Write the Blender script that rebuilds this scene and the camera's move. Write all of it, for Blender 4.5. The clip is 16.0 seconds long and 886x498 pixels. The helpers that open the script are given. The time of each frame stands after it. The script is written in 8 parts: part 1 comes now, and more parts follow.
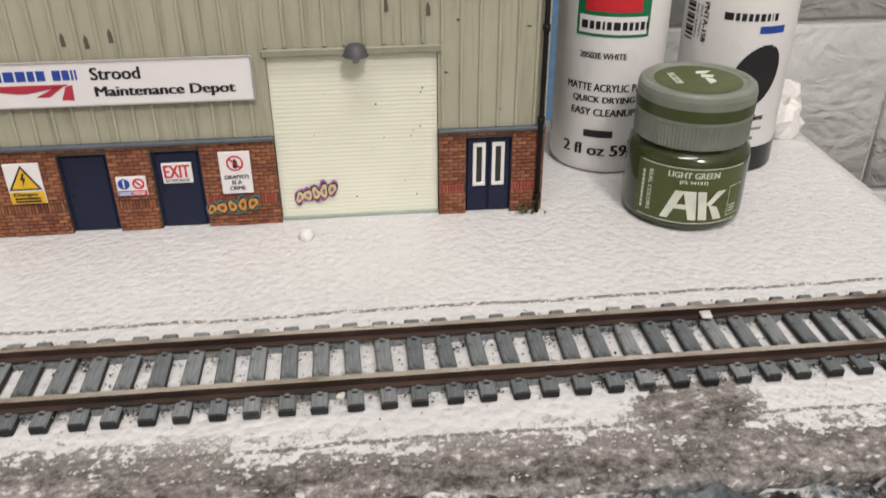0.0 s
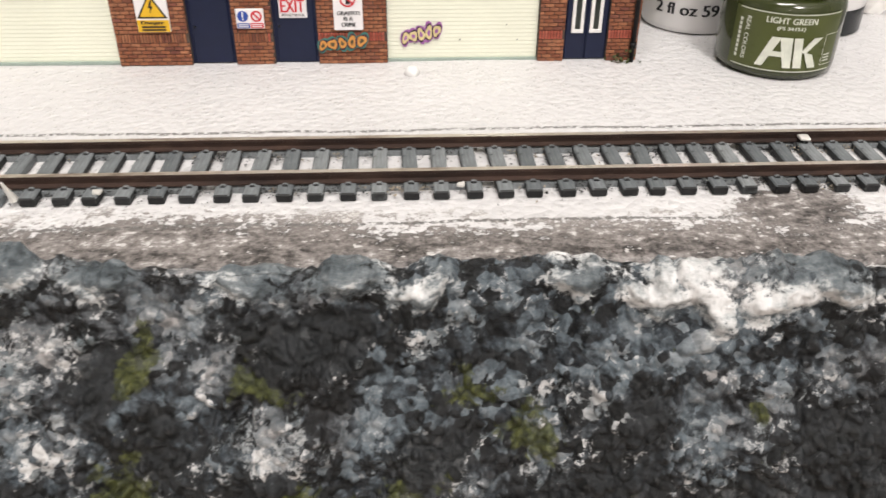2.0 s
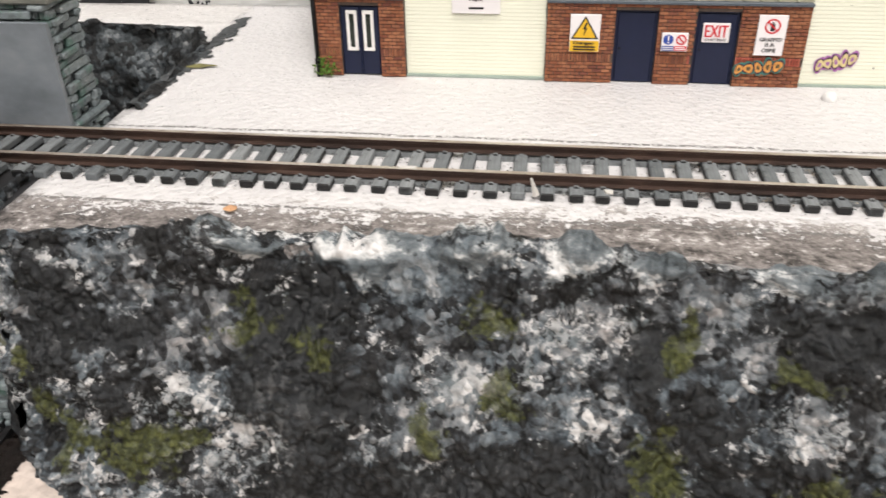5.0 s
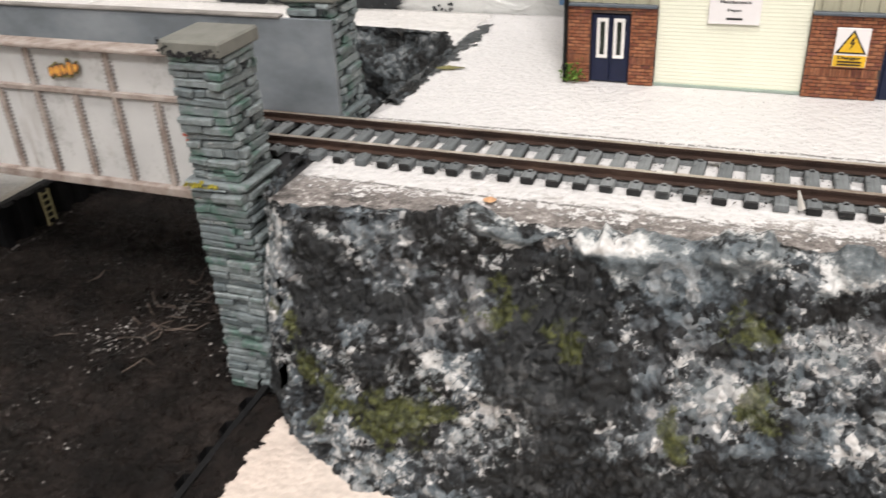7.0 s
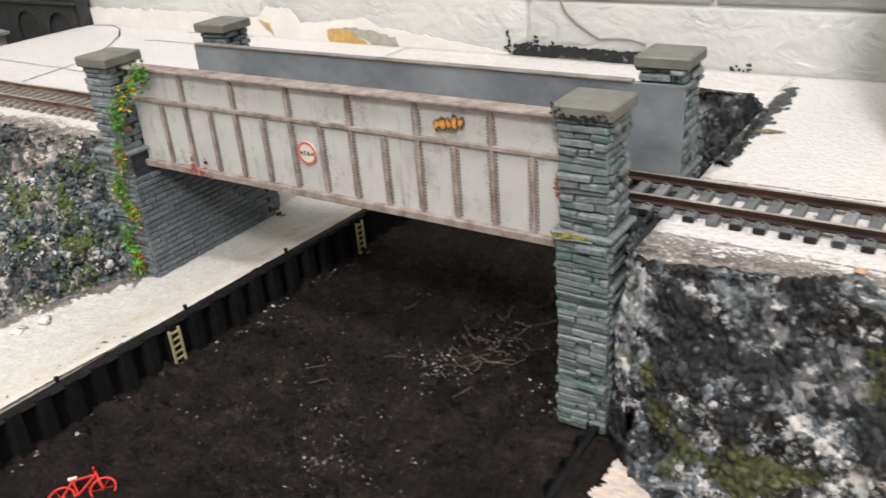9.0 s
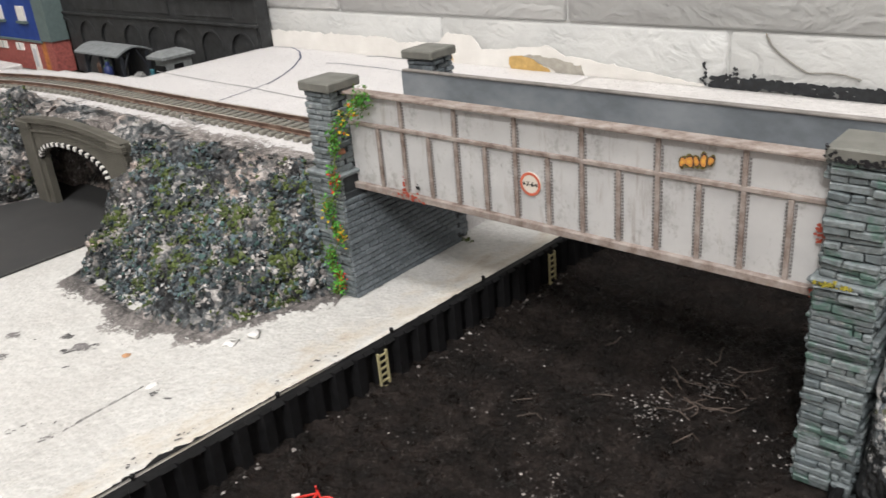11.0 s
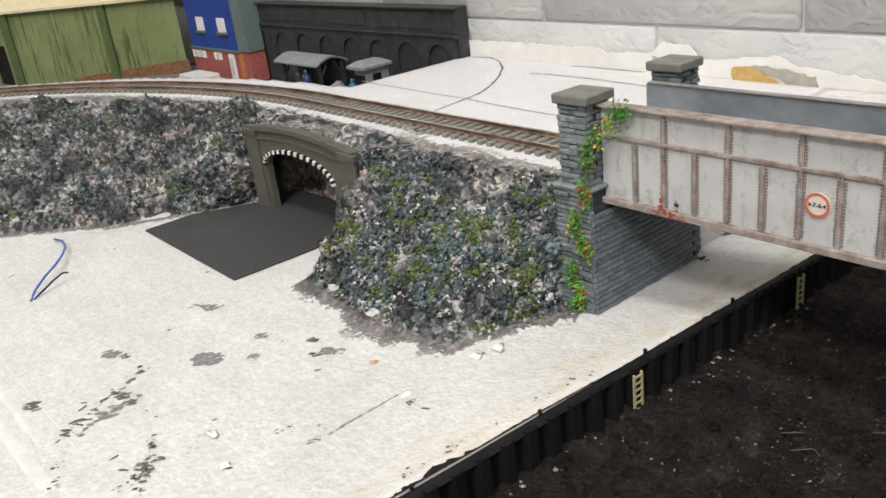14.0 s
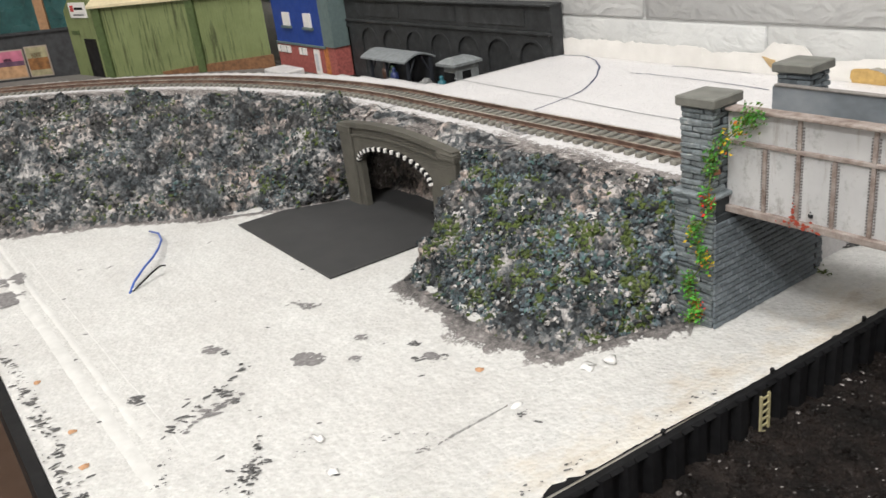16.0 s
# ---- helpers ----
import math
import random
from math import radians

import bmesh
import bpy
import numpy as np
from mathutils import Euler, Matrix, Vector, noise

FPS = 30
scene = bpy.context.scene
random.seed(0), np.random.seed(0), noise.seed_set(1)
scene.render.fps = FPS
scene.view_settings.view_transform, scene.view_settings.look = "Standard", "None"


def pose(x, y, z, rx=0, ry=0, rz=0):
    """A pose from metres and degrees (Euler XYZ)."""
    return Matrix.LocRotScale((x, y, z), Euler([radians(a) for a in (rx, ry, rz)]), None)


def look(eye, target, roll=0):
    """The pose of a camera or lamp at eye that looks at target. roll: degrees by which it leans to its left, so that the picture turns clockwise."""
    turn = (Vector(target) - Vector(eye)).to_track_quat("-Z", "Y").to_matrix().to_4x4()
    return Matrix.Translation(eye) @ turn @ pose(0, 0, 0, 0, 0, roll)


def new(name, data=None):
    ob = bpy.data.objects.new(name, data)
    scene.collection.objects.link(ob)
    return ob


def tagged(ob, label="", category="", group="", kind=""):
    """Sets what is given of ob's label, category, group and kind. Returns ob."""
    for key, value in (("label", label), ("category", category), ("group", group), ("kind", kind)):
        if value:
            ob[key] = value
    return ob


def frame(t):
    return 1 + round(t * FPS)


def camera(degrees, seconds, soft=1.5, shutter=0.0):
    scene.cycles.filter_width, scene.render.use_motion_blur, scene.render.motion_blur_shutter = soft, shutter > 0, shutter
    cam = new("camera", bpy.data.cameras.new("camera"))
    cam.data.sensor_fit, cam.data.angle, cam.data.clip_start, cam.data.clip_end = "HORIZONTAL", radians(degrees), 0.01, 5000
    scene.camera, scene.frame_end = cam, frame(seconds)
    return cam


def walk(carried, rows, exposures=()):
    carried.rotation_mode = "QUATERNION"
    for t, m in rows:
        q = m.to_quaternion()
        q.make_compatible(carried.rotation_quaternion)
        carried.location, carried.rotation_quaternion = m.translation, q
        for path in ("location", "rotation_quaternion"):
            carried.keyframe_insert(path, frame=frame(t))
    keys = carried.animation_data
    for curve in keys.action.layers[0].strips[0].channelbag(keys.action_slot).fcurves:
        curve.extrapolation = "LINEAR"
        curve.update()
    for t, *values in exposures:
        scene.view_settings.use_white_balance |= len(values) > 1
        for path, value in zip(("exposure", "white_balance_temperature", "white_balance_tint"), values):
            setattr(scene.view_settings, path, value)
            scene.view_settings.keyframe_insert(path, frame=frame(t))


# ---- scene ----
EXPOSURES = [(0.0, -0.48, 6420, 10), (0.5, -0.38, 6420, 10), (1.0, -0.10, 6440, 10), (2.0, -0.12, 6420, 10), (4.0, -0.06, 6420, 10), (9.0, 0.0, 6400, 10), (12.0, -0.10, 6270, 9), (16.0, -0.05, 6260, 8)]
cam = camera(55.8, 16.0, soft=1.5, shutter=0.4)
PATH = [
    (0, (0.00511, -0.00111, 0.11646), (0.01305, 0.07535, 0.07197), -0.20),
    (0.5, (0.00324, -0.00702, 0.10332), (0.01026, 0.06918, 0.05821), -0.20),
    (1, (0.00222, -0.01461, 0.09075), (0.00852, 0.06038, 0.04360), 0.10),
    (1.5, (-0.00511, -0.02131, 0.09062), (-0.00004, 0.05315, 0.04249), 0.10),
    (2, (-0.01452, -0.02868, 0.09226), (-0.01074, 0.04578, 0.04396), 0.40),
    (2.5, (-0.02482, -0.03548, 0.09324), (-0.02309, 0.03929, 0.04529), 0.60),
    (3, (-0.03845, -0.04373, 0.09262), (-0.04005, 0.03144, 0.04533), 0.20),
    (3.5, (-0.05412, -0.04644, 0.09275), (-0.05816, 0.02904, 0.04613), 0.10),
    (4, (-0.06300, -0.05186, 0.09515), (-0.06895, 0.02371, 0.04893), -0.10),
    (4.2, (-0.06993, -0.05501, 0.09568), (-0.07712, 0.02051, 0.04951), -0.30),
    (6.3, (-0.11717, -0.04036, 0.09812), (-0.13631, 0.03374, 0.05306), -2.70),
    (6.5, (-0.11460, -0.04351, 0.09599), (-0.13622, 0.03006, 0.05119), -2.90),
    (7, (-0.11415, -0.06123, 0.09555), (-0.14292, 0.01048, 0.05181), -3.20),
    (7.5, (-0.12476, -0.07686, 0.09684), (-0.15877, -0.00666, 0.05439), -3.40),
    (8, (-0.13542, -0.08782, 0.09977), (-0.17387, -0.01923, 0.05856), -3.60),
    (8.5, (-0.14248, -0.09297, 0.10532), (-0.18506, -0.02628, 0.06509), -4.50),
    (9, (-0.15438, -0.09457, 0.10945), (-0.19993, -0.02917, 0.07029), -4.70),
    (9.2, (-0.16153, -0.09613, 0.11002), (-0.20788, -0.03108, 0.07122), -4.60),
    (11.3, (-0.19088, -0.11651, 0.11571), (-0.24757, -0.05825, 0.07992), -5.40),
    (11.5, (-0.19265, -0.11881, 0.11691), (-0.25028, -0.06141, 0.08134), -5.60),
    (12, (-0.19905, -0.12539, 0.11890), (-0.25890, -0.06993, 0.08387), -5.90),
    (12.5, (-0.20957, -0.13067, 0.11739), (-0.27093, -0.07681, 0.08245), -6.20),
    (13, (-0.21827, -0.13604, 0.11779), (-0.28105, -0.08374, 0.08303), -6.80),
    (13.5, (-0.22196, -0.14030, 0.12063), (-0.28594, -0.08916, 0.08631), -6.90),
    (14, (-0.22671, -0.14270, 0.11997), (-0.29171, -0.09275, 0.08574), -7.00),
    (14.5, (-0.23177, -0.14372, 0.12166), (-0.29788, -0.09502, 0.08787), -7.30),
    (15, (-0.23807, -0.14763, 0.12095), (-0.30538, -0.10043, 0.08738), -7.50),
    (15.5, (-0.24522, -0.14701, 0.12143), (-0.31333, -0.10101, 0.08787), -7.40),
    (16, (-0.24793, -0.15087, 0.12041), (-0.31684, -0.10616, 0.08667), -7.10),
]
walk(cam, [(t, look(eye, target, roll)) for t, eye, target, roll in PATH], EXPOSURES)
# ---- light: one bright room with two ceiling tubes ----
U = 0.0444  # metres in one plan unit; all places below are in plan units, z = 0 on the foam deck

world = bpy.data.worlds.new("world")
scene.world = world
world.use_nodes = True
world.node_tree.nodes["Background"].inputs["Color"].default_value = (1.0, 0.97, 0.93, 1)
world.node_tree.nodes["Background"].inputs["Strength"].default_value = 0.1


def area_lamp(name, eye, target, sx, sy, watts, colour):
    data = bpy.data.lights.new(name, "AREA")
    data.shape, data.size, data.size_y, data.energy, data.color = "RECTANGLE", sx, sy, watts, colour
    ob = new(name, data)
    ob.matrix_world = look(eye, target)
    return ob


area_lamp("tube_light_front", (-0.15, -0.50, 2.05), (-0.25, 0.10, 0.0), 1.0, 0.35, 31.5, (1.0, 0.955, 0.905))
area_lamp("tube_light_side", (0.42, -1.50, 1.90), (-0.35, 0.05, 0.0), 0.4, 0.4, 46.0, (1.0, 0.955, 0.905))


# ---- helpers ----
ORIGIN = {}


def thing(name, place, label="", category="", group="", kind=""):
    ob = new(name)
    ob.location = Vector(place) * U
    ob.empty_display_size = 0.01
    ORIGIN[ob] = Vector(place)
    return tagged(ob, label, category, group, kind)


def part(name, bm, material, parent=None, label="", smooth=False, place=(0, 0, 0)):
    """One mesh from a bmesh in plan units, under a thing or part (or top level at a place)."""
    at = ORIGIN[parent] if parent else Vector(place)
    bmesh.ops.translate(bm, verts=bm.verts, vec=-at)
    bmesh.ops.scale(bm, verts=bm.verts, vec=(U, U, U))
    if smooth:
        for f in bm.faces:
            f.smooth = True
    me = bpy.data.meshes.new(name)
    bm.to_mesh(me)
    bm.free()
    for m in material if isinstance(material, (list, tuple)) else [material]:
        me.materials.append(m)
    ob = new(name, me)
    ORIGIN[ob] = at
    if parent:
        ob.parent = parent
    else:
        ob.location = at * U
    if label:
        ob["label"] = label
    return ob


def mesh_part(name, verts, faces, material, parent=None, label="", smooth=False, mats=None, place=(0, 0, 0)):
    """As part(), from lists of vertices (plan units) and faces."""
    at = ORIGIN[parent] if parent else Vector(place)
    v = (np.array(verts, float) - np.array(at)) * U
    me = bpy.data.meshes.new(name)
    me.from_pydata(v.tolist(), [], faces)
    for m in material if isinstance(material, (list, tuple)) else [material]:
        me.materials.append(m)
    if mats is not None:
        me.polygons.foreach_set("material_index", np.array(mats, dtype=np.int32))
    if smooth:
        me.polygons.foreach_set("use_smooth", np.ones(len(me.polygons), dtype=bool))
    me.update()
    ob = new(name, me)
    ORIGIN[ob] = at
    if parent:
        ob.parent = parent
    else:
        ob.location = at * U
    if label:
        ob["label"] = label
    return ob


def cbox(bm, x0, x1, y0, y1, z0, z1, c=0.0):
    """A box with chamfered edges."""
    if c <= 0:
        vs = [bm.verts.new((x, y, z)) for x in (x0, x1) for y in (y0, y1) for z in (z0, z1)]
        out = [bm.faces.new([vs[i] for i in q]) for q in ((0, 1, 3, 2), (4, 6, 7, 5), (0, 4, 5, 1), (2, 3, 7, 6), (0, 2, 6, 4), (1, 5, 7, 3))]
        return vs
    X, Y, Z = (x0, x1), (y0, y1), (z0, z1)
    vs, lut = [], {}
    for i in (0, 1):
        for j in (0, 1):
            for k in (0, 1):
                sx, sy, sz = (1, -1)[i], (1, -1)[j], (1, -1)[k]
                for a in range(3):
                    p = [X[i] + sx * c, Y[j] + sy * c, Z[k] + sz * c]
                    p[a] = (X[i], Y[j], Z[k])[a]
                    v = bm.verts.new(p)
                    lut[i, j, k, a] = v
                    vs.append(v)
    faces = []
    for a in range(3):
        b, d = (a + 1) % 3, (a + 2) % 3
        for s in (0, 1):
            q = []
            for u, w in ((0, 0), (1, 0), (1, 1), (0, 1)):
                idx = [0, 0, 0]
                idx[a], idx[b], idx[d] = s, u, w
                q.append(lut[(*idx, a)])
            faces.append(bm.faces.new(q if s else q[::-1]))
        for u in (0, 1):
            for w in (0, 1):
                i0, i1 = [0, 0, 0], [0, 0, 0]
                i0[a], i1[a] = 0, 1
                i0[b] = i1[b] = u
                i0[d] = i1[d] = w
                faces.append(bm.faces.new([lut[(*i0, b)], lut[(*i1, b)], lut[(*i1, d)], lut[(*i0, d)]]))
    for i in (0, 1):
        for j in (0, 1):
            for k in (0, 1):
                faces.append(bm.faces.new([lut[i, j, k, a] for a in range(3)]))
    bmesh.ops.recalc_face_normals(bm, faces=faces)
    return vs


def box_part(name, dims, material, parent=None, label="", c=0.0, place=(0, 0, 0)):
    bm = bmesh.new()
    cbox(bm, *dims, c)
    return part(name, bm, material, parent, label, place=place)


def lathe(bm, profile, cx, cy, n=40, a0=0.0, a1=2 * math.pi):
    """Turns (radius, z) points round a vertical axis."""
    full = abs(a1 - a0 - 2 * math.pi) < 1e-6
    rings = []
    m = n if full else n + 1
    for r, z in profile:
        rings.append([bm.verts.new((cx + r * math.cos(a0 + (a1 - a0) * i / n), cy + r * math.sin(a0 + (a1 - a0) * i / n), z)) for i in range(m)])
    for p, q in zip(rings, rings[1:]):
        for i in range(n):
            j = (i + 1) % m
            bm.faces.new((p[i], p[j], q[j], q[i]))
    return rings


def rod(bm, a, b, r, n=6, r2=None):
    """A round bar between two points."""
    a, b = Vector(a), Vector(b)
    d = (b - a).normalized()
    s = d.orthogonal().normalized()
    w = d.cross(s)
    r2 = r if r2 is None else r2
    p = [bm.verts.new(a + (s * math.cos(2 * math.pi * i / n) + w * math.sin(2 * math.pi * i / n)) * r) for i in range(n)]
    q = [bm.verts.new(b + (s * math.cos(2 * math.pi * i / n) + w * math.sin(2 * math.pi * i / n)) * r2) for i in range(n)]
    for i in range(n):
        bm.faces.new((p[i], p[(i + 1) % n], q[(i + 1) % n], q[i]))
    bm.faces.new(p[::-1])
    bm.faces.new(q)


def fbm(x, y, z=0.0, octaves=4, scale=1.0):
    return noise.fractal(Vector((x * scale, y * scale, z * scale)), 0.8, 2.1, octaves)


# ---- materials ----
class Mat:
    """A small builder for procedural node materials; lengths in metres of object space."""

    def __init__(self, name, rough=0.6, metal=0.0, spec=0.4):
        self.m = bpy.data.materials.new(name)
        self.m.use_nodes = True
        self.t = self.m.node_tree
        self.b = self.t.nodes["Principled BSDF"]
        self.b.inputs["Roughness"].default_value = rough
        self.b.inputs["Metallic"].default_value = metal
        self.b.inputs["Specular IOR Level"].default_value = spec
        self.tc = self.t.nodes.new("ShaderNodeTexCoord")
        self.height = None

    def n(self, kind, **inputs):
        node = self.t.nodes.new(kind)
        for k, v in inputs.items():
            key = k.replace("_", " ")
            if hasattr(v, "is_output"):
                self.t.links.new(v, node.inputs[key])
            else:
                node.inputs[key].default_value = v
        return node

    def noise(self, size, detail=4.0, rough=0.6, distort=0.0, stretch=(1, 1, 1), shift=(0, 0, 0)):
        mp = self.n("ShaderNodeMapping", Vector=self.tc.outputs["Object"], Scale=stretch, Location=shift)
        return self.n("ShaderNodeTexNoise", Vector=mp.outputs[0], Scale=1.0 / size, Detail=detail, Roughness=rough, Distortion=distort).outputs["Fac"]

    def cells(self, size, feature="F1", stretch=(1, 1, 1), out="Distance", randomness=1.0):
        mp = self.n("ShaderNodeMapping", Vector=self.tc.outputs["Object"], Scale=stretch)
        v = self.n("ShaderNodeTexVoronoi", Vector=mp.outputs[0], Scale=1.0 / size, Randomness=randomness)
        v.feature = feature
        return v.outputs[out]

    def ramp(self, fac, stops, mode="LINEAR"):
        r = self.t.nodes.new("ShaderNodeValToRGB")
        r.color_ramp.interpolation = mode
        e = r.color_ramp.elements
        while len(e) < len(stops):
            e.new(0.5)
        for el, (p, c) in zip(e, stops):
            el.position = p
            el.color = (*c, 1) if isinstance(c, (tuple, list)) else (c, c, c, 1)
        self.t.links.new(fac, r.inputs["Fac"])
        return r.outputs["Color"]

    def mix(self, fac, a, b, mode="MIX"):
        m = self.t.nodes.new("ShaderNodeMix")
        m.data_type, m.blend_type = "RGBA", mode
        for sock, v in ((m.inputs["Factor"], fac), (m.inputs["A"], a), (m.inputs["B"], b)):
            if hasattr(v, "is_output"):
                self.t.links.new(v, sock)
            elif sock.type == "RGBA":
                sock.default_value = (*v, 1) if isinstance(v, (tuple, list)) else (v, v, v, 1)
            else:
                sock.default_value = v
        return m.outputs["Result"]

    def math(self, op, a, b=0.0):
        m = self.t.nodes.new("ShaderNodeMath")
        m.operation = op
        for s, v in zip(m.inputs, (a, b)):
            if hasattr(v, "is_output"):
                self.t.links.new(v, s)
            else:
                s.default_value = v
        return m.outputs[0]

    def rand(self):
        return self.n("ShaderNodeObjectInfo").outputs["Random"]

    def island(self):
        return self.n("ShaderNodeNewGeometry").outputs["Random Per Island"]

    def colour(self, c):
        if hasattr(c, "is_output"):
            self.t.links.new(c, self.b.inputs["Base Color"])
        else:
            self.b.inputs["Base Color"].default_value = (*c, 1)
        return self

    def rough(self, r):
        if hasattr(r, "is_output"):
            self.t.links.new(r, self.b.inputs["Roughness"])
        else:
            self.b.inputs["Roughness"].default_value = r
        return self

    def bump(self, h, dist, strength=1.0):
        b = self.n("ShaderNodeBump", Height=h, Distance=dist, Strength=strength)
        if self.height:
            self.t.links.new(self.height, b.inputs["Normal"])
        self.height = b.outputs[0]
        self.t.links.new(self.height, self.b.inputs["Normal"])
        return self


def simple(name, c, rough=0.5, metal=0.0, var=0.12, size=0.004, bump=0.00006, spec=0.4):
    """A plain coat with slight mottling and fine relief."""
    m = Mat(name, rough, metal, spec)
    f = m.noise(size, 5)
    dark = tuple(v * (1 - var) for v in c)
    lite = tuple(min(1, v * (1 + var)) for v in c)
    m.colour(m.ramp(f, [(0.3, dark), (0.7, lite)]))
    m.rough(m.ramp(m.noise(size * 3, 3), [(0.3, max(0.05, rough - 0.08)), (0.7, min(1, rough + 0.08))]))
    if bump:
        m.bump(f, bump)
    return m.m


def foam_material(name, base, warm, smear=False, skirt=False):
    """Bead foam with faint beads, scuffs and blotches; smear adds cream glue along the quay lip."""
    m = Mat(name, 0.55, 0, 0.5)
    big = m.noise(0.05, 5, 0.6)
    col = m.mix(m.ramp(big, [(0.35, 0.0), (0.65, 1.0)]), base, warm)
    specks = m.ramp(m.noise(0.0035, 4, 0.65), [(0.28, 0.88), (0.48, 0.98), (0.66, 1.10)])
    scuff = m.ramp(m.noise(0.007, 5, 0.7, stretch=(0.5, 1.7, 1)), [(0.34, 0.94), (0.5, 1.0), (0.68, 1.05)])
    col = m.mix(1.0, m.mix(1.0, col, specks, "MULTIPLY"), scuff, "MULTIPLY")
    if smear:
        x = m.n("ShaderNodeSeparateXYZ", Vector=m.tc.outputs["Object"]).outputs[0]
        k = m.math("ADD", m.math("DIVIDE", m.math("ADD", x, 9.55 * U), 0.5 * U), m.math("MULTIPLY", m.math("SUBTRACT", m.noise(0.02, 5, 0.65), 0.5), 5.0))
        col = m.mix(m.ramp(k, [(0.0, 0.0), (0.9, 0.75)]), col, m.ramp(m.noise(0.011, 5, 0.7, stretch=(1.4, 0.5, 1)), [(0.42, (0.60, 0.57, 0.52)), (0.55, (0.53, 0.475, 0.40)), (0.68, (0.42, 0.35, 0.28))]))
    if skirt:
        # grey-brown paint that has run out from the rock's foot; "wash" falls from 1 at the foot to 0
        n2 = m.noise(0.0024, 5, 0.75)
        nn = m.math("ADD", m.math("MULTIPLY", m.noise(0.012, 6, 0.72), 0.6), m.math("MULTIPLY", n2, 0.4))
        att = m.t.nodes.new("ShaderNodeAttribute")
        att.attribute_name = "wash"
        k = m.math("ADD", att.outputs["Fac"], m.math("MULTIPLY", m.math("SUBTRACT", nn, 0.5), 3.4))
        wash = m.ramp(nn, [(0.40, (0.030, 0.028, 0.028)), (0.47, (0.085, 0.078, 0.076)), (0.55, (0.18, 0.165, 0.16)), (0.62, (0.34, 0.32, 0.31))])
        col = m.mix(m.ramp(k, [(0.40, 0.0), (0.50, 1.0)]), col, wash)
    m.colour(col)
    bead = m.cells(0.0021, "F1")
    m.bump(m.math("MULTIPLY", bead, -1.0), 0.0008, 0.5)
    m.bump(m.noise(0.0075, 5, 0.62, stretch=(0.6, 1.4, 1)), 0.00035, 0.6)
    m.rough(m.ramp(m.math("ADD", bead, m.math("MULTIPLY", m.noise(0.006, 3), 0.4)), [(0.25, 0.10), (0.62, 0.62)]))
    return m.m


FOAM = foam_material("white_foam_board", (0.62, 0.605, 0.60), (0.57, 0.55, 0.54))
FOAM_LOW = foam_material("white_foam_lower", (0.575, 0.57, 0.555), (0.51, 0.50, 0.485), True)
SKIRT = foam_material("painted_foam_skirt", (0.575, 0.57, 0.555), (0.51, 0.50, 0.485), True, True)


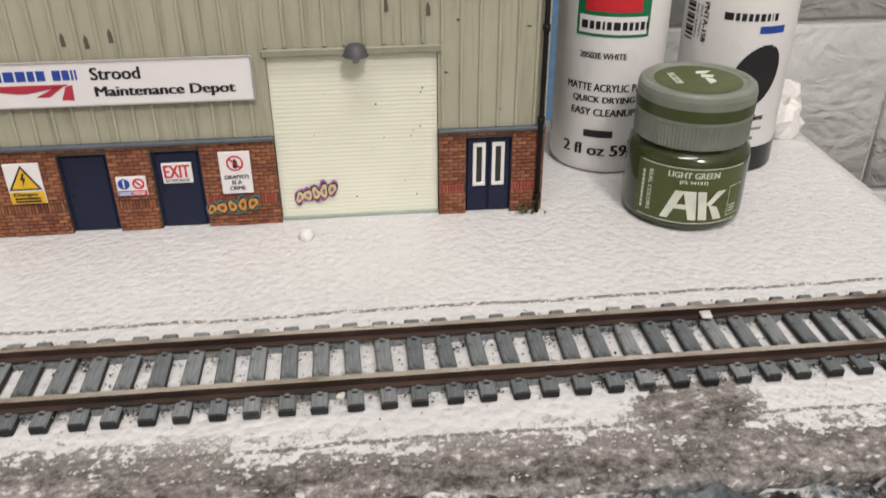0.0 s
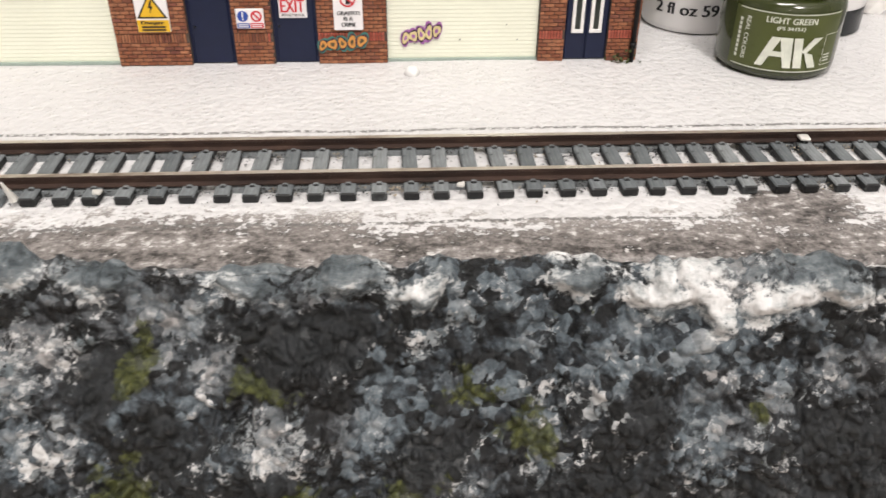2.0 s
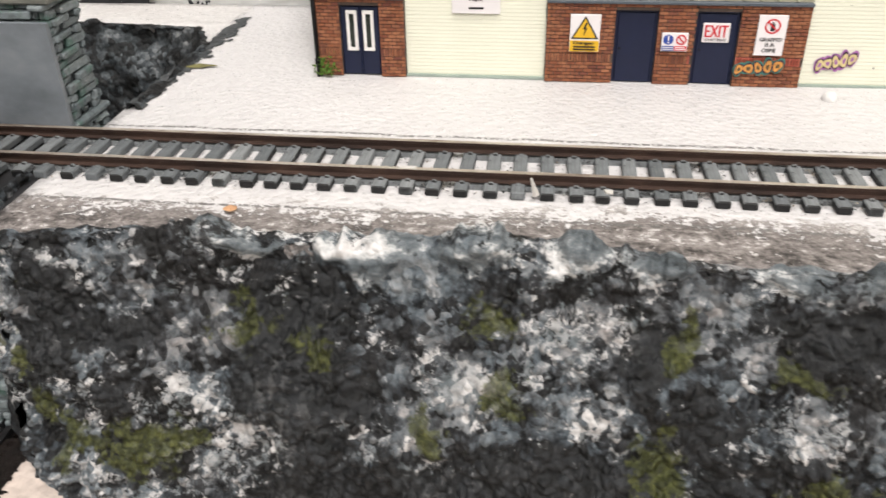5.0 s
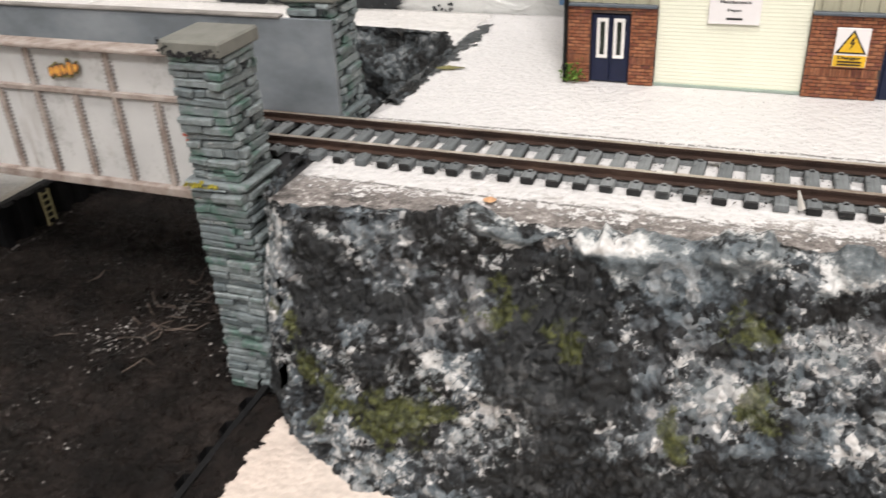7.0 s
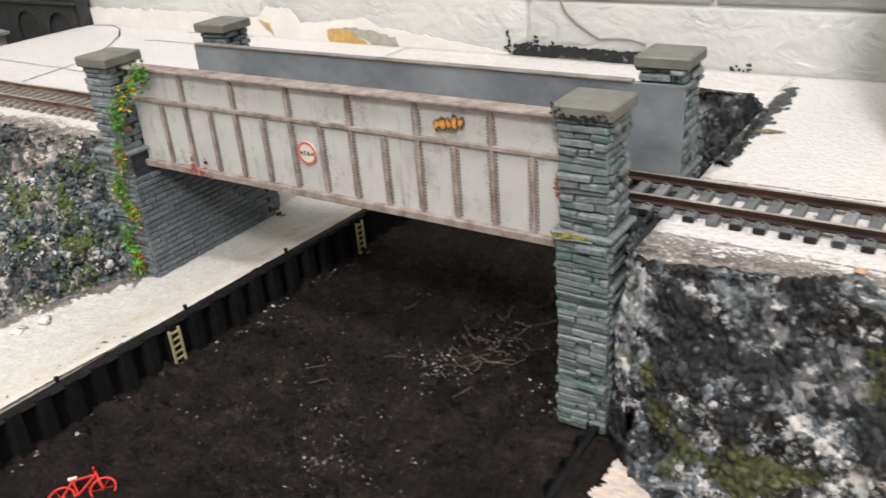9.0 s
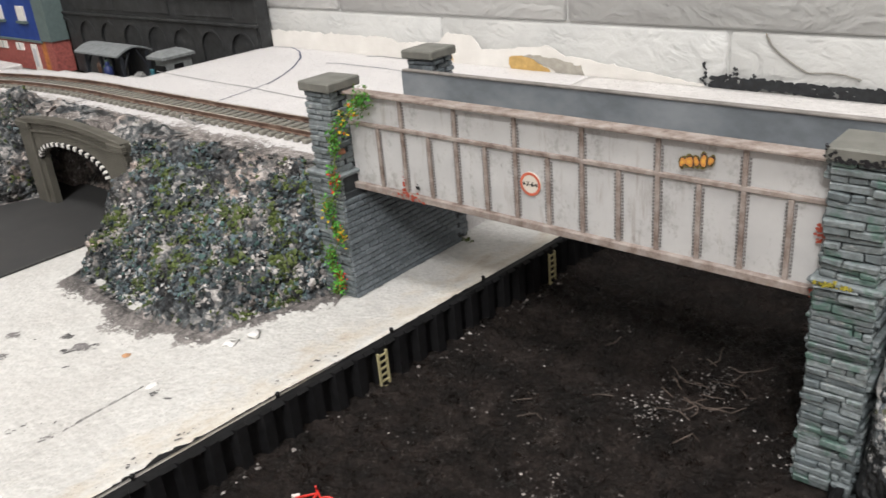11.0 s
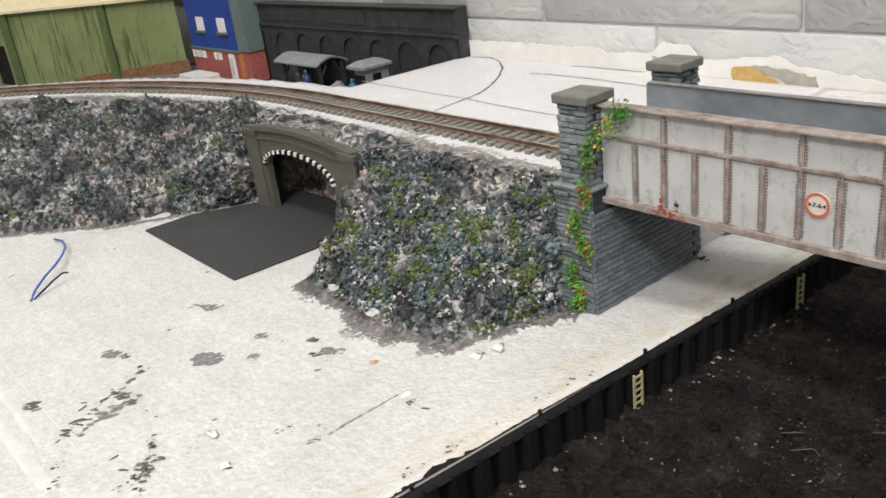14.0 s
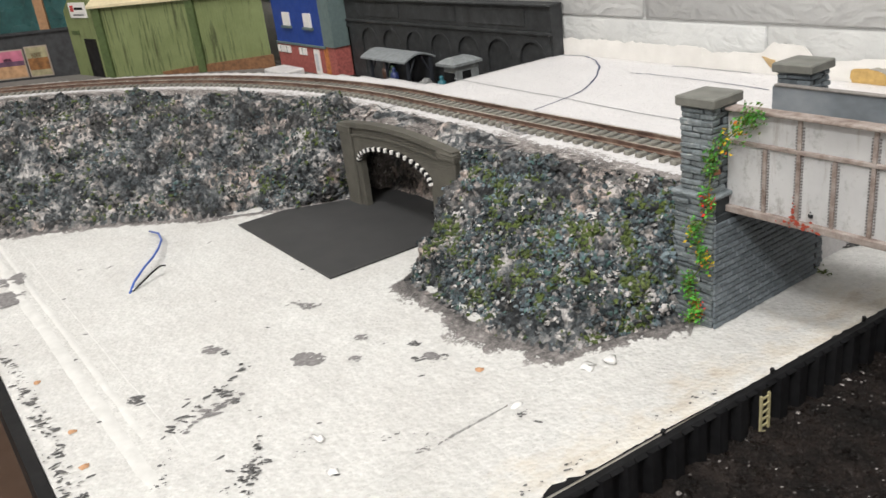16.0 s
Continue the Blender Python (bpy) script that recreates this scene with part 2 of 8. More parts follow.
def rock_material(name, stops, painted=False, moss_level=0.66, warm=0.5):
    """Carved bead foam under thick paint: hard-edged zones from black through slate to white, moss and earth.
    The mesh's own attributes "pale", "dark", "moss" and "crest" say where the brush went; "dark" also holds painted
    shade."""
    m = Mat(name, 0.5, 0, 0.4)
    big = m.noise(0.030, 6, 0.66, stretch=(1, 1, 1.25))
    med = m.noise(0.0062, 7, 0.78)
    fine = m.noise(0.0015, 5, 0.75)
    grit = m.math("ADD", m.math("MULTIPLY", med, 0.58), m.math("MULTIPLY", fine, 0.42))

    def attr(key):
        a = m.t.nodes.new("ShaderNodeAttribute")
        a.attribute_name = key
        return a.outputs["Fac"]

    warp = m.n("ShaderNodeTexNoise", Vector=m.tc.outputs["Object"], Scale=1.0 / 0.004, Detail=3.0)
    vec = m.n("ShaderNodeVectorMath")
    vec.operation = "MULTIPLY_ADD"
    m.t.links.new(warp.outputs["Color"], vec.inputs[0])
    vec.inputs[1].default_value = (0.0030, 0.0030, 0.0030)
    m.t.links.new(m.tc.outputs["Object"], vec.inputs[2])
    vor = m.n("ShaderNodeTexVoronoi", Vector=vec.outputs[0], Scale=1.0 / 0.0027)
    cell, cell2, cell3 = m.n("ShaderNodeSeparateColor", Color=vor.outputs["Color"]).outputs[:3]
    zone = m.math("ADD", m.math("MULTIPLY", big, 0.53), m.math("ADD", m.math("MULTIPLY", grit, 0.34), m.math("MULTIPLY", cell, 0.13)))
    if painted:
        zone = m.math("ADD", zone, m.math("SUBTRACT", m.math("MULTIPLY", attr("pale"), 0.055), m.math("MULTIPLY", attr("dark"), 0.10)))
    col = m.ramp(zone, stops)
    earth = m.ramp(m.noise(0.034, 5, 0.68, shift=(3, 1, 2)), [(0.47, 0.0), (0.60, warm)])
    col = m.mix(earth, col, m.mix(1.0, col, (1.28, 1.0, 0.86), "MULTIPLY"))
    if painted:
        w = m.math("ADD", m.math("MULTIPLY", attr("pale"), 0.10), m.math("ADD", grit, m.math("MULTIPLY", m.math("SUBTRACT", m.noise(0.018, 4, 0.6, shift=(7, 5, 1)), 0.5), 0.30)))
        w = m.math("ADD", w, m.math("MULTIPLY", m.math("SUBTRACT", cell2, 0.5), 0.13))
        wc = m.ramp(m.math("ADD", m.math("MULTIPLY", m.noise(0.0075, 6, 0.75), 0.7), m.math("MULTIPLY", cell, 0.3)), [(0.36, (0.13, 0.15, 0.162)), (0.44, (0.25, 0.265, 0.275)), (0.54, (0.42, 0.418, 0.42)), (0.63, (0.62, 0.605, 0.60))])
        col = m.mix(m.ramp(w, [(0.578, 0.0), (0.616, 0.92)]), col, wc)
        # black paint patches, plus shade put into the colour low on the face
        d = m.math("ADD", m.math("MULTIPLY", attr("dark"), 0.32), m.math("SUBTRACT", 1.0, grit))
        col = m.mix(m.ramp(d, [(0.61, 0.0), (0.65, 0.9)]), col, m.mix(cell, (0.004, 0.0045, 0.005), (0.022, 0.024, 0.027)))
    g = m.math("ADD", m.math("ADD", m.math("MULTIPLY", attr("moss"), 0.27), m.math("MULTIPLY", m.math("SUBTRACT", cell3, 0.5), 0.08)), m.math("ADD", m.math("MULTIPLY", m.noise(0.0045, 5, 0.7, shift=(1, 8, 4)), 0.6), m.math("MULTIPLY", fine, 0.4)))
    col = m.mix(m.ramp(g, [(moss_level, 0.0), (moss_level + 0.05, 0.82)]), col, m.ramp(m.noise(0.0018, 5, 0.75), [(0.34, (0.012, 0.0145, 0.004)), (0.5, (0.044, 0.050, 0.011)), (0.66, (0.115, 0.123, 0.030))]))
    if painted:
        # thick smooth blue-grey paint with white brushed over the crest
        cr = m.math("ADD", m.math("MULTIPLY", attr("crest"), 0.30), grit)
        brush = m.math("ADD", m.math("MULTIPLY", m.noise(0.011, 5, 0.62, stretch=(0.45, 1, 1.6), shift=(2, 0, 5)), 0.66), m.math("MULTIPLY", grit, 0.34))
        cc = m.ramp(brush, [(0.35, (0.018, 0.022, 0.026)), (0.41, (0.055, 0.067, 0.076)), (0.46, (0.115, 0.133, 0.146)), (0.50, (0.20, 0.22, 0.233)), (0.525, (0.46, 0.47, 0.475)), (0.58, (0.72, 0.71, 0.71))])
        col = m.mix(m.ramp(cr, [(0.64, 0.0), (0.70, 1.0)]), col, cc)
    m.colour(col)
    m.bump(m.math("MULTIPLY", vor.outputs["Distance"], -1.0), 0.0010, 0.8)
    m.bump(med, 0.0012, 0.6)
    m.bump(fine, 0.0006, 0.9)
    m.rough(m.ramp(m.noise(0.004, 4), [(0.36, 0.30), (0.62, 0.72)]))
    return m.m


ROCK_R = rock_material("painted_rock_dark", [(0.425, (0.0034, 0.0037, 0.0042)), (0.468, (0.0092, 0.0101, 0.0118)), (0.497, (0.026, 0.0308, 0.0368)), (0.522, (0.060, 0.073, 0.086)), (0.55, (0.112, 0.135, 0.154)), (0.59, (0.185, 0.207, 0.226)), (0.65, (0.33, 0.34, 0.35))], True, 0.645)
ROCK_C = rock_material("painted_rock_curve", [(0.42, (0.009, 0.010, 0.0115)), (0.465, (0.026, 0.030, 0.034)), (0.50, (0.060, 0.068, 0.075)), (0.535, (0.118, 0.126, 0.130)), (0.575, (0.26, 0.25, 0.245)), (0.62, (0.48, 0.46, 0.45))], False, 0.60, 0.6)
ROCK_L = rock_material("painted_rock_mossy", [(0.40, (0.022, 0.023, 0.025)), (0.45, (0.062, 0.066, 0.070)), (0.485, (0.125, 0.128, 0.130)), (0.52, (0.22, 0.213, 0.208)), (0.56, (0.34, 0.325, 0.318)), (0.62, (0.50, 0.48, 0.47))], False, 0.60, 0.6)


def clump_material(name="bead_scatter", white=0.60, tone=1.0):
    """Loose clumps of scatter: slate, teal and black bits, with white and leafy green drifts."""
    m = Mat(name, 0.6, 0, 0.3)
    r = m.island()
    r2 = m.math("FRACT", m.math("MULTIPLY", r, 17.3))
    r3 = m.math("FRACT", m.math("MULTIPLY", r, 53.7))
    col = m.ramp(r, [(0.0, (0.016, 0.018, 0.020)), (0.16, (0.048, 0.062, 0.072)), (0.40, (0.080, 0.106, 0.120)), (0.64, (0.130, 0.164, 0.178)), (0.82, (0.055, 0.105, 0.098)), (0.92, (0.26, 0.25, 0.245))], "CONSTANT")
    w = m.math("ADD", m.noise(0.020, 6, 0.68, shift=(7, 5, 1)), m.math("MULTIPLY", r2, 0.14))
    col = m.mix(1.0, col, m.ramp(m.noise(0.048, 4, 0.6, shift=(5, 2, 9)), [(0.40, 0.30 * tone), (0.5, 0.85 * tone), (0.60, 1.4 * tone)]), "MULTIPLY")
    col = m.mix(m.ramp(w, [(white + 0.065, 0.0), (white + 0.085, 1.0)]), col, m.mix(r3, (0.28, 0.265, 0.26), (0.66, 0.63, 0.615)))
    g = m.math("ADD", m.noise(0.015, 4, 0.6, shift=(1, 8, 4)), m.math("MULTIPLY", r3, 0.13))
    col = m.mix(m.ramp(g, [(0.61, 0.0), (0.635, 0.95)]), col, m.mix(r2, (0.036, 0.056, 0.012), (0.100, 0.130, 0.028)))
    m.colour(col)
    m.bump(m.noise(0.0006, 3), 0.0002)
    return m.m


CLUMP = clump_material()
CLUMP_DARK = clump_material("bead_scatter_dark", 0.605, 0.72)


def mud_material():
    m = Mat("wet_mud", 0.5, 0, 0.32)
    n = m.noise(0.014, 6, 0.65)
    f = m.noise(0.0022, 6, 0.8)
    col = m.ramp(m.math("ADD", m.math("MULTIPLY", n, 0.6), m.math("MULTIPLY", f, 0.4)), [(0.36, (0.0030, 0.0020, 0.0017)), (0.47, (0.0095, 0.0063, 0.0053)), (0.57, (0.027, 0.0188, 0.0160)), (0.65, (0.062, 0.049, 0.043))])
    m.colour(col)
    m.bump(m.noise(0.010, 4, 0.55, stretch=(1, 0.4, 1), shift=(4, 1, 0)), 0.0045, 0.8)
    m.bump(n, 0.0022, 0.9)
    m.bump(f, 0.0034, 1.0)
    m.bump(m.noise(0.0009, 4, 0.7), 0.0020, 1.0)
    m.rough(m.ramp(m.noise(0.004, 5, 0.75), [(0.40, 0.22), (0.54, 0.85)]))
    return m.m


MUD = mud_material()
BLACK = simple("black_painted_card", (0.008, 0.008, 0.009), 0.55, var=0.4, spec=0.22)
NAVY = simple("navy_paint", (0.0045, 0.0085, 0.033), 0.5, var=0.1)
WHITE = simple("white_gloss_paint", (0.74, 0.72, 0.70), 0.4, var=0.05)
CREAM = simple("cream_shutter_paint", (0.74, 0.74, 0.62), 0.5, var=0.03, size=0.02)


def cladding_material():
    m = Mat("sage_cladding", 0.55, 0, 0.35)
    a = m.noise(0.03, 4)
    col = m.ramp(a, [(0.3, (0.355, 0.343, 0.258)), (0.7, (0.415, 0.398, 0.305))])
    streak = m.ramp(m.noise(0.006, 4, 0.7, stretch=(2.2, 1, 0.12)), [(0.3, 0.72), (0.5, 1.0)])
    m.colour(m.mix(1.0, col, streak, "MULTIPLY"))
    m.bump(m.noise(0.002, 3), 0.00008)
    return m.m


CLAD = cladding_material()


def brick_material(name, stops, wear=0.35, per="object"):
    m = Mat(name, 0.75, 0, 0.25)
    r = m.rand() if per == "object" else m.island()
    col = m.ramp(r, stops)
    mot = m.ramp(m.noise(0.0012, 4, 0.7), [(0.3, 1 - wear), (0.65, 1.1)])
    m.colour(m.mix(1.0, col, mot, "MULTIPLY"))
    m.bump(m.noise(0.0009, 3), 0.0001)
    return m.m


RED = [(0.0, (0.19, 0.066, 0.038)), (0.35, (0.275, 0.103, 0.053)), (0.7, (0.335, 0.143, 0.076)), (1.0, (0.165, 0.058, 0.042))]
BRICK = brick_material("red_brick", RED)
BRICK_J = brick_material("red_brick_far", RED, per="island")
SOLDIER = brick_material("bright_red_brick", [(0.0, (0.34, 0.075, 0.05)), (1.0, (0.42, 0.12, 0.08))])
MORTAR = simple("dark_mortar", (0.075, 0.054, 0.043), 0.85, var=0.3, size=0.002)


def slate_material(name, lo, hi, green=0.0, bricks=0.0):
    m = Mat(name, 0.55, 0, 0.4)
    col = m.mix(m.rand(), lo, hi)
    mot = m.ramp(m.noise(0.0022, 5, 0.7), [(0.3, 0.55), (0.65, 1.15)])
    col = m.mix(1.0, col, mot, "MULTIPLY")
    edge = m.ramp(m.noise(0.0035, 5, 0.75, stretch=(0.6, 0.6, 1.6)), [(0.60, 0.0), (0.68, 1.0)])
    col = m.mix(m.math("MULTIPLY", edge, 0.65), col, (0.50, 0.51, 0.50))
    if green:
        g = m.ramp(m.noise(0.007, 4, 0.6, shift=(2, 2, 2)), [(0.56 - 0.1 * green, 0.0), (0.66 - 0.1 * green, 1.0)])
        col = m.mix(m.math("MULTIPLY", g, 0.6), col, (0.035, 0.11, 0.075))
    m.colour(col)
    m.bump(m.noise(0.0018, 5, 0.7), 0.0004, 0.9)
    m.rough(m.ramp(m.noise(0.004, 3), [(0.3, 0.35), (0.7, 0.7)]))
    return m.m


STONE_B = slate_material("slate_stone_greenish", (0.118, 0.143, 0.154), (0.215, 0.246, 0.256), green=0.22)
STONE_A = slate_material("slate_stone", (0.12, 0.142, 0.154), (0.21, 0.238, 0.252))
STONE_D = slate_material("slate_stone_dark", (0.105, 0.124, 0.14), (0.17, 0.197, 0.22))
JOINT = simple("dark_stone_joint", (0.035, 0.04, 0.045), 0.8, var=0.3)
CAP = simple("olive_grey_cap_paint", (0.15, 0.15, 0.135), 0.5, var=0.18, size=0.006)


def grey_girder_material():
    m = Mat("brushed_slate_paint", 0.45, 0, 0.45)
    n = m.noise(0.022, 5, 0.6, stretch=(0.6, 1, 1.0))
    col = m.ramp(n, [(0.34, (0.115, 0.130, 0.145)), (0.5, (0.185, 0.205, 0.228)), (0.66, (0.255, 0.275, 0.298))])
    m.colour(col)
    m.bump(m.noise(0.003, 4, stretch=(0.2, 1, 1)), 0.0001)
    return m.m


GIRDER_BACK = grey_girder_material()


def girder_material():
    """Pale grey plate with grime patches."""
    m = Mat("pale_grey_girder_plate", 0.5, 0, 0.4)
    col = m.ramp(m.noise(0.02, 4), [(0.3, (0.43, 0.432, 0.438)), (0.7, (0.525, 0.525, 0.528))])
    g = m.ramp(m.math("ADD", m.math("MULTIPLY", m.noise(0.009, 5, 0.7, stretch=(1.2, 1, 0.6)), 0.7), m.math("MULTIPLY", m.noise(0.0015, 3), 0.3)), [(0.53, 0.0), (0.70, 1.0)])
    col = m.mix(m.math("MULTIPLY", g, 0.72), col, (0.17, 0.16, 0.15))
    run = m.ramp(m.noise(0.005, 5, 0.7, stretch=(1.6, 1, 0.22), shift=(4, 2, 3)), [(0.57, 0.0), (0.70, 0.38)])
    m.colour(m.mix(run, col, (0.20, 0.145, 0.115)))
    m.bump(m.noise(0.003, 3), 0.00006)
    return m.m


PLATE = girder_material()


def rust_strip_material():
    m = Mat("rust_washed_strip", 0.6, 0, 0.3)
    n = m.noise(0.006, 5, 0.7)
    m.colour(m.ramp(n, [(0.3, (0.115, 0.082, 0.068)), (0.42, (0.215, 0.170, 0.150)), (0.62, (0.34, 0.298, 0.275))]))
    m.bump(m.noise(0.0016, 4), 0.00012)
    return m.m


STRIP = rust_strip_material()


def rail_materials():
    m = Mat("rust_rail_side", 0.6, 0.2, 0.4)
    m.colour(m.ramp(m.noise(0.005, 5, 0.7, stretch=(0.3, 1, 1)), [(0.3, (0.020, 0.012, 0.010)), (0.6, (0.056, 0.032, 0.024)), (0.8, (0.11, 0.07, 0.052))]))
    m.bump(m.noise(0.0012, 3), 0.00008)
    c = Mat("red_rust_rail_side", 0.6, 0.1, 0.4)
    c.colour(c.ramp(c.noise(0.006, 5, 0.7, stretch=(0.5, 0.5, 1)), [(0.3, (0.06, 0.038, 0.030)), (0.5, (0.145, 0.090, 0.068)), (0.7, (0.26, 0.195, 0.155))]))
    c.bump(c.noise(0.0012, 3), 0.00008)
    h = Mat("worn_rail_head", 0.3, 0.6, 0.5)
    n = h.noise(0.008, 5, 0.7, stretch=(0.25, 1, 1))
    h.colour(h.ramp(n, [(0.36, (0.15, 0.10, 0.075)), (0.48, (0.45, 0.39, 0.33)), (0.65, (0.66, 0.61, 0.55))]))
    h.rough(h.ramp(n, [(0.3, 0.5), (0.65, 0.25)]))
    return m.m, h.m, c.m


RAIL_SIDE, RAIL_HEAD, RAIL_CURVE = rail_materials()


def sleeper_material():
    m = Mat("weathered_grey_sleeper", 0.6, 0, 0.4)
    r = m.rand()
    col = m.ramp(r, [(0.0, (0.115, 0.127, 0.135)), (0.5, (0.175, 0.189, 0.198)), (1.0, (0.235, 0.248, 0.255))])
    grain = m.ramp(m.noise(0.0018, 4, 0.7, stretch=(3, 0.25, 1)), [(0.3, 0.6), (0.65, 1.1)])
    blk = m.ramp(m.noise(0.005, 5, 0.7), [(0.60, 0.0), (0.66, 1.0)])
    col = m.mix(1.0, col, grain, "MULTIPLY")
    col = m.mix(m.math("MULTIPLY", blk, 0.85), col, (0.02, 0.021, 0.022))
    pale = m.ramp(m.noise(0.0016, 5, 0.8, stretch=(2, 0.5, 1), shift=(3, 3, 1)), [(0.62, 0.0), (0.68, 0.7)])
    m.colour(m.mix(pale, col, (0.42, 0.43, 0.43)))
    m.bump(m.noise(0.0012, 3, stretch=(3, 0.3, 1)), 0.0001)
    return m.m


SLEEPER = sleeper_material()
SLEEPER_TAN = simple("olive_grey_sleeper", (0.185, 0.178, 0.155), 0.65, var=0.35, size=0.003)


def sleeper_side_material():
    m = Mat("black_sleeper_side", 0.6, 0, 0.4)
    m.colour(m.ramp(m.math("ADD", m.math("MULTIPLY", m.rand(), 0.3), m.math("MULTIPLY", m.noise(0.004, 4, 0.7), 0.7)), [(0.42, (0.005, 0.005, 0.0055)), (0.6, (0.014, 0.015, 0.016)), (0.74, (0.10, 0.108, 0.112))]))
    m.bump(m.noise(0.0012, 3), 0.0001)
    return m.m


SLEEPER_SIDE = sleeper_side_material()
BALLAST = simple("tan_grit", (0.26, 0.22, 0.17), 0.9, var=0.4, size=0.001)

# ---- room shell ----
def room_shell():
    wallm = Mat("white_masonry_paint", 0.5, 0, 0.35)
    n = wallm.noise(0.05, 5, 0.6)
    wallm.colour(wallm.ramp(n, [(0.3, (0.445, 0.45, 0.447)), (0.7, (0.55, 0.55, 0.541))]))
    wallm.bump(wallm.noise(0.016, 4, 0.55), 0.0018, 0.7)
    wallm.bump(wallm.noise(0.004, 4, 0.6), 0.0004, 0.6)
    wallm.bump(wallm.noise(0.07, 3), 0.004, 0.7)
    # thick paint that sagged and set in smears
    wallm.bump(wallm.noise(0.022, 2, 0.4, distort=2.2, stretch=(1, 1, 1.5)), 0.0025, 0.6)
    wallm.rough(wallm.ramp(wallm.noise(0.03, 3), [(0.4, 0.3), (0.6, 0.6)]))
    wm = wallm.m
    plain = simple("plain_room_paint", (0.66, 0.64, 0.61), 0.8, size=0.2)
    # back wall: a core with recessed joints and painted bricks on it
    wall = thing("wall_north", (0, 7.0, -12), "white painted brick wall with thick lumpy paint", "wall", kind="structure")
    box_part("core", (-56, 14, 6.98, 9.0, -12, 54), wm, wall, "recessed painted mortar joint")
    bw, bh, j = 4.42, 1.69, 0.035
    bm = bmesh.new()
    cbox(bm, -bw / 2 + j / 2, bw / 2 - j / 2, -0.07, 0.03, j / 2, bh - j / 2, 0.032)
    first = part("brick", bm, wm, wall, smooth=True, place=(0, 0, 0))
    me = first.data
    for v in me.vertices:
        v.co += ORIGIN[wall] * U
    bpy.data.objects.remove(first)
    row0 = 0.66 - 4 * bh
    for r in range(12):
        for c in range(-10, 3):
            x = -12.7 + bw / 2 + (c + 5) * bw + (0 if r % 2 else bw / 2) - 2 * bw
            o = new("brick", me)
            o.parent = wall
            o.location = (Vector((x, 7.0, row0 + r * bh)) - ORIGIN[wall]) * U
            o.rotation_euler = (0, random.uniform(-0.002, 0.002), 0)
    for nm, d in (("wall_south", (-56, 14, -47, -45, -12, 54)), ("wall_west", (-58, -56, -47, 9, -12, 54)), ("wall_east", (14, 16, -47, 9, -12, 54))):
        tagged(box_part(nm, d, plain), "plain pale painted room wall", "wall", kind="structure")
    tagged(box_part("ceiling", (-58, 16, -47, 9, 54, 55), plain), "plain white ceiling", "ceiling", kind="structure")
    tagged(box_part("floor", (-58, 16, -47, 9, -13, -12), simple("brown_room_floor", (0.10, 0.06, 0.04), 0.6, size=0.05)), "brown wooden room floor below the layout", "floor", kind="structure")


room_shell()


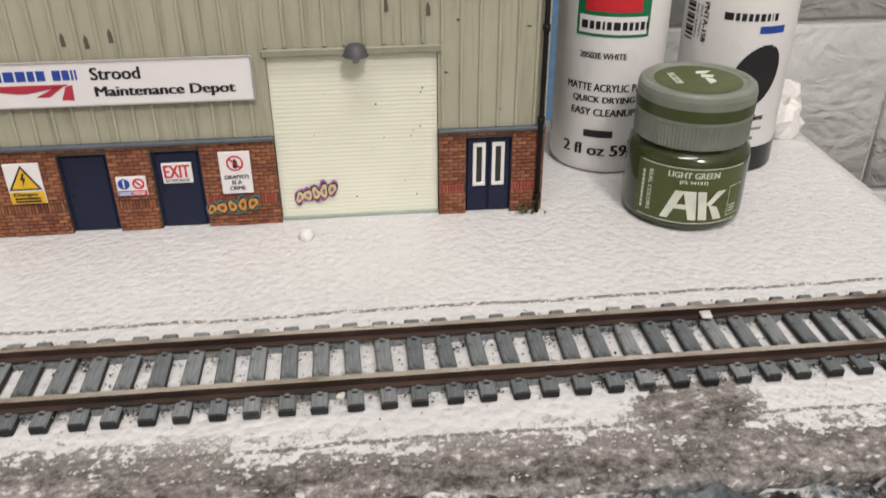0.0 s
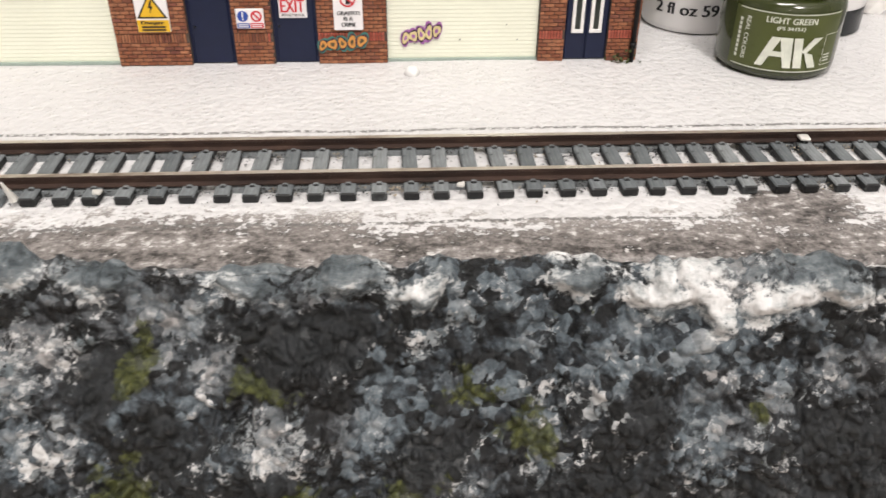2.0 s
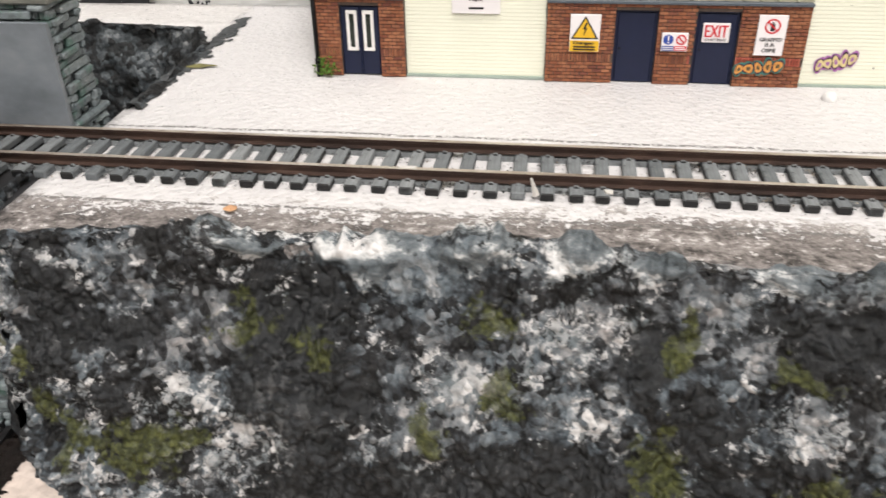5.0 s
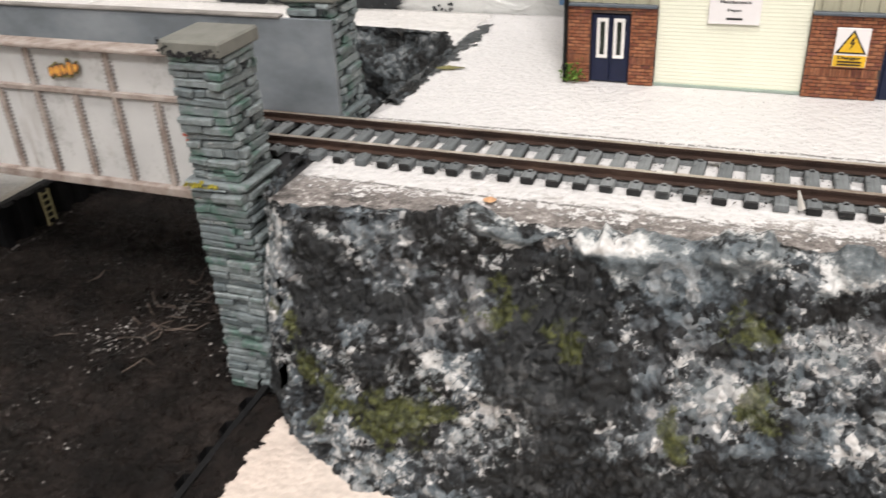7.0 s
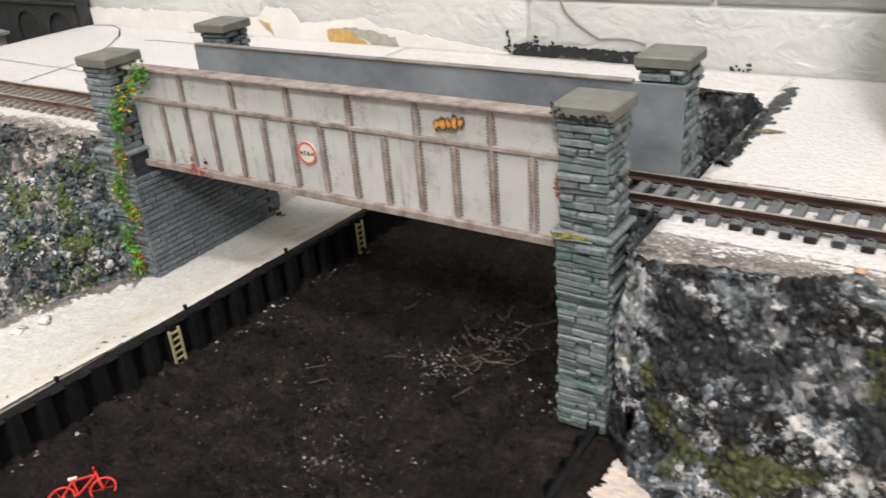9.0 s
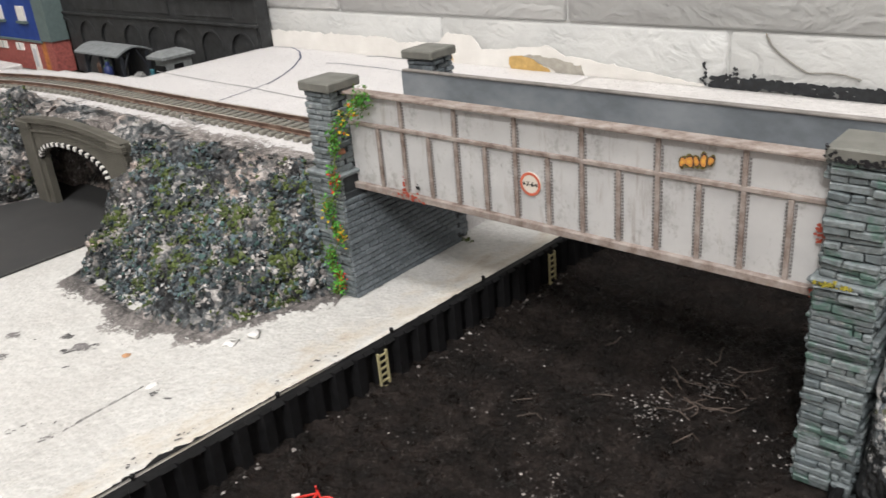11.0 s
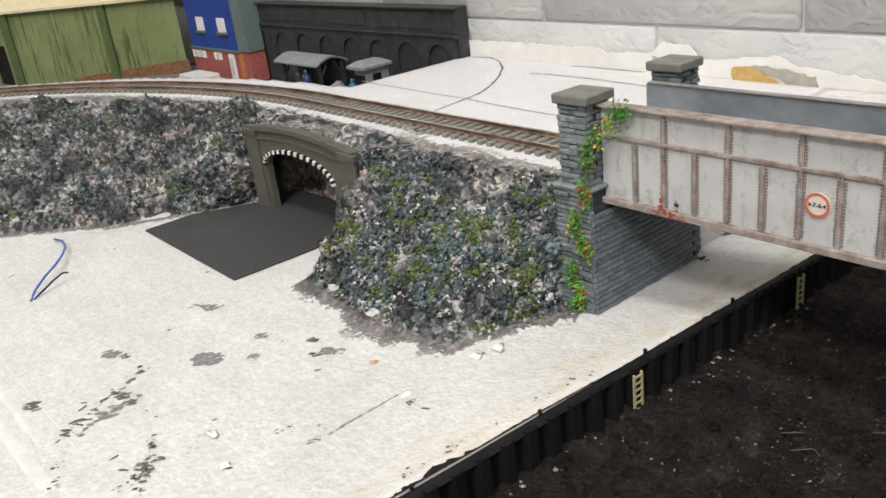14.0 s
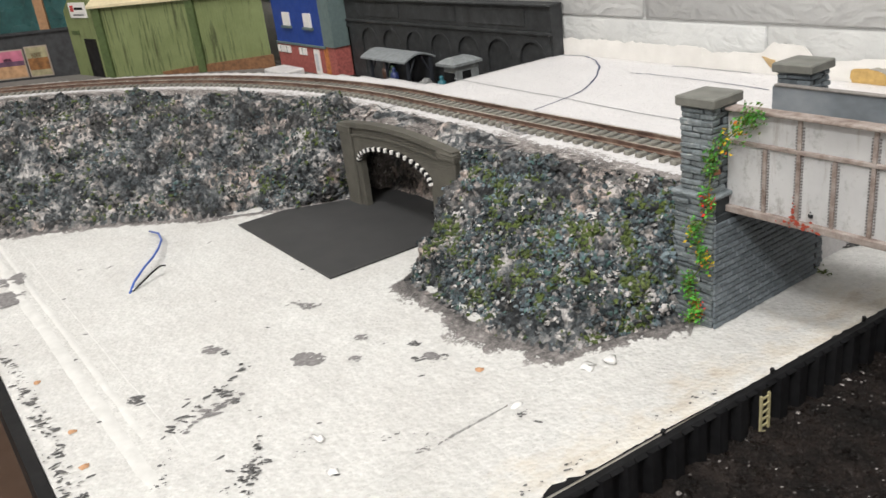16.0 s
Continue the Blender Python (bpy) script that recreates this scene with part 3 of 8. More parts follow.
# ---- the foam deck and the lower foam ----
def deck_material(name, left=False):
    """Foam with grey wash along the front, a cut line beside the track and pencil curves."""
    m = Mat(name, 0.55, 0, 0.5)
    pos = m.n("ShaderNodeSeparateXYZ", Vector=m.tc.outputs["Object"]).outputs
    base = m.ramp(m.noise(0.09, 3), [(0.35, (0.63, 0.615, 0.62)), (0.7, (0.575, 0.56, 0.565))])
    base = m.mix(1.0, base, m.ramp(m.noise(0.0035, 2), [(0.25, 0.93), (0.6, 1.0)]), "MULTIPLY")
    n1 = m.noise(0.012, 6, 0.74, stretch=(0.5, 1.15, 1))
    n2 = m.noise(0.0030, 4, 0.7)
    n3 = m.noise(0.0011, 3, 0.7)
    nn = m.math("ADD", m.math("MULTIPLY", n1, 0.47), m.math("ADD", m.math("MULTIPLY", n2, 0.35), m.math("MULTIPLY", n3, 0.18)))
    # wash, stronger towards the front edge
    e = pos[1]
    if left:
        dx = m.math("MINIMUM", m.math("SUBTRACT", pos[0], CURVE[0] * U), 0.0)
        dy = m.math("SUBTRACT", pos[1], CURVE[1] * U)
        e = m.math("ADD", m.math("SQRT", m.math("ADD", m.math("MULTIPLY", dx, dx), m.math("MULTIPLY", dy, dy))), CURVE[1] * U)
    reach = (2.88 if left else 2.79) * U
    if not left:
        # the wash was brushed further back for a stretch
        hx = m.math("DIVIDE", m.math("ADD", pos[0], 1.5 * U), 0.65 * U)
        reach = m.math("ADD", reach, m.math("DIVIDE", 0.15 * U, m.math("ADD", 1.0, m.math("MULTIPLY", hx, hx))))
    k = m.math("ADD", m.math("MULTIPLY", m.math("SUBTRACT", reach, e), 1.0 / (0.34 * U)), m.math("MULTIPLY", m.math("SUBTRACT", nn, 0.5), 6.0))
    mask = m.ramp(k, [(0.0, 0.0), (0.22, 1.0)])
    washc = m.ramp(nn, [(0.42, (0.020, 0.0175, 0.0165)), (0.465, (0.085, 0.075, 0.071)), (0.515, (0.185, 0.165, 0.157)), (0.565, (0.29, 0.266, 0.256)), (0.59, (0.55, 0.53, 0.52))])
    chip = m.noise(0.0024, 2, 0.5, stretch=(0.8, 1.2, 1), shift=(4, 4, 0))
    washc = m.mix(m.ramp(chip, [(0.66, 0.0), (0.68, 0.9)]), washc, (0.56, 0.54, 0.53))
    col = m.mix(mask, base, washc)
    # cut line behind and before the track
    for y, w, cut in (() if left else ((3.845, 0.016, 0.47), (2.80, 0.013, 0.47))):
        wob = m.math("MULTIPLY", m.math("SUBTRACT", m.noise(0.03, 3, stretch=(1, 0.05, 1)), 0.5), 0.10 * U)
        d = m.math("ABSOLUTE", m.math("SUBTRACT", m.math("ADD", pos[1], wob), y * U))
        line = m.math("MULTIPLY", m.math("LESS_THAN", d, w * U), m.math("GREATER_THAN", m.noise(0.0013, 3, 0.7), cut))
        col = m.mix(m.math("MULTIPLY", line, 0.85), col, (0.12, 0.115, 0.11))
    # a grey dab reaching up to the sleepers
    for cx, cy, rx, ry in () if left else ((1.62, 2.86, 0.42, 0.28), (1.5, 3.0, 0.12, 0.08)):
        dx = m.math("DIVIDE", m.math("SUBTRACT", pos[0], cx * U), rx * U)
        dy = m.math("DIVIDE", m.math("SUBTRACT", pos[1], cy * U), ry * U)
        e = m.math("SUBTRACT", 1.0, m.math("ADD", m.math("MULTIPLY", dx, dx), m.math("MULTIPLY", dy, dy)))
        e = m.math("ADD", e, m.math("MULTIPLY", m.math("SUBTRACT", nn, 0.5), 4.0))
        col = m.mix(m.ramp(e, [(0.35, 0.0), (0.5, 1.0)]), col, washc)
    m.colour(col)
    bead = m.cells(0.0021, "F1")
    m.bump(m.math("MULTIPLY", bead, -1.0), 0.0008, 0.6)
    m.bump(m.noise(0.0075, 5, 0.6, stretch=(0.7, 1.4, 1)), 0.00035, 0.6)
    m.bump(n2, 0.0003, 0.5)
    m.rough(m.ramp(m.math("ADD", bead, m.math("MULTIPLY", m.noise(0.006, 3), 0.4)), [(0.25, 0.10), (0.62, 0.62)]))
    return m.m


CURVE = (-16.2, -10.05, 13.40)  # centre and radius of the curved track
DECK = deck_material("foam_deck_painted")
DECK_LEFT = deck_material("foam_deck_painted_curve", True)


def ground_sheet(name, xs, ys, zfun, keep, material, label, depth, warp=None):
    """A sheet with real thickness over a grid; keep(x, y) tells which cells exist."""
    idx, verts, faces = {}, [], []

    def vert(i, j):
        if (i, j) not in idx:
            x, y = xs[i], ys[j]
            if warp:
                x, y = warp(x, y)
            idx[i, j] = len(verts)
            verts.append((x, y, zfun(x, y)))
        return idx[i, j]

    cells = {(i, j) for i in range(len(xs) - 1) for j in range(len(ys) - 1) if keep((xs[i] + xs[i + 1]) / 2, (ys[j] + ys[j + 1]) / 2)}
    for i, j in cells:
        faces.append((vert(i, j), vert(i + 1, j), vert(i + 1, j + 1), vert(i, j + 1)))
    low = {}

    def lower(k):
        if k not in low:
            x, y, z = verts[k]
            low[k] = len(verts)
            verts.append((x, y, z - depth))
        return low[k]

    for i, j in list(cells):
        for (di, dj), (a, b) in (((0, -1), ((i, j), (i + 1, j))), ((1, 0), ((i + 1, j), (i + 1, j + 1))), ((0, 1), ((i + 1, j + 1), (i, j + 1))), ((-1, 0), ((i, j + 1), (i, j)))):
            if (i + di, j + dj) not in cells:
                p, q = vert(*a), vert(*b)
                faces.append((q, p, lower(p), lower(q)))
    return tagged(mesh_part(name, verts, faces, material, smooth=True), label, "foam board", kind="structure")


def deck_z(x, y):
    return 0.006 * fbm(x, y, 0, 3, 1.1)


ground_sheet("ground_deck", np.arange(-5.2, 3.75, 0.1), np.arange(2.30, 6.95, 0.1), deck_z,
             lambda x, y: y > 2.38, DECK, "white polystyrene foam deck with grey wash along its front edge", 1.3)


def left_keep(x, y):
    if x > -16.2:
        if x > -10.3 and y < 2.75:
            return False
        return y > (3.05 if -16.2 < x < -13.25 else 2.46) and y < 6.95
    r = math.hypot(x - CURVE[0], y - CURVE[1])
    if r < 12.55:
        return False
    if r < 14.3:
        return True
    return x > -16.8 and y > 2 and y < 6.95


ground_sheet("ground_deck_left", np.arange(-27.6, -9.98, 0.12), np.arange(-4.0, 6.96, 0.12), deck_z, left_keep, DECK_LEFT,
             "white polystyrene foam deck under the curved track", 1.3)


ground_sheet("ground_deck_tunnel_roof", np.arange(-16.32, -13.1, 0.12), np.arange(2.36, 3.2, 0.12), deck_z, lambda x, y: True, DECK_LEFT,
             "white foam over the tunnel mouth", 0.12)
ground_sheet("ground_yard", np.arange(-56, -16.5, 0.5), np.arange(-4.0, 7.0, 0.5), lambda x, y: -0.95, lambda x, y: y > 2.0 or (x < -28 and math.hypot(x - CURVE[0], y - CURVE[1]) > 14.6), simple("dark_yard_board", (0.16, 0.15, 0.14), 0.8),
             "dark board under the far buildings", 0.2)


def lip_x(y):
    return -9.03 + 0.045 * (y - 2)


def low_z(x, y):
    z = -1.19 + 0.008 * fbm(x, y, 3, 3, 0.9)
    d = lip_x(y) - x
    if d < 1.0 and x > -11:
        z += 0.11 * (1 - d) ** 1.5
    step = min(1.0, max(0.0, (x + 10.24 + 0.05 * y) / 0.24 + 0.5))
    return z + 0.034 * step * min(1.0, max(0.0, 1.6 - y))


def low_warp(x, y):
    if x > -10.2:
        f = (x + 10.2) / (10.2 - 9.03)
        x = -10.2 + f * (lip_x(y) + 10.2)
    return x, y


ground_sheet("ground_lower", list(np.arange(-30, -20.2, 0.4)) + list(np.arange(-20.2, -10.2, 0.12)) + list(np.linspace(-10.2, -9.03, 9)), np.arange(-3.14, 7.0, 0.13),
             low_z, lambda x, y: True, FOAM_LOW, "white polystyrene foam quayside with dark paint spots", 0.9, warp=low_warp)


def ledge_z(x, y):
    return -1.36 + 0.03 * fbm(x, y, 1, 3, 2)


ground_sheet("ground_lower_right", np.arange(-5.32, 3.6, 0.08), np.arange(-3.1, 2.2, 0.08), ledge_z, lambda x, y: True,
             foam_material("tan_foam", (0.64, 0.565, 0.515), (0.56, 0.475, 0.425)), "pinkish white foam ledge beside the channel", 0.5)


# ---- mud in the channel ----
def mud_z(x, y):
    z = -1.50 + 0.03 * fbm(x, y, 0, 4, 0.9) + 0.028 * fbm(x, y, 5, 4, 4.0) + 0.02 * math.exp(-((x + 6.7) ** 2 + (y - 2.6) ** 2) / 0.5)
    edge = max(0.0, 1 - abs(x - lip_x(y) - 0.1) / 0.5)
    return z + 0.058 * abs(fbm(x, y, 9, 4, 9.0)) * (1 + 1.5 * max(0.0, fbm(x, y, 3, 2, 0.8))) + 0.03 * edge


def mud():
    xs, ys = np.arange(-9.3, -4.9, 0.034), np.arange(-3.4, 6.98, 0.036)
    verts = [(x, y, mud_z(x, y)) for y in ys for x in xs]
    nx = len(xs)
    faces = [(j * nx + i, j * nx + i + 1, (j + 1) * nx + i + 1, (j + 1) * nx + i) for j in range(len(ys) - 1) for i in range(nx - 1)]
    tagged(mesh_part("ground_mud", verts, faces, MUD, smooth=True), "dark brown wet mud on the channel bed", "mud", kind="structure")


mud()
tagged(box_part("baseboard", (-30, 3.7, -3.1, 6.9, -2.4, -2.1), BLACK), "black baseboard under the layout", "baseboard", kind="structure")


# ---- rock banks ----
def polyline(points, s):
    f = s * (len(points) - 1)
    i = min(int(f), len(points) - 2)
    a, b = Vector(points[i]), Vector(points[i + 1])
    return a.lerp(b, f - i)


def daub(x, z, spots):
    """How strongly a patch of paint or painted shade covers a place on the rock: 1 in its middle, 0 outside."""
    best = 0.0
    wx, wz = 0.10 * fbm(x, z, 3.0, 3, 4.0), 0.10 * fbm(x, z, 8.0, 3, 4.0)
    for cx, cz, rx, rz in spots:
        u, v = (x - cx + wx) / (rx * 1.15), (z - cz + wz) / (rz * 1.15)
        q = u * u + v * v
        if q < 1.6:
            best = max(best, min(1.0, 1.27 - math.sqrt(q)))
    return best


def bank(name, top, foot, rows, cols, material, label, bulge=0.12, rough=0.10, seed=0.0, over=0.2, skirt=0.0, lumps=0.0, beads=0.03, daubs=None):
    """A lumpy rock face from a top line, rolled over onto the deck, down to a foot line with a ragged painted skirt."""
    pts = np.zeros((rows, cols, 3))
    for c in range(cols):
        s = c / (cols - 1)
        a, b = polyline(top, s), polyline(foot, s)
        out = Vector((b.x - a.x, b.y - a.y, 0))
        out = out.normalized() if out.length > 1e-4 else Vector((0, -1, 0))
        end = 0.9 if skirt else 1.0
        wide = skirt * (1.0 + 0.9 * fbm(s * 8, seed, 2, 3))
        lift = lumps * max(0.0, 0.1 + fbm(a.x * 1.3, seed, 3, 3))
        edge = 0.75 + 0.5 * fbm(s * 40, seed, 8, 2)
        for r in range(rows):
            t = r / (rows - 1)
            if t < 0.1:
                q = t / 0.1
                p = a - out * over * (1 - q) * edge
                p = p + Vector((0, 0, 0.012 + (0.03 + lift) * q))
            elif t <= end:
                q = (t - 0.1) / (end - 0.1)
                p = a.lerp(b, q)
                p.z = a.z + (b.z - a.z) * q + (0.042 + lift) * (1 - q) ** 2
                p += out * bulge * math.sin(math.pi * q) * (0.7 + 0.6 * fbm(s * 9, q * 3, seed, 2))
            else:
                q = (t - end) / (1 - end)
                p = b + out * max(0.10, wide) * q
                p.z = low_z(p.x, p.y) + 0.003 + 0.04 * (1 - q) ** 2
            pts[r, c] = p
    du = np.gradient(pts, axis=1)
    dv = np.gradient(pts, axis=0)
    nrm = np.cross(du, dv)
    nrm /= np.linalg.norm(nrm, axis=2, keepdims=True) + 1e-9
    if nrm[rows // 2, cols // 2][1] > 0.2:
        nrm = -nrm
    paint = {k: np.zeros((rows, cols), dtype=np.float32) for k in (daubs or {})}
    for r in range(rows):
        t = r / (rows - 1)
        fade = min(1.0, t / 0.10)
        if skirt and t > 0.86:
            fade = 0.01 + max(0.0, (0.9 - t) / 0.04) * 0.9
        elif not skirt:
            fade *= min(1.0, (1 - t) / 0.05 + 0.25)
        for c in range(cols):
            x, y, z = pts[r, c]
            v = Vector((x, y, z + seed))
            w = noise.noise_vector(v * 6.0) * 0.045
            d = noise.voronoi(v * 4.2 + w)[0]
            e = noise.voronoi((v + w) * 16.0)[0]
            k = rough * (fbm(x, y, z + seed, 4, 1.6) + (0.38 - d[0]) * 0.9 + 0.55 * fbm(x * 0.35, y * 0.35, z + seed, 3, 3.2) + 0.14 * fbm(x, y, z - seed, 3, 16))
            h = 0.0
            for key, store in paint.items():
                store[r, c] = q = daub(x, z, daubs[key])
                if key == "crest":
                    h = q
            k += beads * (min(e[1] - e[0], 0.5) * 1.1 - e[0] * 0.55 + 0.08) * (1 - 0.7 * h)
            pts[r, c] += nrm[r, c] * (k * fade + 0.075 * h * h * min(1.0, t / 0.05))
    verts = pts.reshape(-1, 3).tolist()
    faces = [(r * cols + c, (r + 1) * cols + c, (r + 1) * cols + c + 1, r * cols + c + 1) for r in range(rows - 1) for c in range(cols - 1)]
    mats = [1 if skirt and r / (rows - 1) > 0.885 + 0.02 * math.sin(c * 0.7) else 0 for r in range(rows - 1) for c in range(cols - 1)]
    ob = tagged(mesh_part(name, verts, faces, [material, SKIRT], smooth=True, mats=mats), label, "rock bank", kind="structure")
    if skirt:
        paint["wash"] = np.repeat(np.clip((1 - np.arange(rows) / (rows - 1)) / 0.1, 0, 1), cols).astype(np.float32)
    for key, store in paint.items():
        att = ob.data.attributes.new(key, "FLOAT", "POINT")
        att.data.foreach_set("value", store.ravel())
    return ob, pts, nrm


def scatter(rock, count, size, seed, t0=0.04, t1=0.88, material=None, bare=-0.05):
    """Clumps of scatter stuck on a rock face in drifts that leave bare rock between them, joined into one part."""
    ob, pts, nrm = rock
    rng = np.random.default_rng(seed)
    rows, cols = pts.shape[:2]
    verts, faces = [], []
    cell = np.linalg.norm(np.gradient(pts, axis=0), axis=2) * np.linalg.norm(np.gradient(pts, axis=1), axis=2)
    cell[: int(t0 * rows)] = 0
    cell[int(t1 * rows):] = 0
    for r in range(int(t0 * rows), int(t1 * rows)):
        for c in range(cols):
            x, y, z = pts[r, c]
            if fbm(x, y, z + 31, 3, 1.5) + 0.35 * fbm(x, y, z + 57, 2, 7.0) < bare:
                cell[r, c] *= 0.06
    pick = rng.choice(rows * cols, count, p=(cell / cell.sum()).ravel())
    for k in pick:
        r, c = divmod(int(k), cols)
        n = Vector(nrm[r, c])
        n = (n + Vector(rng.normal(0, 0.45, 3))).normalized()
        a = n.orthogonal().normalized()
        b = n.cross(a)
        s = rng.uniform(*size) * rng.uniform(0.6, 1.15)
        w = rng.uniform(0, 6.28)
        a, b = a * math.cos(w) + b * math.sin(w), b * math.cos(w) - a * math.sin(w)
        p = Vector(pts[r, c]) + (a * rng.uniform(-1, 1) + b * rng.uniform(-1, 1)) * 0.02 + Vector(nrm[r, c]) * s * 0.16
        q = len(verts)
        for i in range(5):
            f = i * 1.2566 + rng.uniform(-0.3, 0.3)
            g = s * rng.uniform(0.6, 1.25)
            verts.append(p + a * math.cos(f) * g + b * math.sin(f) * g * 0.8 - n * s * rng.uniform(0.1, 0.4))
        verts.append(p + n * s * rng.uniform(0.15, 0.4))
        faces += [(q + i, q + (i + 1) % 5, q + 5) for i in range(5)]
    tagged(mesh_part("bead", verts, faces, material or CLUMP, ob, "clumps of scatter in slate, white and green"), kind="stuff")


# where the brush went on the long rock face, shade painted in among the dark: x, z, half width, half height
MOSS_DAUBS = [(-1.58, -0.88, 0.16, 0.24), (-1.51, -0.29, 0.10, 0.14), (-0.84, -0.92, 0.21, 0.15), (-0.41, -0.93, 0.16, 0.15), (-0.07, -0.41, 0.16, 0.07), (-2.43, -0.25, 0.14, 0.12), (-2.35, -0.55, 0.13, 0.08), (-2.70, -0.71, 0.11, 0.12), (-0.97, -0.36, 0.15, 0.08),
              (0.19, -0.60, 0.19, 0.11), (1.14, -0.47, 0.05, 0.09), (-0.35, -0.82, 0.15, 0.08), (-4.22, -0.94, 0.27, 0.16), (-3.70, -0.32, 0.18, 0.10), (-3.31, -0.44, 0.11, 0.08), (-4.62, -0.90, 0.15, 0.11), (-4.69, -1.05, 0.08, 0.12), (-4.82, -0.83, 0.08, 0.13), (-4.95, -0.58, 0.07, 0.12), (-4.05, -0.86, 0.16, 0.12)]
PALE_DAUBS = [(-1.99, -0.30, 0.29, 0.18), (-1.84, -0.67, 0.17, 0.19), (-2.57, -0.53, 0.23, 0.10), (-0.90, -0.62, 0.24, 0.13), (-0.21, -0.26, 0.11, 0.12), (-0.18, -0.77, 0.16, 0.17), (0.35, -0.49, 0.17, 0.11), (-2.77, -0.94, 0.15, 0.12), (-3.06, -0.76, 0.16, 0.16), (-0.18, -1.07, 0.14, 0.09),
              (1.36, -0.76, 0.13, 0.11), (0.28, -0.74, 0.10, 0.08), (-4.02, -0.68, 0.07, 0.12), (-3.80, -0.97, 0.17, 0.13), (-3.57, -0.91, 0.12, 0.10), (-4.50, -0.79, 0.06, 0.30), (-3.35, -1.19, 0.10, 0.06), (-2.61, -0.54, 0.20, 0.09), (-4.58, -0.14, 0.10, 0.09), (-4.51, -1.14, 0.14, 0.16), (-4.98, -0.70, 0.07, 0.50), (-3.55, -0.75, 0.4, 0.22), (-4.15, -1.2, 0.4, 0.12)]
# real dark patches together with painted shade along the dimmer lower face
DARK_AND_SHADE_DAUBS = [(-1.28, -0.97, 0.20, 0.27), (-1.68, -0.31, 0.12, 0.16), (-0.26, -0.68, 0.21, 0.12), (-0.81, -0.20, 0.48, 0.07), (-2.13, -0.92, 0.37, 0.13), (-3.42, -0.48, 0.30, 0.36), (-1.37, -0.67, 0.14, 0.18), (1.54, -0.75, 0.16, 0.11), (0.70, -0.53, 0.15, 0.16), (-4.4, -0.38, 0.25, 0.10), (-4.74, -0.22, 0.20, 0.15), (-3.32, -0.85, 0.20, 0.15), (-2.95, -1.08, 0.75, 0.24), (-2.3, -1.02, 0.35, 0.2), (-1.65, -1.18, 0.4, 0.12), (1.45, -0.92, 0.5, 0.22), (2.2, -0.8, 0.4, 0.35), (-3.48, -1.13, 0.28, 0.12), (0.9, -0.98, 0.7, 0.2), (-0.6, -1.2, 0.7, 0.14), (1.9, -0.7, 0.35, 0.3), (-0.1, -0.98, 0.4, 0.12), (-1.0, -0.75, 0.2, 0.1), (-4.78, -0.52, 0.16, 0.16), (-4.36, -0.70, 0.14, 0.10), (-1.75, -0.98, 0.35, 0.20), (-0.55, -0.98, 0.38, 0.17), (0.55, -0.86, 0.38, 0.15), (1.55, -0.64, 0.30, 0.20), (-1.45, -0.60, 0.16, 0.14), (-3.2, -0.62, 0.25, 0.12)]
CREST_DAUBS = [(-0.99, 0.03, 0.22, 0.10), (-0.59, 0.04, 0.20, 0.11), (-0.25, -0.03, 0.18, 0.09), (0.43, 0.04, 0.21, 0.12), (0.74, -0.04, 0.15, 0.10), (0.95, -0.06, 0.12, 0.12), (1.23, -0.03, 0.22, 0.11), (1.5, 0.0, 0.27, 0.14), (1.9, 0.0, 0.25, 0.13), (2.35, 0.0, 0.3, 0.12), (-2.0, 0.03, 0.24, 0.10), (-1.62, 0.04, 0.16, 0.08), (-3.07, 0.0, 0.40, 0.09), (-3.28, 0.0, 0.11, 0.10), (-3.7, 0.02, 0.3, 0.07), (-2.57, 0.03, 0.29, 0.08)]
RB_TOP = [(-5.05, 2.28, 0), (-4.4, 2.36, 0), (-3.6, 2.40, 0), (-2.8, 2.40, 0), (-2.0, 2.38, 0), (-1.2, 2.28, 0), (-0.5, 2.30, 0), (0.3, 2.34, 0), (1.0, 2.22, 0), (1.8, 2.18, 0), (2.8, 2.2, 0), (3.7, 2.2, 0)]
RB_FOOT = [(p[0] + (0.0 if i else 0.03), ((1.58 if i == 1 else 1.64) if i else 1.94) + 0.04 * math.sin(i * 1.7), -1.38) for i, p in enumerate(RB_TOP)]
bank("rock_bank_right", RB_TOP, RB_FOOT, 170, 1000, ROCK_R, "lumpy rock face painted black and slate with white dry-brushing and moss", 0.10, 0.080, 1.0, 0.16, lumps=0.05, beads=0.048, daubs={"moss": MOSS_DAUBS, "pale": PALE_DAUBS, "dark": DARK_AND_SHADE_DAUBS, "crest": CREST_DAUBS})
bank("rock_bank_end", [(-5.27, 3.0, 0.02), (-5.27, 2.7, 0.02), (-5.24, 2.44, 0.0), (-5.03, 2.29, 0.0)], [(-5.29, 3.0, -1.4), (-5.29, 2.6, -1.4), (-5.20, 2.16, -1.4), (-5.02, 1.95, -1.4)], 90, 60, ROCK_R,
     "whitish end of the rock face beside the pier", 0.02, 0.04, 2.0, 0.05, daubs={"pale": [(-5.15, -0.55, 0.3, 0.55)], "dark": [(-5.15, -1.2, 0.3, 0.25)], "moss": [(-5.1, -0.6, 0.08, 0.1)], "crest": []})
LB_TOP = [(-10.34, 2.62, 0), (-10.6, 2.42, 0), (-11.2, 2.38, 0), (-11.9, 2.36, 0), (-12.6, 2.30, 0), (-13.1, 2.2, 0), (-13.36, 2.07, -0.02)]
LB_FOOT = [(-10.16, 2.3, -1.18), (-10.42, 1.66, -1.18), (-10.6, 1.0, -1.18), (-11.3, 0.80, -1.18), (-12.3, 0.84, -1.18), (-13.10, 0.92, -1.18), (-13.46, 1.70, -1.18)]
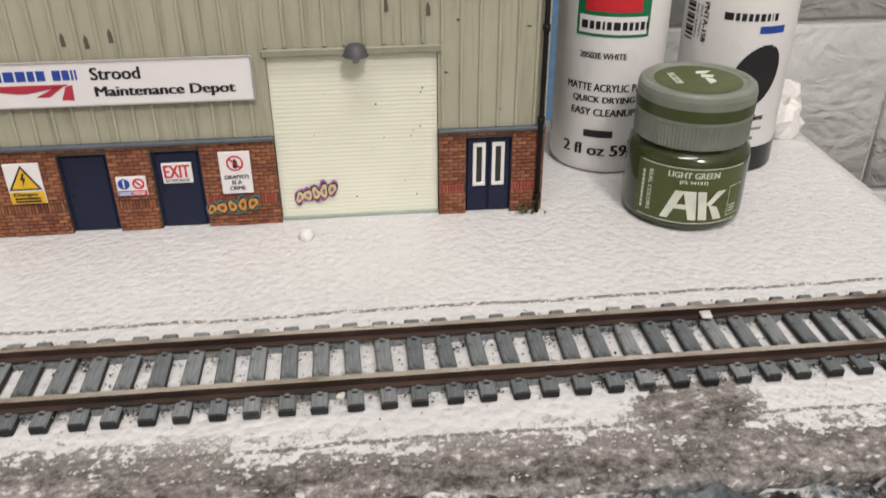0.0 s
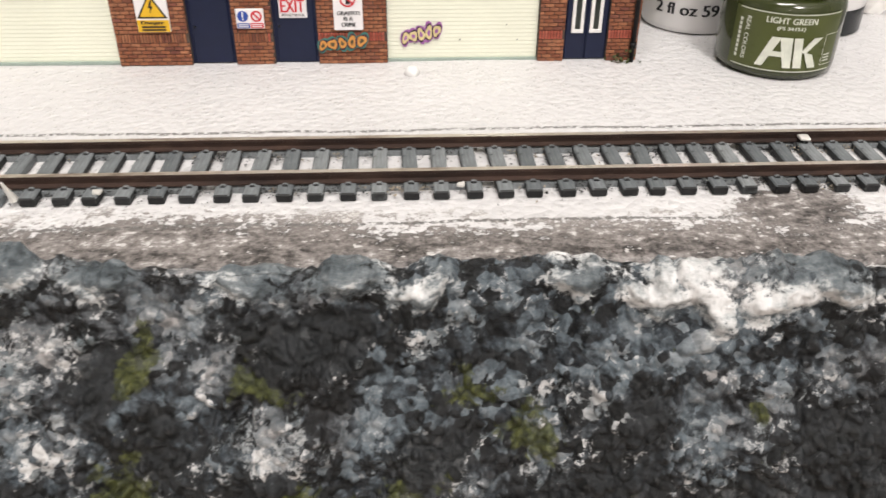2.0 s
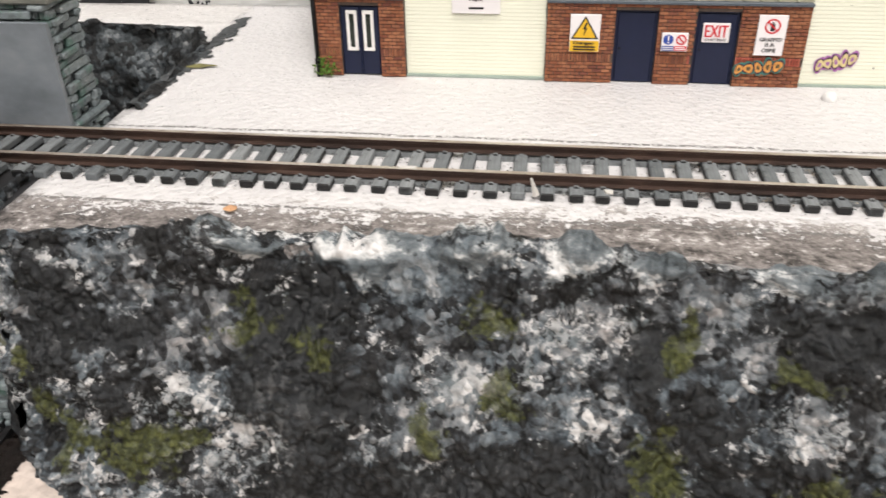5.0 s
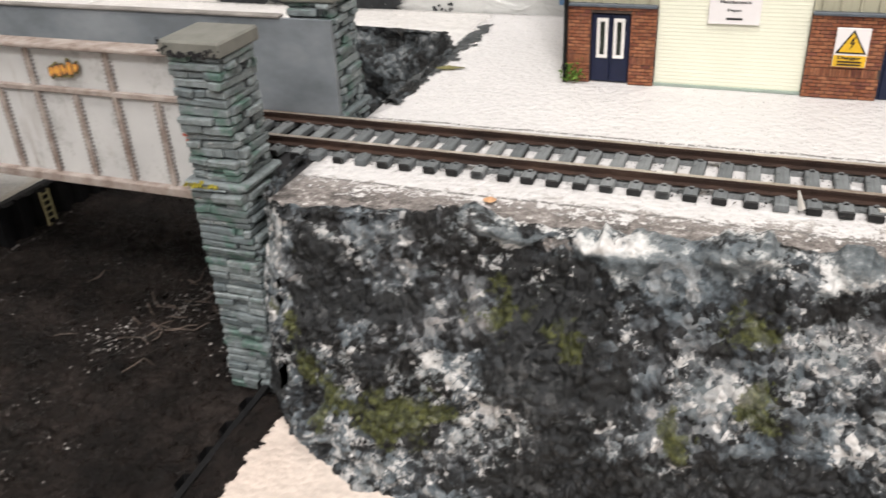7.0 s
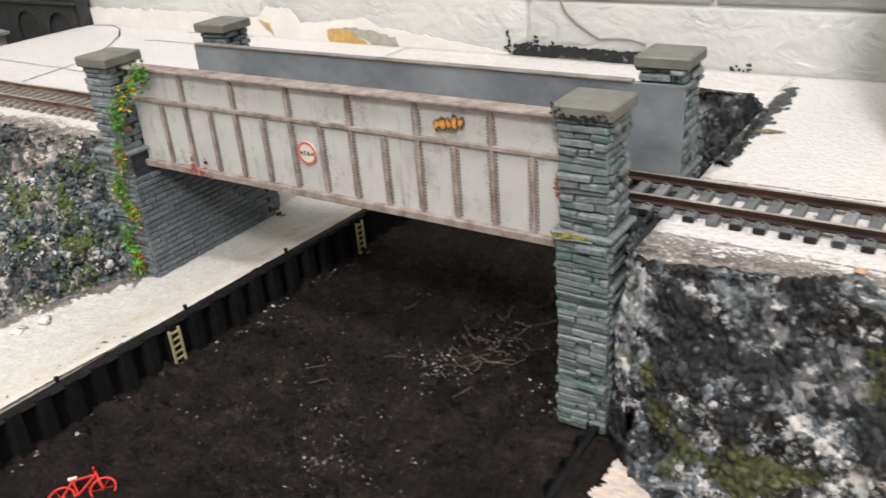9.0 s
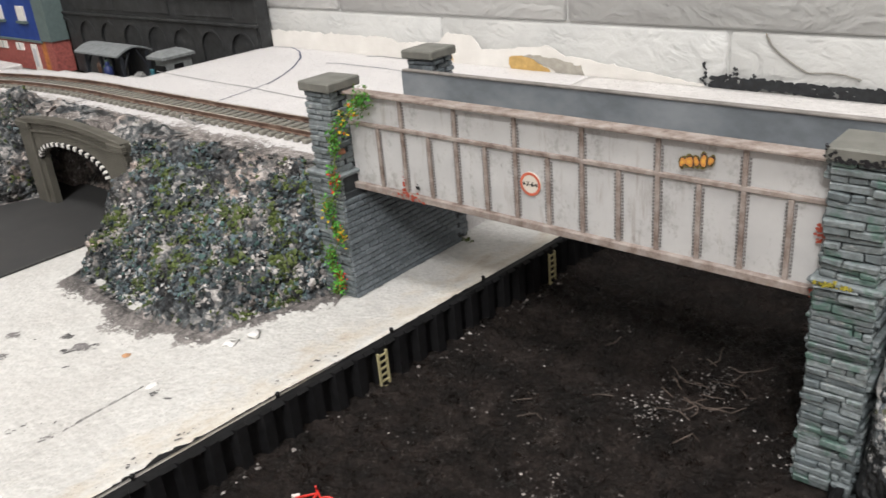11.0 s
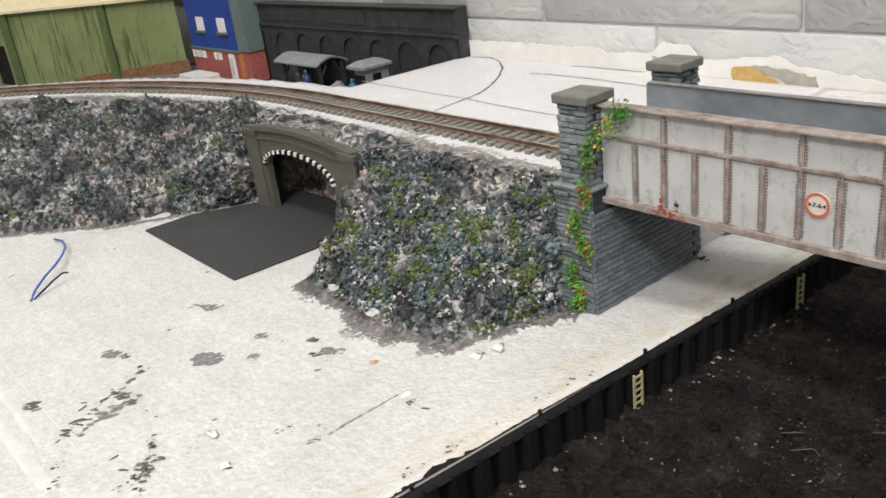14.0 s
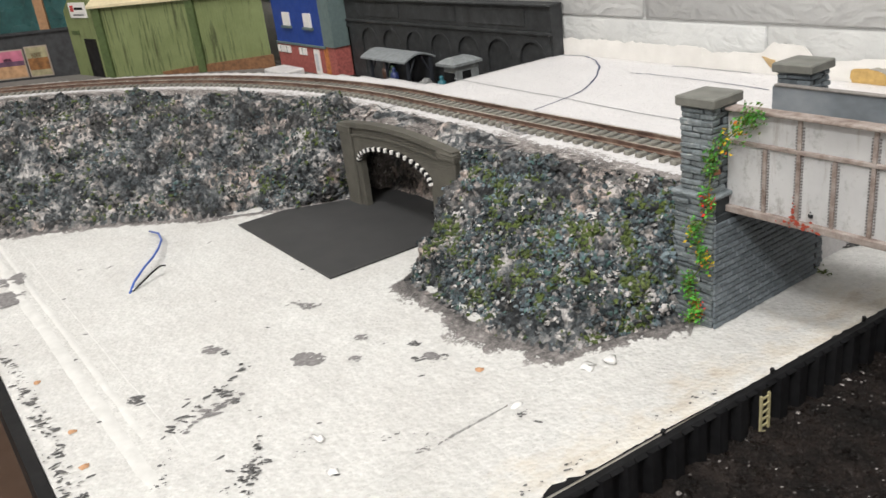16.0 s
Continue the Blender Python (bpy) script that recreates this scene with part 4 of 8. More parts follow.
MOUND_ROCK = bank("rock_bank_mound", LB_TOP, LB_FOOT, 140, 380, ROCK_C, "mossy rock mound between the stone pier and tunnel portal", 0.10, 0.14, 4.0, 0.28, skirt=0.40, beads=0.05)
CB_TOP = [(-16.05, 2.46, 0), (-17.2, 2.46, 0), (-18.5, 2.22, 0), (-20.4, 1.5, 0), (-22.6, 0.1, 0), (-24.6, -2.0, 0), (-25.6, -4.0, 0)]
CB_FOOT = [(-16.2, 2.0, -1.18), (-16.75, 0.9, -1.18), (-17.3, 0.1, -1.18), (-18.3, -0.9, -1.18), (-19.2, -2.2, -1.18), (-20.2, -3.6, -1.18), (-21.2, -5.0, -1.18)]
CURVE_ROCK = bank("rock_bank_curve", CB_TOP, CB_FOOT, 110, 520, ROCK_C, "curved mossy rock bank below the railway track", 0.10, 0.22, 7.0, 0.3, skirt=0.16, beads=0.06)
ground_sheet("ground_deck_back", np.arange(-10.1, -5.0, 0.15), np.arange(6.12, 6.95, 0.11), deck_z, lambda x, y: True, FOAM, "white foam strip along the wall behind the bridge", 0.6)
ROCK_REAR = rock_material("dark_rear_rock", [(0.44, (0.0035, 0.0038, 0.0042)), (0.50, (0.010, 0.0115, 0.013)), (0.54, (0.028, 0.034, 0.039)), (0.58, (0.075, 0.088, 0.098)), (0.64, (0.22, 0.235, 0.245))], False, 0.68, 0.2)
bank("rock_bank_back", [(-10.0, 6.08, 0), (-8.5, 6.08, 0), (-7.0, 6.08, 0), (-5.9, 6.06, 0), (-5.42, 6.0, 0), (-5.16, 5.5, 0), (-5.14, 4.1, 0)],
     [(-10.0, 5.8, -1.52), (-8.5, 5.8, -1.52), (-7.0, 5.8, -1.52), (-6.0, 5.75, -1.52), (-5.7, 5.5, -1.52), (-5.5, 5.0, -1.52), (-5.42, 4.1, -1.52)], 50, 150, ROCK_REAR,
     "dark rock face behind the bridge", 0.05, 0.08, 11.0, 0.1)
bank("rock_bank_portal", [(-16.3, 2.62, 0.0), (-15.4, 2.66, 0.0), (-14.4, 2.62, 0.0), (-13.0, 2.5, 0.0)], [(-16.3, 2.05, -0.2), (-15.4, 2.06, -0.1), (-14.4, 2.06, -0.1), (-13.1, 2.1, -0.2)], 26, 120, ROCK_C,
     "lumpy rock packed behind the top of the tunnel portal", 0.10, 0.12, 21.0, 0.15, lumps=0.1)
scatter(MOUND_ROCK, 10500, (0.015, 0.048), 5, bare=-0.12)
scatter(CURVE_ROCK, 10500, (0.012, 0.050), 6, material=CLUMP_DARK, bare=0.08)

# ---- railway track ----
def track_point(s):
    """Centre line: straight along x from the right end, then round the curve. s runs from 0; returns x, y, heading."""
    x0 = 3.65
    straight = x0 - CURVE[0]
    if s < straight:
        return x0 - s, 3.34, math.pi
    a = (s - straight) / CURVE[2]
    return CURVE[0] - CURVE[2] * math.sin(a), CURVE[1] + CURVE[2] * math.cos(a), math.pi + a


def railway_track():
    tr = thing("railway_track", (0, 3.34, 0), "model railway track with rusty rails on grey sleepers", "railway track")
    total = 19.85 + 15.0
    half = 0.197
    steps = [i * 0.6 for i in range(33)] + [19.85 + i * 0.15 for i in range(101)]
    for side in (-1, 1):
        prof = [(-0.033, 0.048), (0.033, 0.048), (0.033, 0.055), (0.008, 0.062), (0.008, 0.086), (0.017, 0.091), (0.017, 0.106), (-0.017, 0.106), (-0.017, 0.091), (-0.008, 0.086), (-0.008, 0.062), (-0.033, 0.055)]
        verts, faces, mats = [], [], []
        n = len(prof)
        for s in steps:
            x, y, h = track_point(s)
            nx, ny = -math.sin(h), math.cos(h)
            for o, z in prof:
                verts.append((x + nx * (side * half + o), y + ny * (side * half + o), z))
        for k in range(len(steps) - 1):
            for i in range(n):
                j = (i + 1) % n
                faces.append((k * n + i, k * n + j, (k + 1) * n + j, (k + 1) * n + i))
                mats.append(1 if i == 6 else (2 if steps[k] > 13.6 else 0))
        faces.append(tuple(range(n)))
        mats.append(0)
        mesh_part("rail", verts, faces, [RAIL_SIDE, RAIL_HEAD, RAIL_CURVE], tr, "brown rusty rail with worn bright head", mats=mats)
    # sleepers with moulded chairs, all on a few shared meshes
    pitch = 0.1575
    kinds = []
    for k in range(9):
        bm = bmesh.new()
        cbox(bm, -0.040, 0.040, -0.335, 0.335, 0.0, 0.048, 0.007)
        for sgn in (-1, 1):
            for o in (-0.055, 0.055):
                cbox(bm, -0.015, 0.015, sgn * half + o * 0.8 - 0.013, sgn * half + o * 0.8 + 0.013, 0.042, 0.058, 0.005)
        for v in bm.verts:
            v.co.x += 0.004 * fbm(v.co.y * 5, k * 3.0, 0, 2)
            v.co.z += 0.003 * fbm(v.co.x * 9, v.co.y * 7, k * 5.0, 2)
        bmesh.ops.scale(bm, verts=bm.verts, vec=(U, U, U))
        me = bpy.data.meshes.new("sleeper")
        bm.to_mesh(me)
        bm.free()
        me.materials.append(SLEEPER if k < 6 else SLEEPER_TAN)
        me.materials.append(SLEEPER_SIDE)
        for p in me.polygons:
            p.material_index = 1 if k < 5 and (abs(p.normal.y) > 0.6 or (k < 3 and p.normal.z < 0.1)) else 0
        kinds.append(me)
    count = int(total / pitch)
    for i in range(count):
        x, y, h = track_point(0.0175 + i * pitch)
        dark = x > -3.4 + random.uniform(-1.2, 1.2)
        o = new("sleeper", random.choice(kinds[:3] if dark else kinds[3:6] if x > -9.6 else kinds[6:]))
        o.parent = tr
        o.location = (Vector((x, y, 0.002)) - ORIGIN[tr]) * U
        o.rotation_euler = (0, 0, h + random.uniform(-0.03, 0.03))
    # moulded webs between the sleepers below each rail
    bm = bmesh.new()
    for i in range(count - 1):
        if i % 9 == 4:
            continue
        for side in (-1, 1):
            x, y, h = track_point(0.0175 + (i + 0.5) * pitch)
            nx, ny = -math.sin(h), math.cos(h)
            vs = cbox(bm, -0.05, 0.05, -0.032, 0.032, 0.0, 0.034)
            rot = Matrix.Translation((x + nx * side * half, y + ny * side * half, 0)) @ Matrix.Rotation(h, 4, "Z")
            bmesh.ops.transform(bm, matrix=rot, verts=vs)
    tagged(part("web", bm, SLEEPER, tr, "grey plastic webs between the sleepers"), kind="stuff")
    return tr


railway_track()

# ---- depot building ----
FY = 4.95


def depot():
    d = thing("depot_building", (-1.35, FY, 0), "low model depot with sage cladding, red brick base and cream shutters", "building")
    top = 2.3
    # openings: doors and shutters
    holes = [(-3.80, -3.50, 0.54), (-3.31, -2.26, 1.155), (-1.77, -1.47, 0.54), (-1.205, -0.905, 0.54), (-0.435, 0.605, 1.155), (0.785, 1.085, 0.54)]
    x0, x1 = -4.01, 1.30
    edges = [x0] + [v for h in holes for v in h[:2]] + [x1]
    for i in range(0, len(edges), 2):
        box_part("wall_base", (edges[i], edges[i + 1], FY, FY + 0.07, 0.0, 0.60), MORTAR, d, "dark mortar behind the red bricks")
    bm = bmesh.new()
    tall = [h for h in holes if h[2] > 1]
    edges = [x0] + [v for h in tall for v in h[:2]] + [x1]
    for i in range(0, len(edges), 2):
        cbox(bm, edges[i], edges[i + 1], FY + 0.01, FY + 0.07, 0.60, 1.155)
    cbox(bm, x0, x1, FY + 0.01, FY + 0.07, 1.155, top)
    part("wall_cladding_core", bm, CLAD, d)
    for a, b, h in holes:
        if h < 1:
            box_part("wall_base", (a, b, FY, FY + 0.07, h, 0.60), MORTAR, d)
    # raised cladding ribs
    bm = bmesh.new()
    x = x0 + 0.04
    while x < x1:
        zb = 1.17 if any(a - 0.02 < x < b + 0.02 for a, b, h in tall) else 0.615
        cbox(bm, x - 0.011, x + 0.011, FY - 0.006, FY + 0.02, zb, top, 0.005)
        x += 0.118
    part("cladding_rib", bm, CLAD, d, "raised sage green cladding ribs")
    fl = simple("blue_grey_flashing", (0.085, 0.10, 0.12), 0.5)
    for a, b in ((x0, -3.31), (-2.26, -0.435), (0.605, x1)):
        box_part("flashing", (a, b, FY - 0.03, FY + 0.02, 0.588, 0.613), fl, d, "blue-grey flashing strip", c=0.005)
    box_part("side_wall", (x0, x0 + 0.07, FY + 0.07, 6.1, 0, top), CLAD, d)
    box_part("side_wall", (x1 - 0.07, x1, FY + 0.07, 6.1, 0, top), CLAD, d)
    box_part("roof", (x0 - 0.06, x1 + 0.06, FY - 0.08, 6.15, top, top + 0.06), simple("grey_roof_card", (0.2, 0.2, 0.2)), d)
    box_part("blue_backing", (x0 - 0.12, x1 + 0.12, 5.30, 5.36, 0.5, top), simple("blue_card", (0.10, 0.20, 0.36), 0.6), d, "blue backing card")
    for a, b, h in tall:
        n = 40
        verts = []
        for k in range(n):
            z0, dz = 0.02 + 1.11 * k / n, 1.11 / n
            for z, y in ((z0, 0.0405), (z0 + dz * 0.35, 0.0388)):
                verts += [(a + 0.003, FY + y, z), (b - 0.003, FY + y, z)]
        faces = [(2 * k, 2 * k + 1, 2 * k + 3, 2 * k + 2) for k in range(2 * n - 1)]
        sh = mesh_part("roller_shutter", verts, faces, CREAM, d, "cream corrugated roller shutter, closed")
        box_part("shutter_rail", (a, b, FY + 0.02, FY + 0.065, 0.0, 0.02), simple("shutter_foot", (0.30, 0.36, 0.32)), sh)
        box_part("lintel", (a - 0.02, b + 0.02, FY - 0.012, FY + 0.05, 1.115, 1.16), simple("lintel_paint", (0.26, 0.26, 0.20)), d, c=0.006)
    for a, b, h in holes:
        if h > 1:
            continue
        dr = box_part("door", (a, b, FY + 0.03, FY + 0.06, 0.004, h), NAVY, d, "navy blue door")
        if a < -3 or a > 0.5:
            mid = (a + b) / 2
            bm = bmesh.new()
            for q in (a + 0.008, mid + 0.004):
                cbox(bm, q, q + 0.138, FY + 0.018, FY + 0.032, 0.01, h - 0.01, 0.006)
            part("door_leaf", bm, NAVY, dr)
            for q in (mid - 0.104, mid + 0.022):
                bm = bmesh.new()
                z0, z1, w = 0.195, 0.50, 0.084
                cbox(bm, q, q + w, FY + 0.006, FY + 0.022, z0, z0 + 0.026, 0.003)
                cbox(bm, q, q + w, FY + 0.006, FY + 0.022, z1 - 0.026, z1, 0.003)
                cbox(bm, q, q + 0.024, FY + 0.006, FY + 0.022, z0 + 0.026, z1 - 0.026, 0.003)
                cbox(bm, q + w - 0.024, q + w, FY + 0.006, FY + 0.022, z0 + 0.026, z1 - 0.026, 0.003)
                part("window_frame", bm, WHITE, dr, "white window frame")
                box_part("pane", (q + 0.024, q + w - 0.024, FY + 0.012, FY + 0.017, z0 + 0.026, z1 - 0.026), simple("dark_glass", (0.02, 0.025, 0.02), 0.1), dr)
        else:
            box_part("door_leaf", (a + 0.02, b - 0.02, FY + 0.02, FY + 0.032, 0.006, h - 0.02), NAVY, dr, c=0.006)
            bm = bmesh.new()
            rod(bm, (a + 0.045, FY + 0.005, 0.26), (a + 0.045, FY + 0.025, 0.26), 0.008, 8)
            part("door_knob", bm, BLACK, dr)
    return d, holes


depot_ob, depot_holes = depot()


# ---- stone piers of the bridge ----
TERRA = simple("terracotta_stone_paint", (0.30, 0.13, 0.08), 0.7, var=0.3)
def pier(name, x0, x1, y0, y1, foot, stone, label, grow_low=0.02, odd=None, ragged=0.02, flush=False):
    """A coursed stone pier with string course and slab cap; x0..y1 is the shaft above the deck."""
    p = thing(name, ((x0 + x1) / 2, (y0 + y1) / 2, foot), label, "bridge pier", "bridge piers")
    box_part("core", (x0 + 0.02, x1 - 0.02, y0 + 0.02, y1 - 0.02, foot, 0.86), JOINT, p)
    if grow_low > 0.03:
        box_part("core", (x0 + 0.02 - grow_low, x1 - 0.02 + grow_low, y0 + 0.02 - grow_low, y1 - 0.02 + grow_low, foot, 0.06), JOINT, p)
    bm = bmesh.new()
    cbox(bm, x0 - 0.035, x1 + 0.035, y0 - 0.035, y1 + 0.035, 0.862, 0.95, 0.012)
    for v in bm.verts:
        v.co += Vector((fbm(v.co.x * 4, v.co.y * 4, 1, 2), fbm(v.co.x * 4, v.co.y * 4, 7, 2), 0)) * 0.010
    part("cap", bm, CAP, p, "grey slab cap")
    box_part("string_course", (x0 - 0.04 - grow_low / 2, x1 + 0.04 + grow_low / 2, y0 - 0.04 - grow_low / 2, y1 + 0.04 + grow_low / 2, 0.058, 0.10), stone, p, c=0.012)
    z, row = foot, 0
    while z < 0.855:
        h = random.uniform(0.046, 0.062) if z > 0.09 else random.uniform(0.042, 0.058)
        if z < 0.06 < z + h:
            h = 0.06 - z + 0.0001
        if 0.06 <= z < 0.1:
            z = 0.1
            continue
        h = min(h, 0.862 - z)
        if h < 0.012:
            z += h
            continue
        grow = grow_low if z < 0.06 else 0.0
        ax0, ax1, ay0, ay1 = x0 - grow, x1 + grow, y0 - grow, y1 + grow
        for axis in (0, 1):
            lo, hi = (ax0, ax1) if axis == 0 else (ay0, ay1)
            for face in (0, 1):
                if flush and axis == 1 and face == 1 and z < 0.06:
                    continue
                cut = lo + (hi - lo) * (0.5 + (0.17 if (row + axis) % 2 else -0.14) + random.uniform(-0.07, 0.07))
                third = cut + (hi - cut) * random.uniform(0.4, 0.6)
                luck = random.random()
                for a, b in ((lo, hi),) if luck < 0.22 else ((lo, cut), (cut, hi)) if luck < 0.75 else ((lo, cut), (cut, third), (third, hi)):
                    o = random.uniform(-0.006, ragged) * (1.6 if random.random() < 0.12 else 1.0)
                    bm = bmesh.new()
                    if axis == 0:
                        yy = (ay0 - o, ay0 + 0.05) if face == 0 else (ay1 - 0.05, ay1 + o)
                        cbox(bm, a + 0.003, b - 0.003, *yy, z + 0.003, z + h - 0.003, 0.008)
                    else:
                        xx = (ax0 - o, ax0 + 0.05) if face == 0 else (ax1 - 0.05, ax1 + o)
                        cbox(bm, *xx, a + 0.003 + 0.02, b - 0.003 - 0.02, z + 0.003, z + h - 0.003, 0.008)
                    for v in bm.verts:
                        v.co += Vector((fbm(v.co.x * 9, v.co.z * 9, v.co.y * 9, 2), fbm(v.co.z * 9, v.co.y * 9, v.co.x, 2), fbm(v.co.y * 8, v.co.x * 8, v.co.z * 8, 2))) * 0.013
                    part("stone", bm, odd if odd and z > 0.2 and random.random() < 0.035 else stone, p)
        z += h
        row += 1
    return p


pier("bridge_pier", -10.35, -10.01, 2.32, 2.66, -1.2, STONE_A, "slate stone bridge pier with climbing flowers and slab cap", 0.05, TERRA, 0.012, True)
pier("bridge_pier", -5.69, -5.35, 2.41, 2.74, -1.52, STONE_B, "greenish slate stone bridge pier with slab cap", ragged=0.034)
pier("bridge_pier", -10.37, -10.03, 3.74, 4.08, -1.2, STONE_D, "dark slate stone bridge pier with slab cap", ragged=0.012)
pier("bridge_pier", -5.64, -5.30, 3.66, 4.00, -1.52, STONE_B, "greenish slate stone bridge pier with slab cap", ragged=0.034)


# ---- bridge ----
def bridge():
    g = thing("girder_bridge", (-7.85, 3.0, -0.04), "pale grey plate girder railway bridge with rusty strips", "bridge")
    xa, xb, y0, y1 = -10.0, -5.7, 2.50, 2.58
    zb, zt, zm = -0.06, 0.82, 0.55
    box_part("web_plate", (xa, xb, y0 + 0.02, y1, zb, zt), PLATE, g, "pale grey grimy girder plate")
    for nm, z0, z1, dy in (("top_flange", zt + 0.002, zt + 0.028, 0.04), ("middle_strip", zm - 0.019, zm + 0.019, 0.005), ("bottom_flange", zb - 0.03, zb + 0.03, 0.03)):
        box_part(nm, (xa, xb, y0 - dy, y1 + (0.03 if "top" in nm else 0), z0, z1), STRIP, g, "rust-washed steel strip", c=0.006)
    x = -5.93
    k = 0
    rv = bmesh.new()
    while x > xa + 0.1:
        full = k % 2 == 1
        box_part("stiffener", (x - 0.018, x + 0.018, y0 - 0.003, y0 + 0.02, zb + 0.03, zt + 0.002 if full else zm - 0.022), STRIP, g, c=0.004)
        z = zb + 0.06
        while z < (zt - 0.04 if full else zm - 0.04):
            for sx in (-0.030, 0.030):
                cbox(rv, x + sx - 0.007, x + sx + 0.007, y0 + 0.008, y0 + 0.021, z - 0.0065, z + 0.0065, 0.002)
            z += 0.026
        x -= 0.308
        k += 1
    tagged(part("rivets", rv, simple("grey_rivets", (0.20, 0.19, 0.19)), g, "rows of small rivet heads"), kind="stuff")
    box_part("rear_girder", (-10.30, -5.28, 3.575, 3.61, zb, 0.765), GIRDER_BACK, g, "slate grey brushed rear girder")
    box_part("rear_flange", (-10.28, -5.66, 3.562, 3.63, 0.767, 0.788), simple("grey_brown_flange", (0.20, 0.185, 0.175), 0.6, var=0.35, size=0.01), g, c=0.005)
    box_part("bridge_deck", (-10.05, -5.2, 2.585, 3.675, -0.08, -0.012), simple("black_bridge_floor", (0.02, 0.02, 0.022), 0.7), g, "dark bridge floor")


bridge()


# ---- abutments of coursed brick ----
def abutment(name, x, out, y0, y1, foot):
    a = thing(name, (x, (y0 + y1) / 2, foot), "dark slate brick bridge abutment wall", "abutment", kind="structure")
    box_part("core", (x - 0.25 if out > 0 else x, x if out > 0 else x + 0.25, y0 + 0.045, y1, foot, -0.1), JOINT, a)
    bl, bh = 0.126, 0.0575
    bm = bmesh.new()
    cbox(bm, -0.012, 0.014, -bl / 2 + 0.003, bl / 2 - 0.003, 0.003, bh - 0.003, 0.008)
    bmesh.ops.scale(bm, verts=bm.verts, vec=(U, U, U))
    me = bpy.data.meshes.new("brick")
    bm.to_mesh(me)
    bm.free()
    me.materials.append(STONE_D)
    r, z = 0, foot
    while z < -0.1 - bh:
        y = y0 + bl / 2 + (bl / 2 if r % 2 else 0)
        if r % 2:
            o = new("brick", me)
            o.parent = a
            o.location = (Vector((x + out * 0.009, y0 + bl / 4, z)) - ORIGIN[a]) * U
            o.scale = (1, 0.46, 1)
        while y < y1 - bl / 2 + 0.01:
            o = new("brick", me)
            o.parent = a
            o.location = (Vector((x + out * (0.008 + random.uniform(-0.003, 0.005)), y, z)) - ORIGIN[a]) * U
            y += bl
        z += bh
        r += 1


abutment("abutment_wall_left", -9.955, 1, 2.268, 3.9, -1.19)
abutment("abutment_wall_right", -5.36, -1, 2.76, 3.64, -1.5)


# ---- sheet piling of the quay ----
def piling(name, xf, out, y0, y1, z0, z1, knobs):
    p = thing(name, (xf(2), 2, z0), "black corrugated sheet piling along the quay edge", "sheet piling", kind="structure")
    prof, y = [], y0
    while y < y1:
        prof += [(0, y), (0, y + 0.09), (0.07, y + 0.12), (0.07, y + 0.21)]
        y += 0.24
    verts, faces = [], []
    for o, y in prof:
        for z in (z0, z1):
            verts.append((xf(y) + out * (o + 0.03), y, z))
    for i in range(len(prof) - 1):
        faces.append((2 * i, 2 * i + 2, 2 * i + 3, 2 * i + 1))
    mesh_part("sheet_pile", verts, faces, BLACK, p, "black corrugated sheet piles")
    n = 40
    verts, faces = [], []
    for i in range(n + 1):
        y = y0 + (y1 - y0) * i / n
        for o, z in ((0.0, z1 - 0.03), (0.0, z1 + 0.010), (0.048, z1 + 0.002), (0.075, z1 - 0.03)):
            verts.append((xf(y) + out * o + 0.006 * fbm(y, 2, 0, 2, 4), y, z))
    for i in range(n):
        for k in range(4):
            a, b = i * 4 + k, i * 4 + (k + 1) % 4
            faces.append((a, b, b + 4, a + 4))
    mesh_part("capping_rail", verts, faces, BLACK, p)
    for y in knobs:
        bm = bmesh.new()
        lathe(bm, [(0.0, z1 + 0.055), (0.016, z1 + 0.052), (0.021, z1 + 0.038), (0.014, z1 + 0.025), (0.02, z1)], xf(y), y, 10)
        part("bollard", bm, BLACK, p, "small black bollard", smooth=True)


piling("sheet_piling_left", lip_x, 1, -3.1, 6.9, -1.56, -1.085, (3.08, 1.84, 0.60, -0.64, -1.88))
piling("sheet_piling_right", lambda y: -5.34 - 0.03 * (y - 2), -1, -3.1, 2.30, -1.56, -1.345, ())


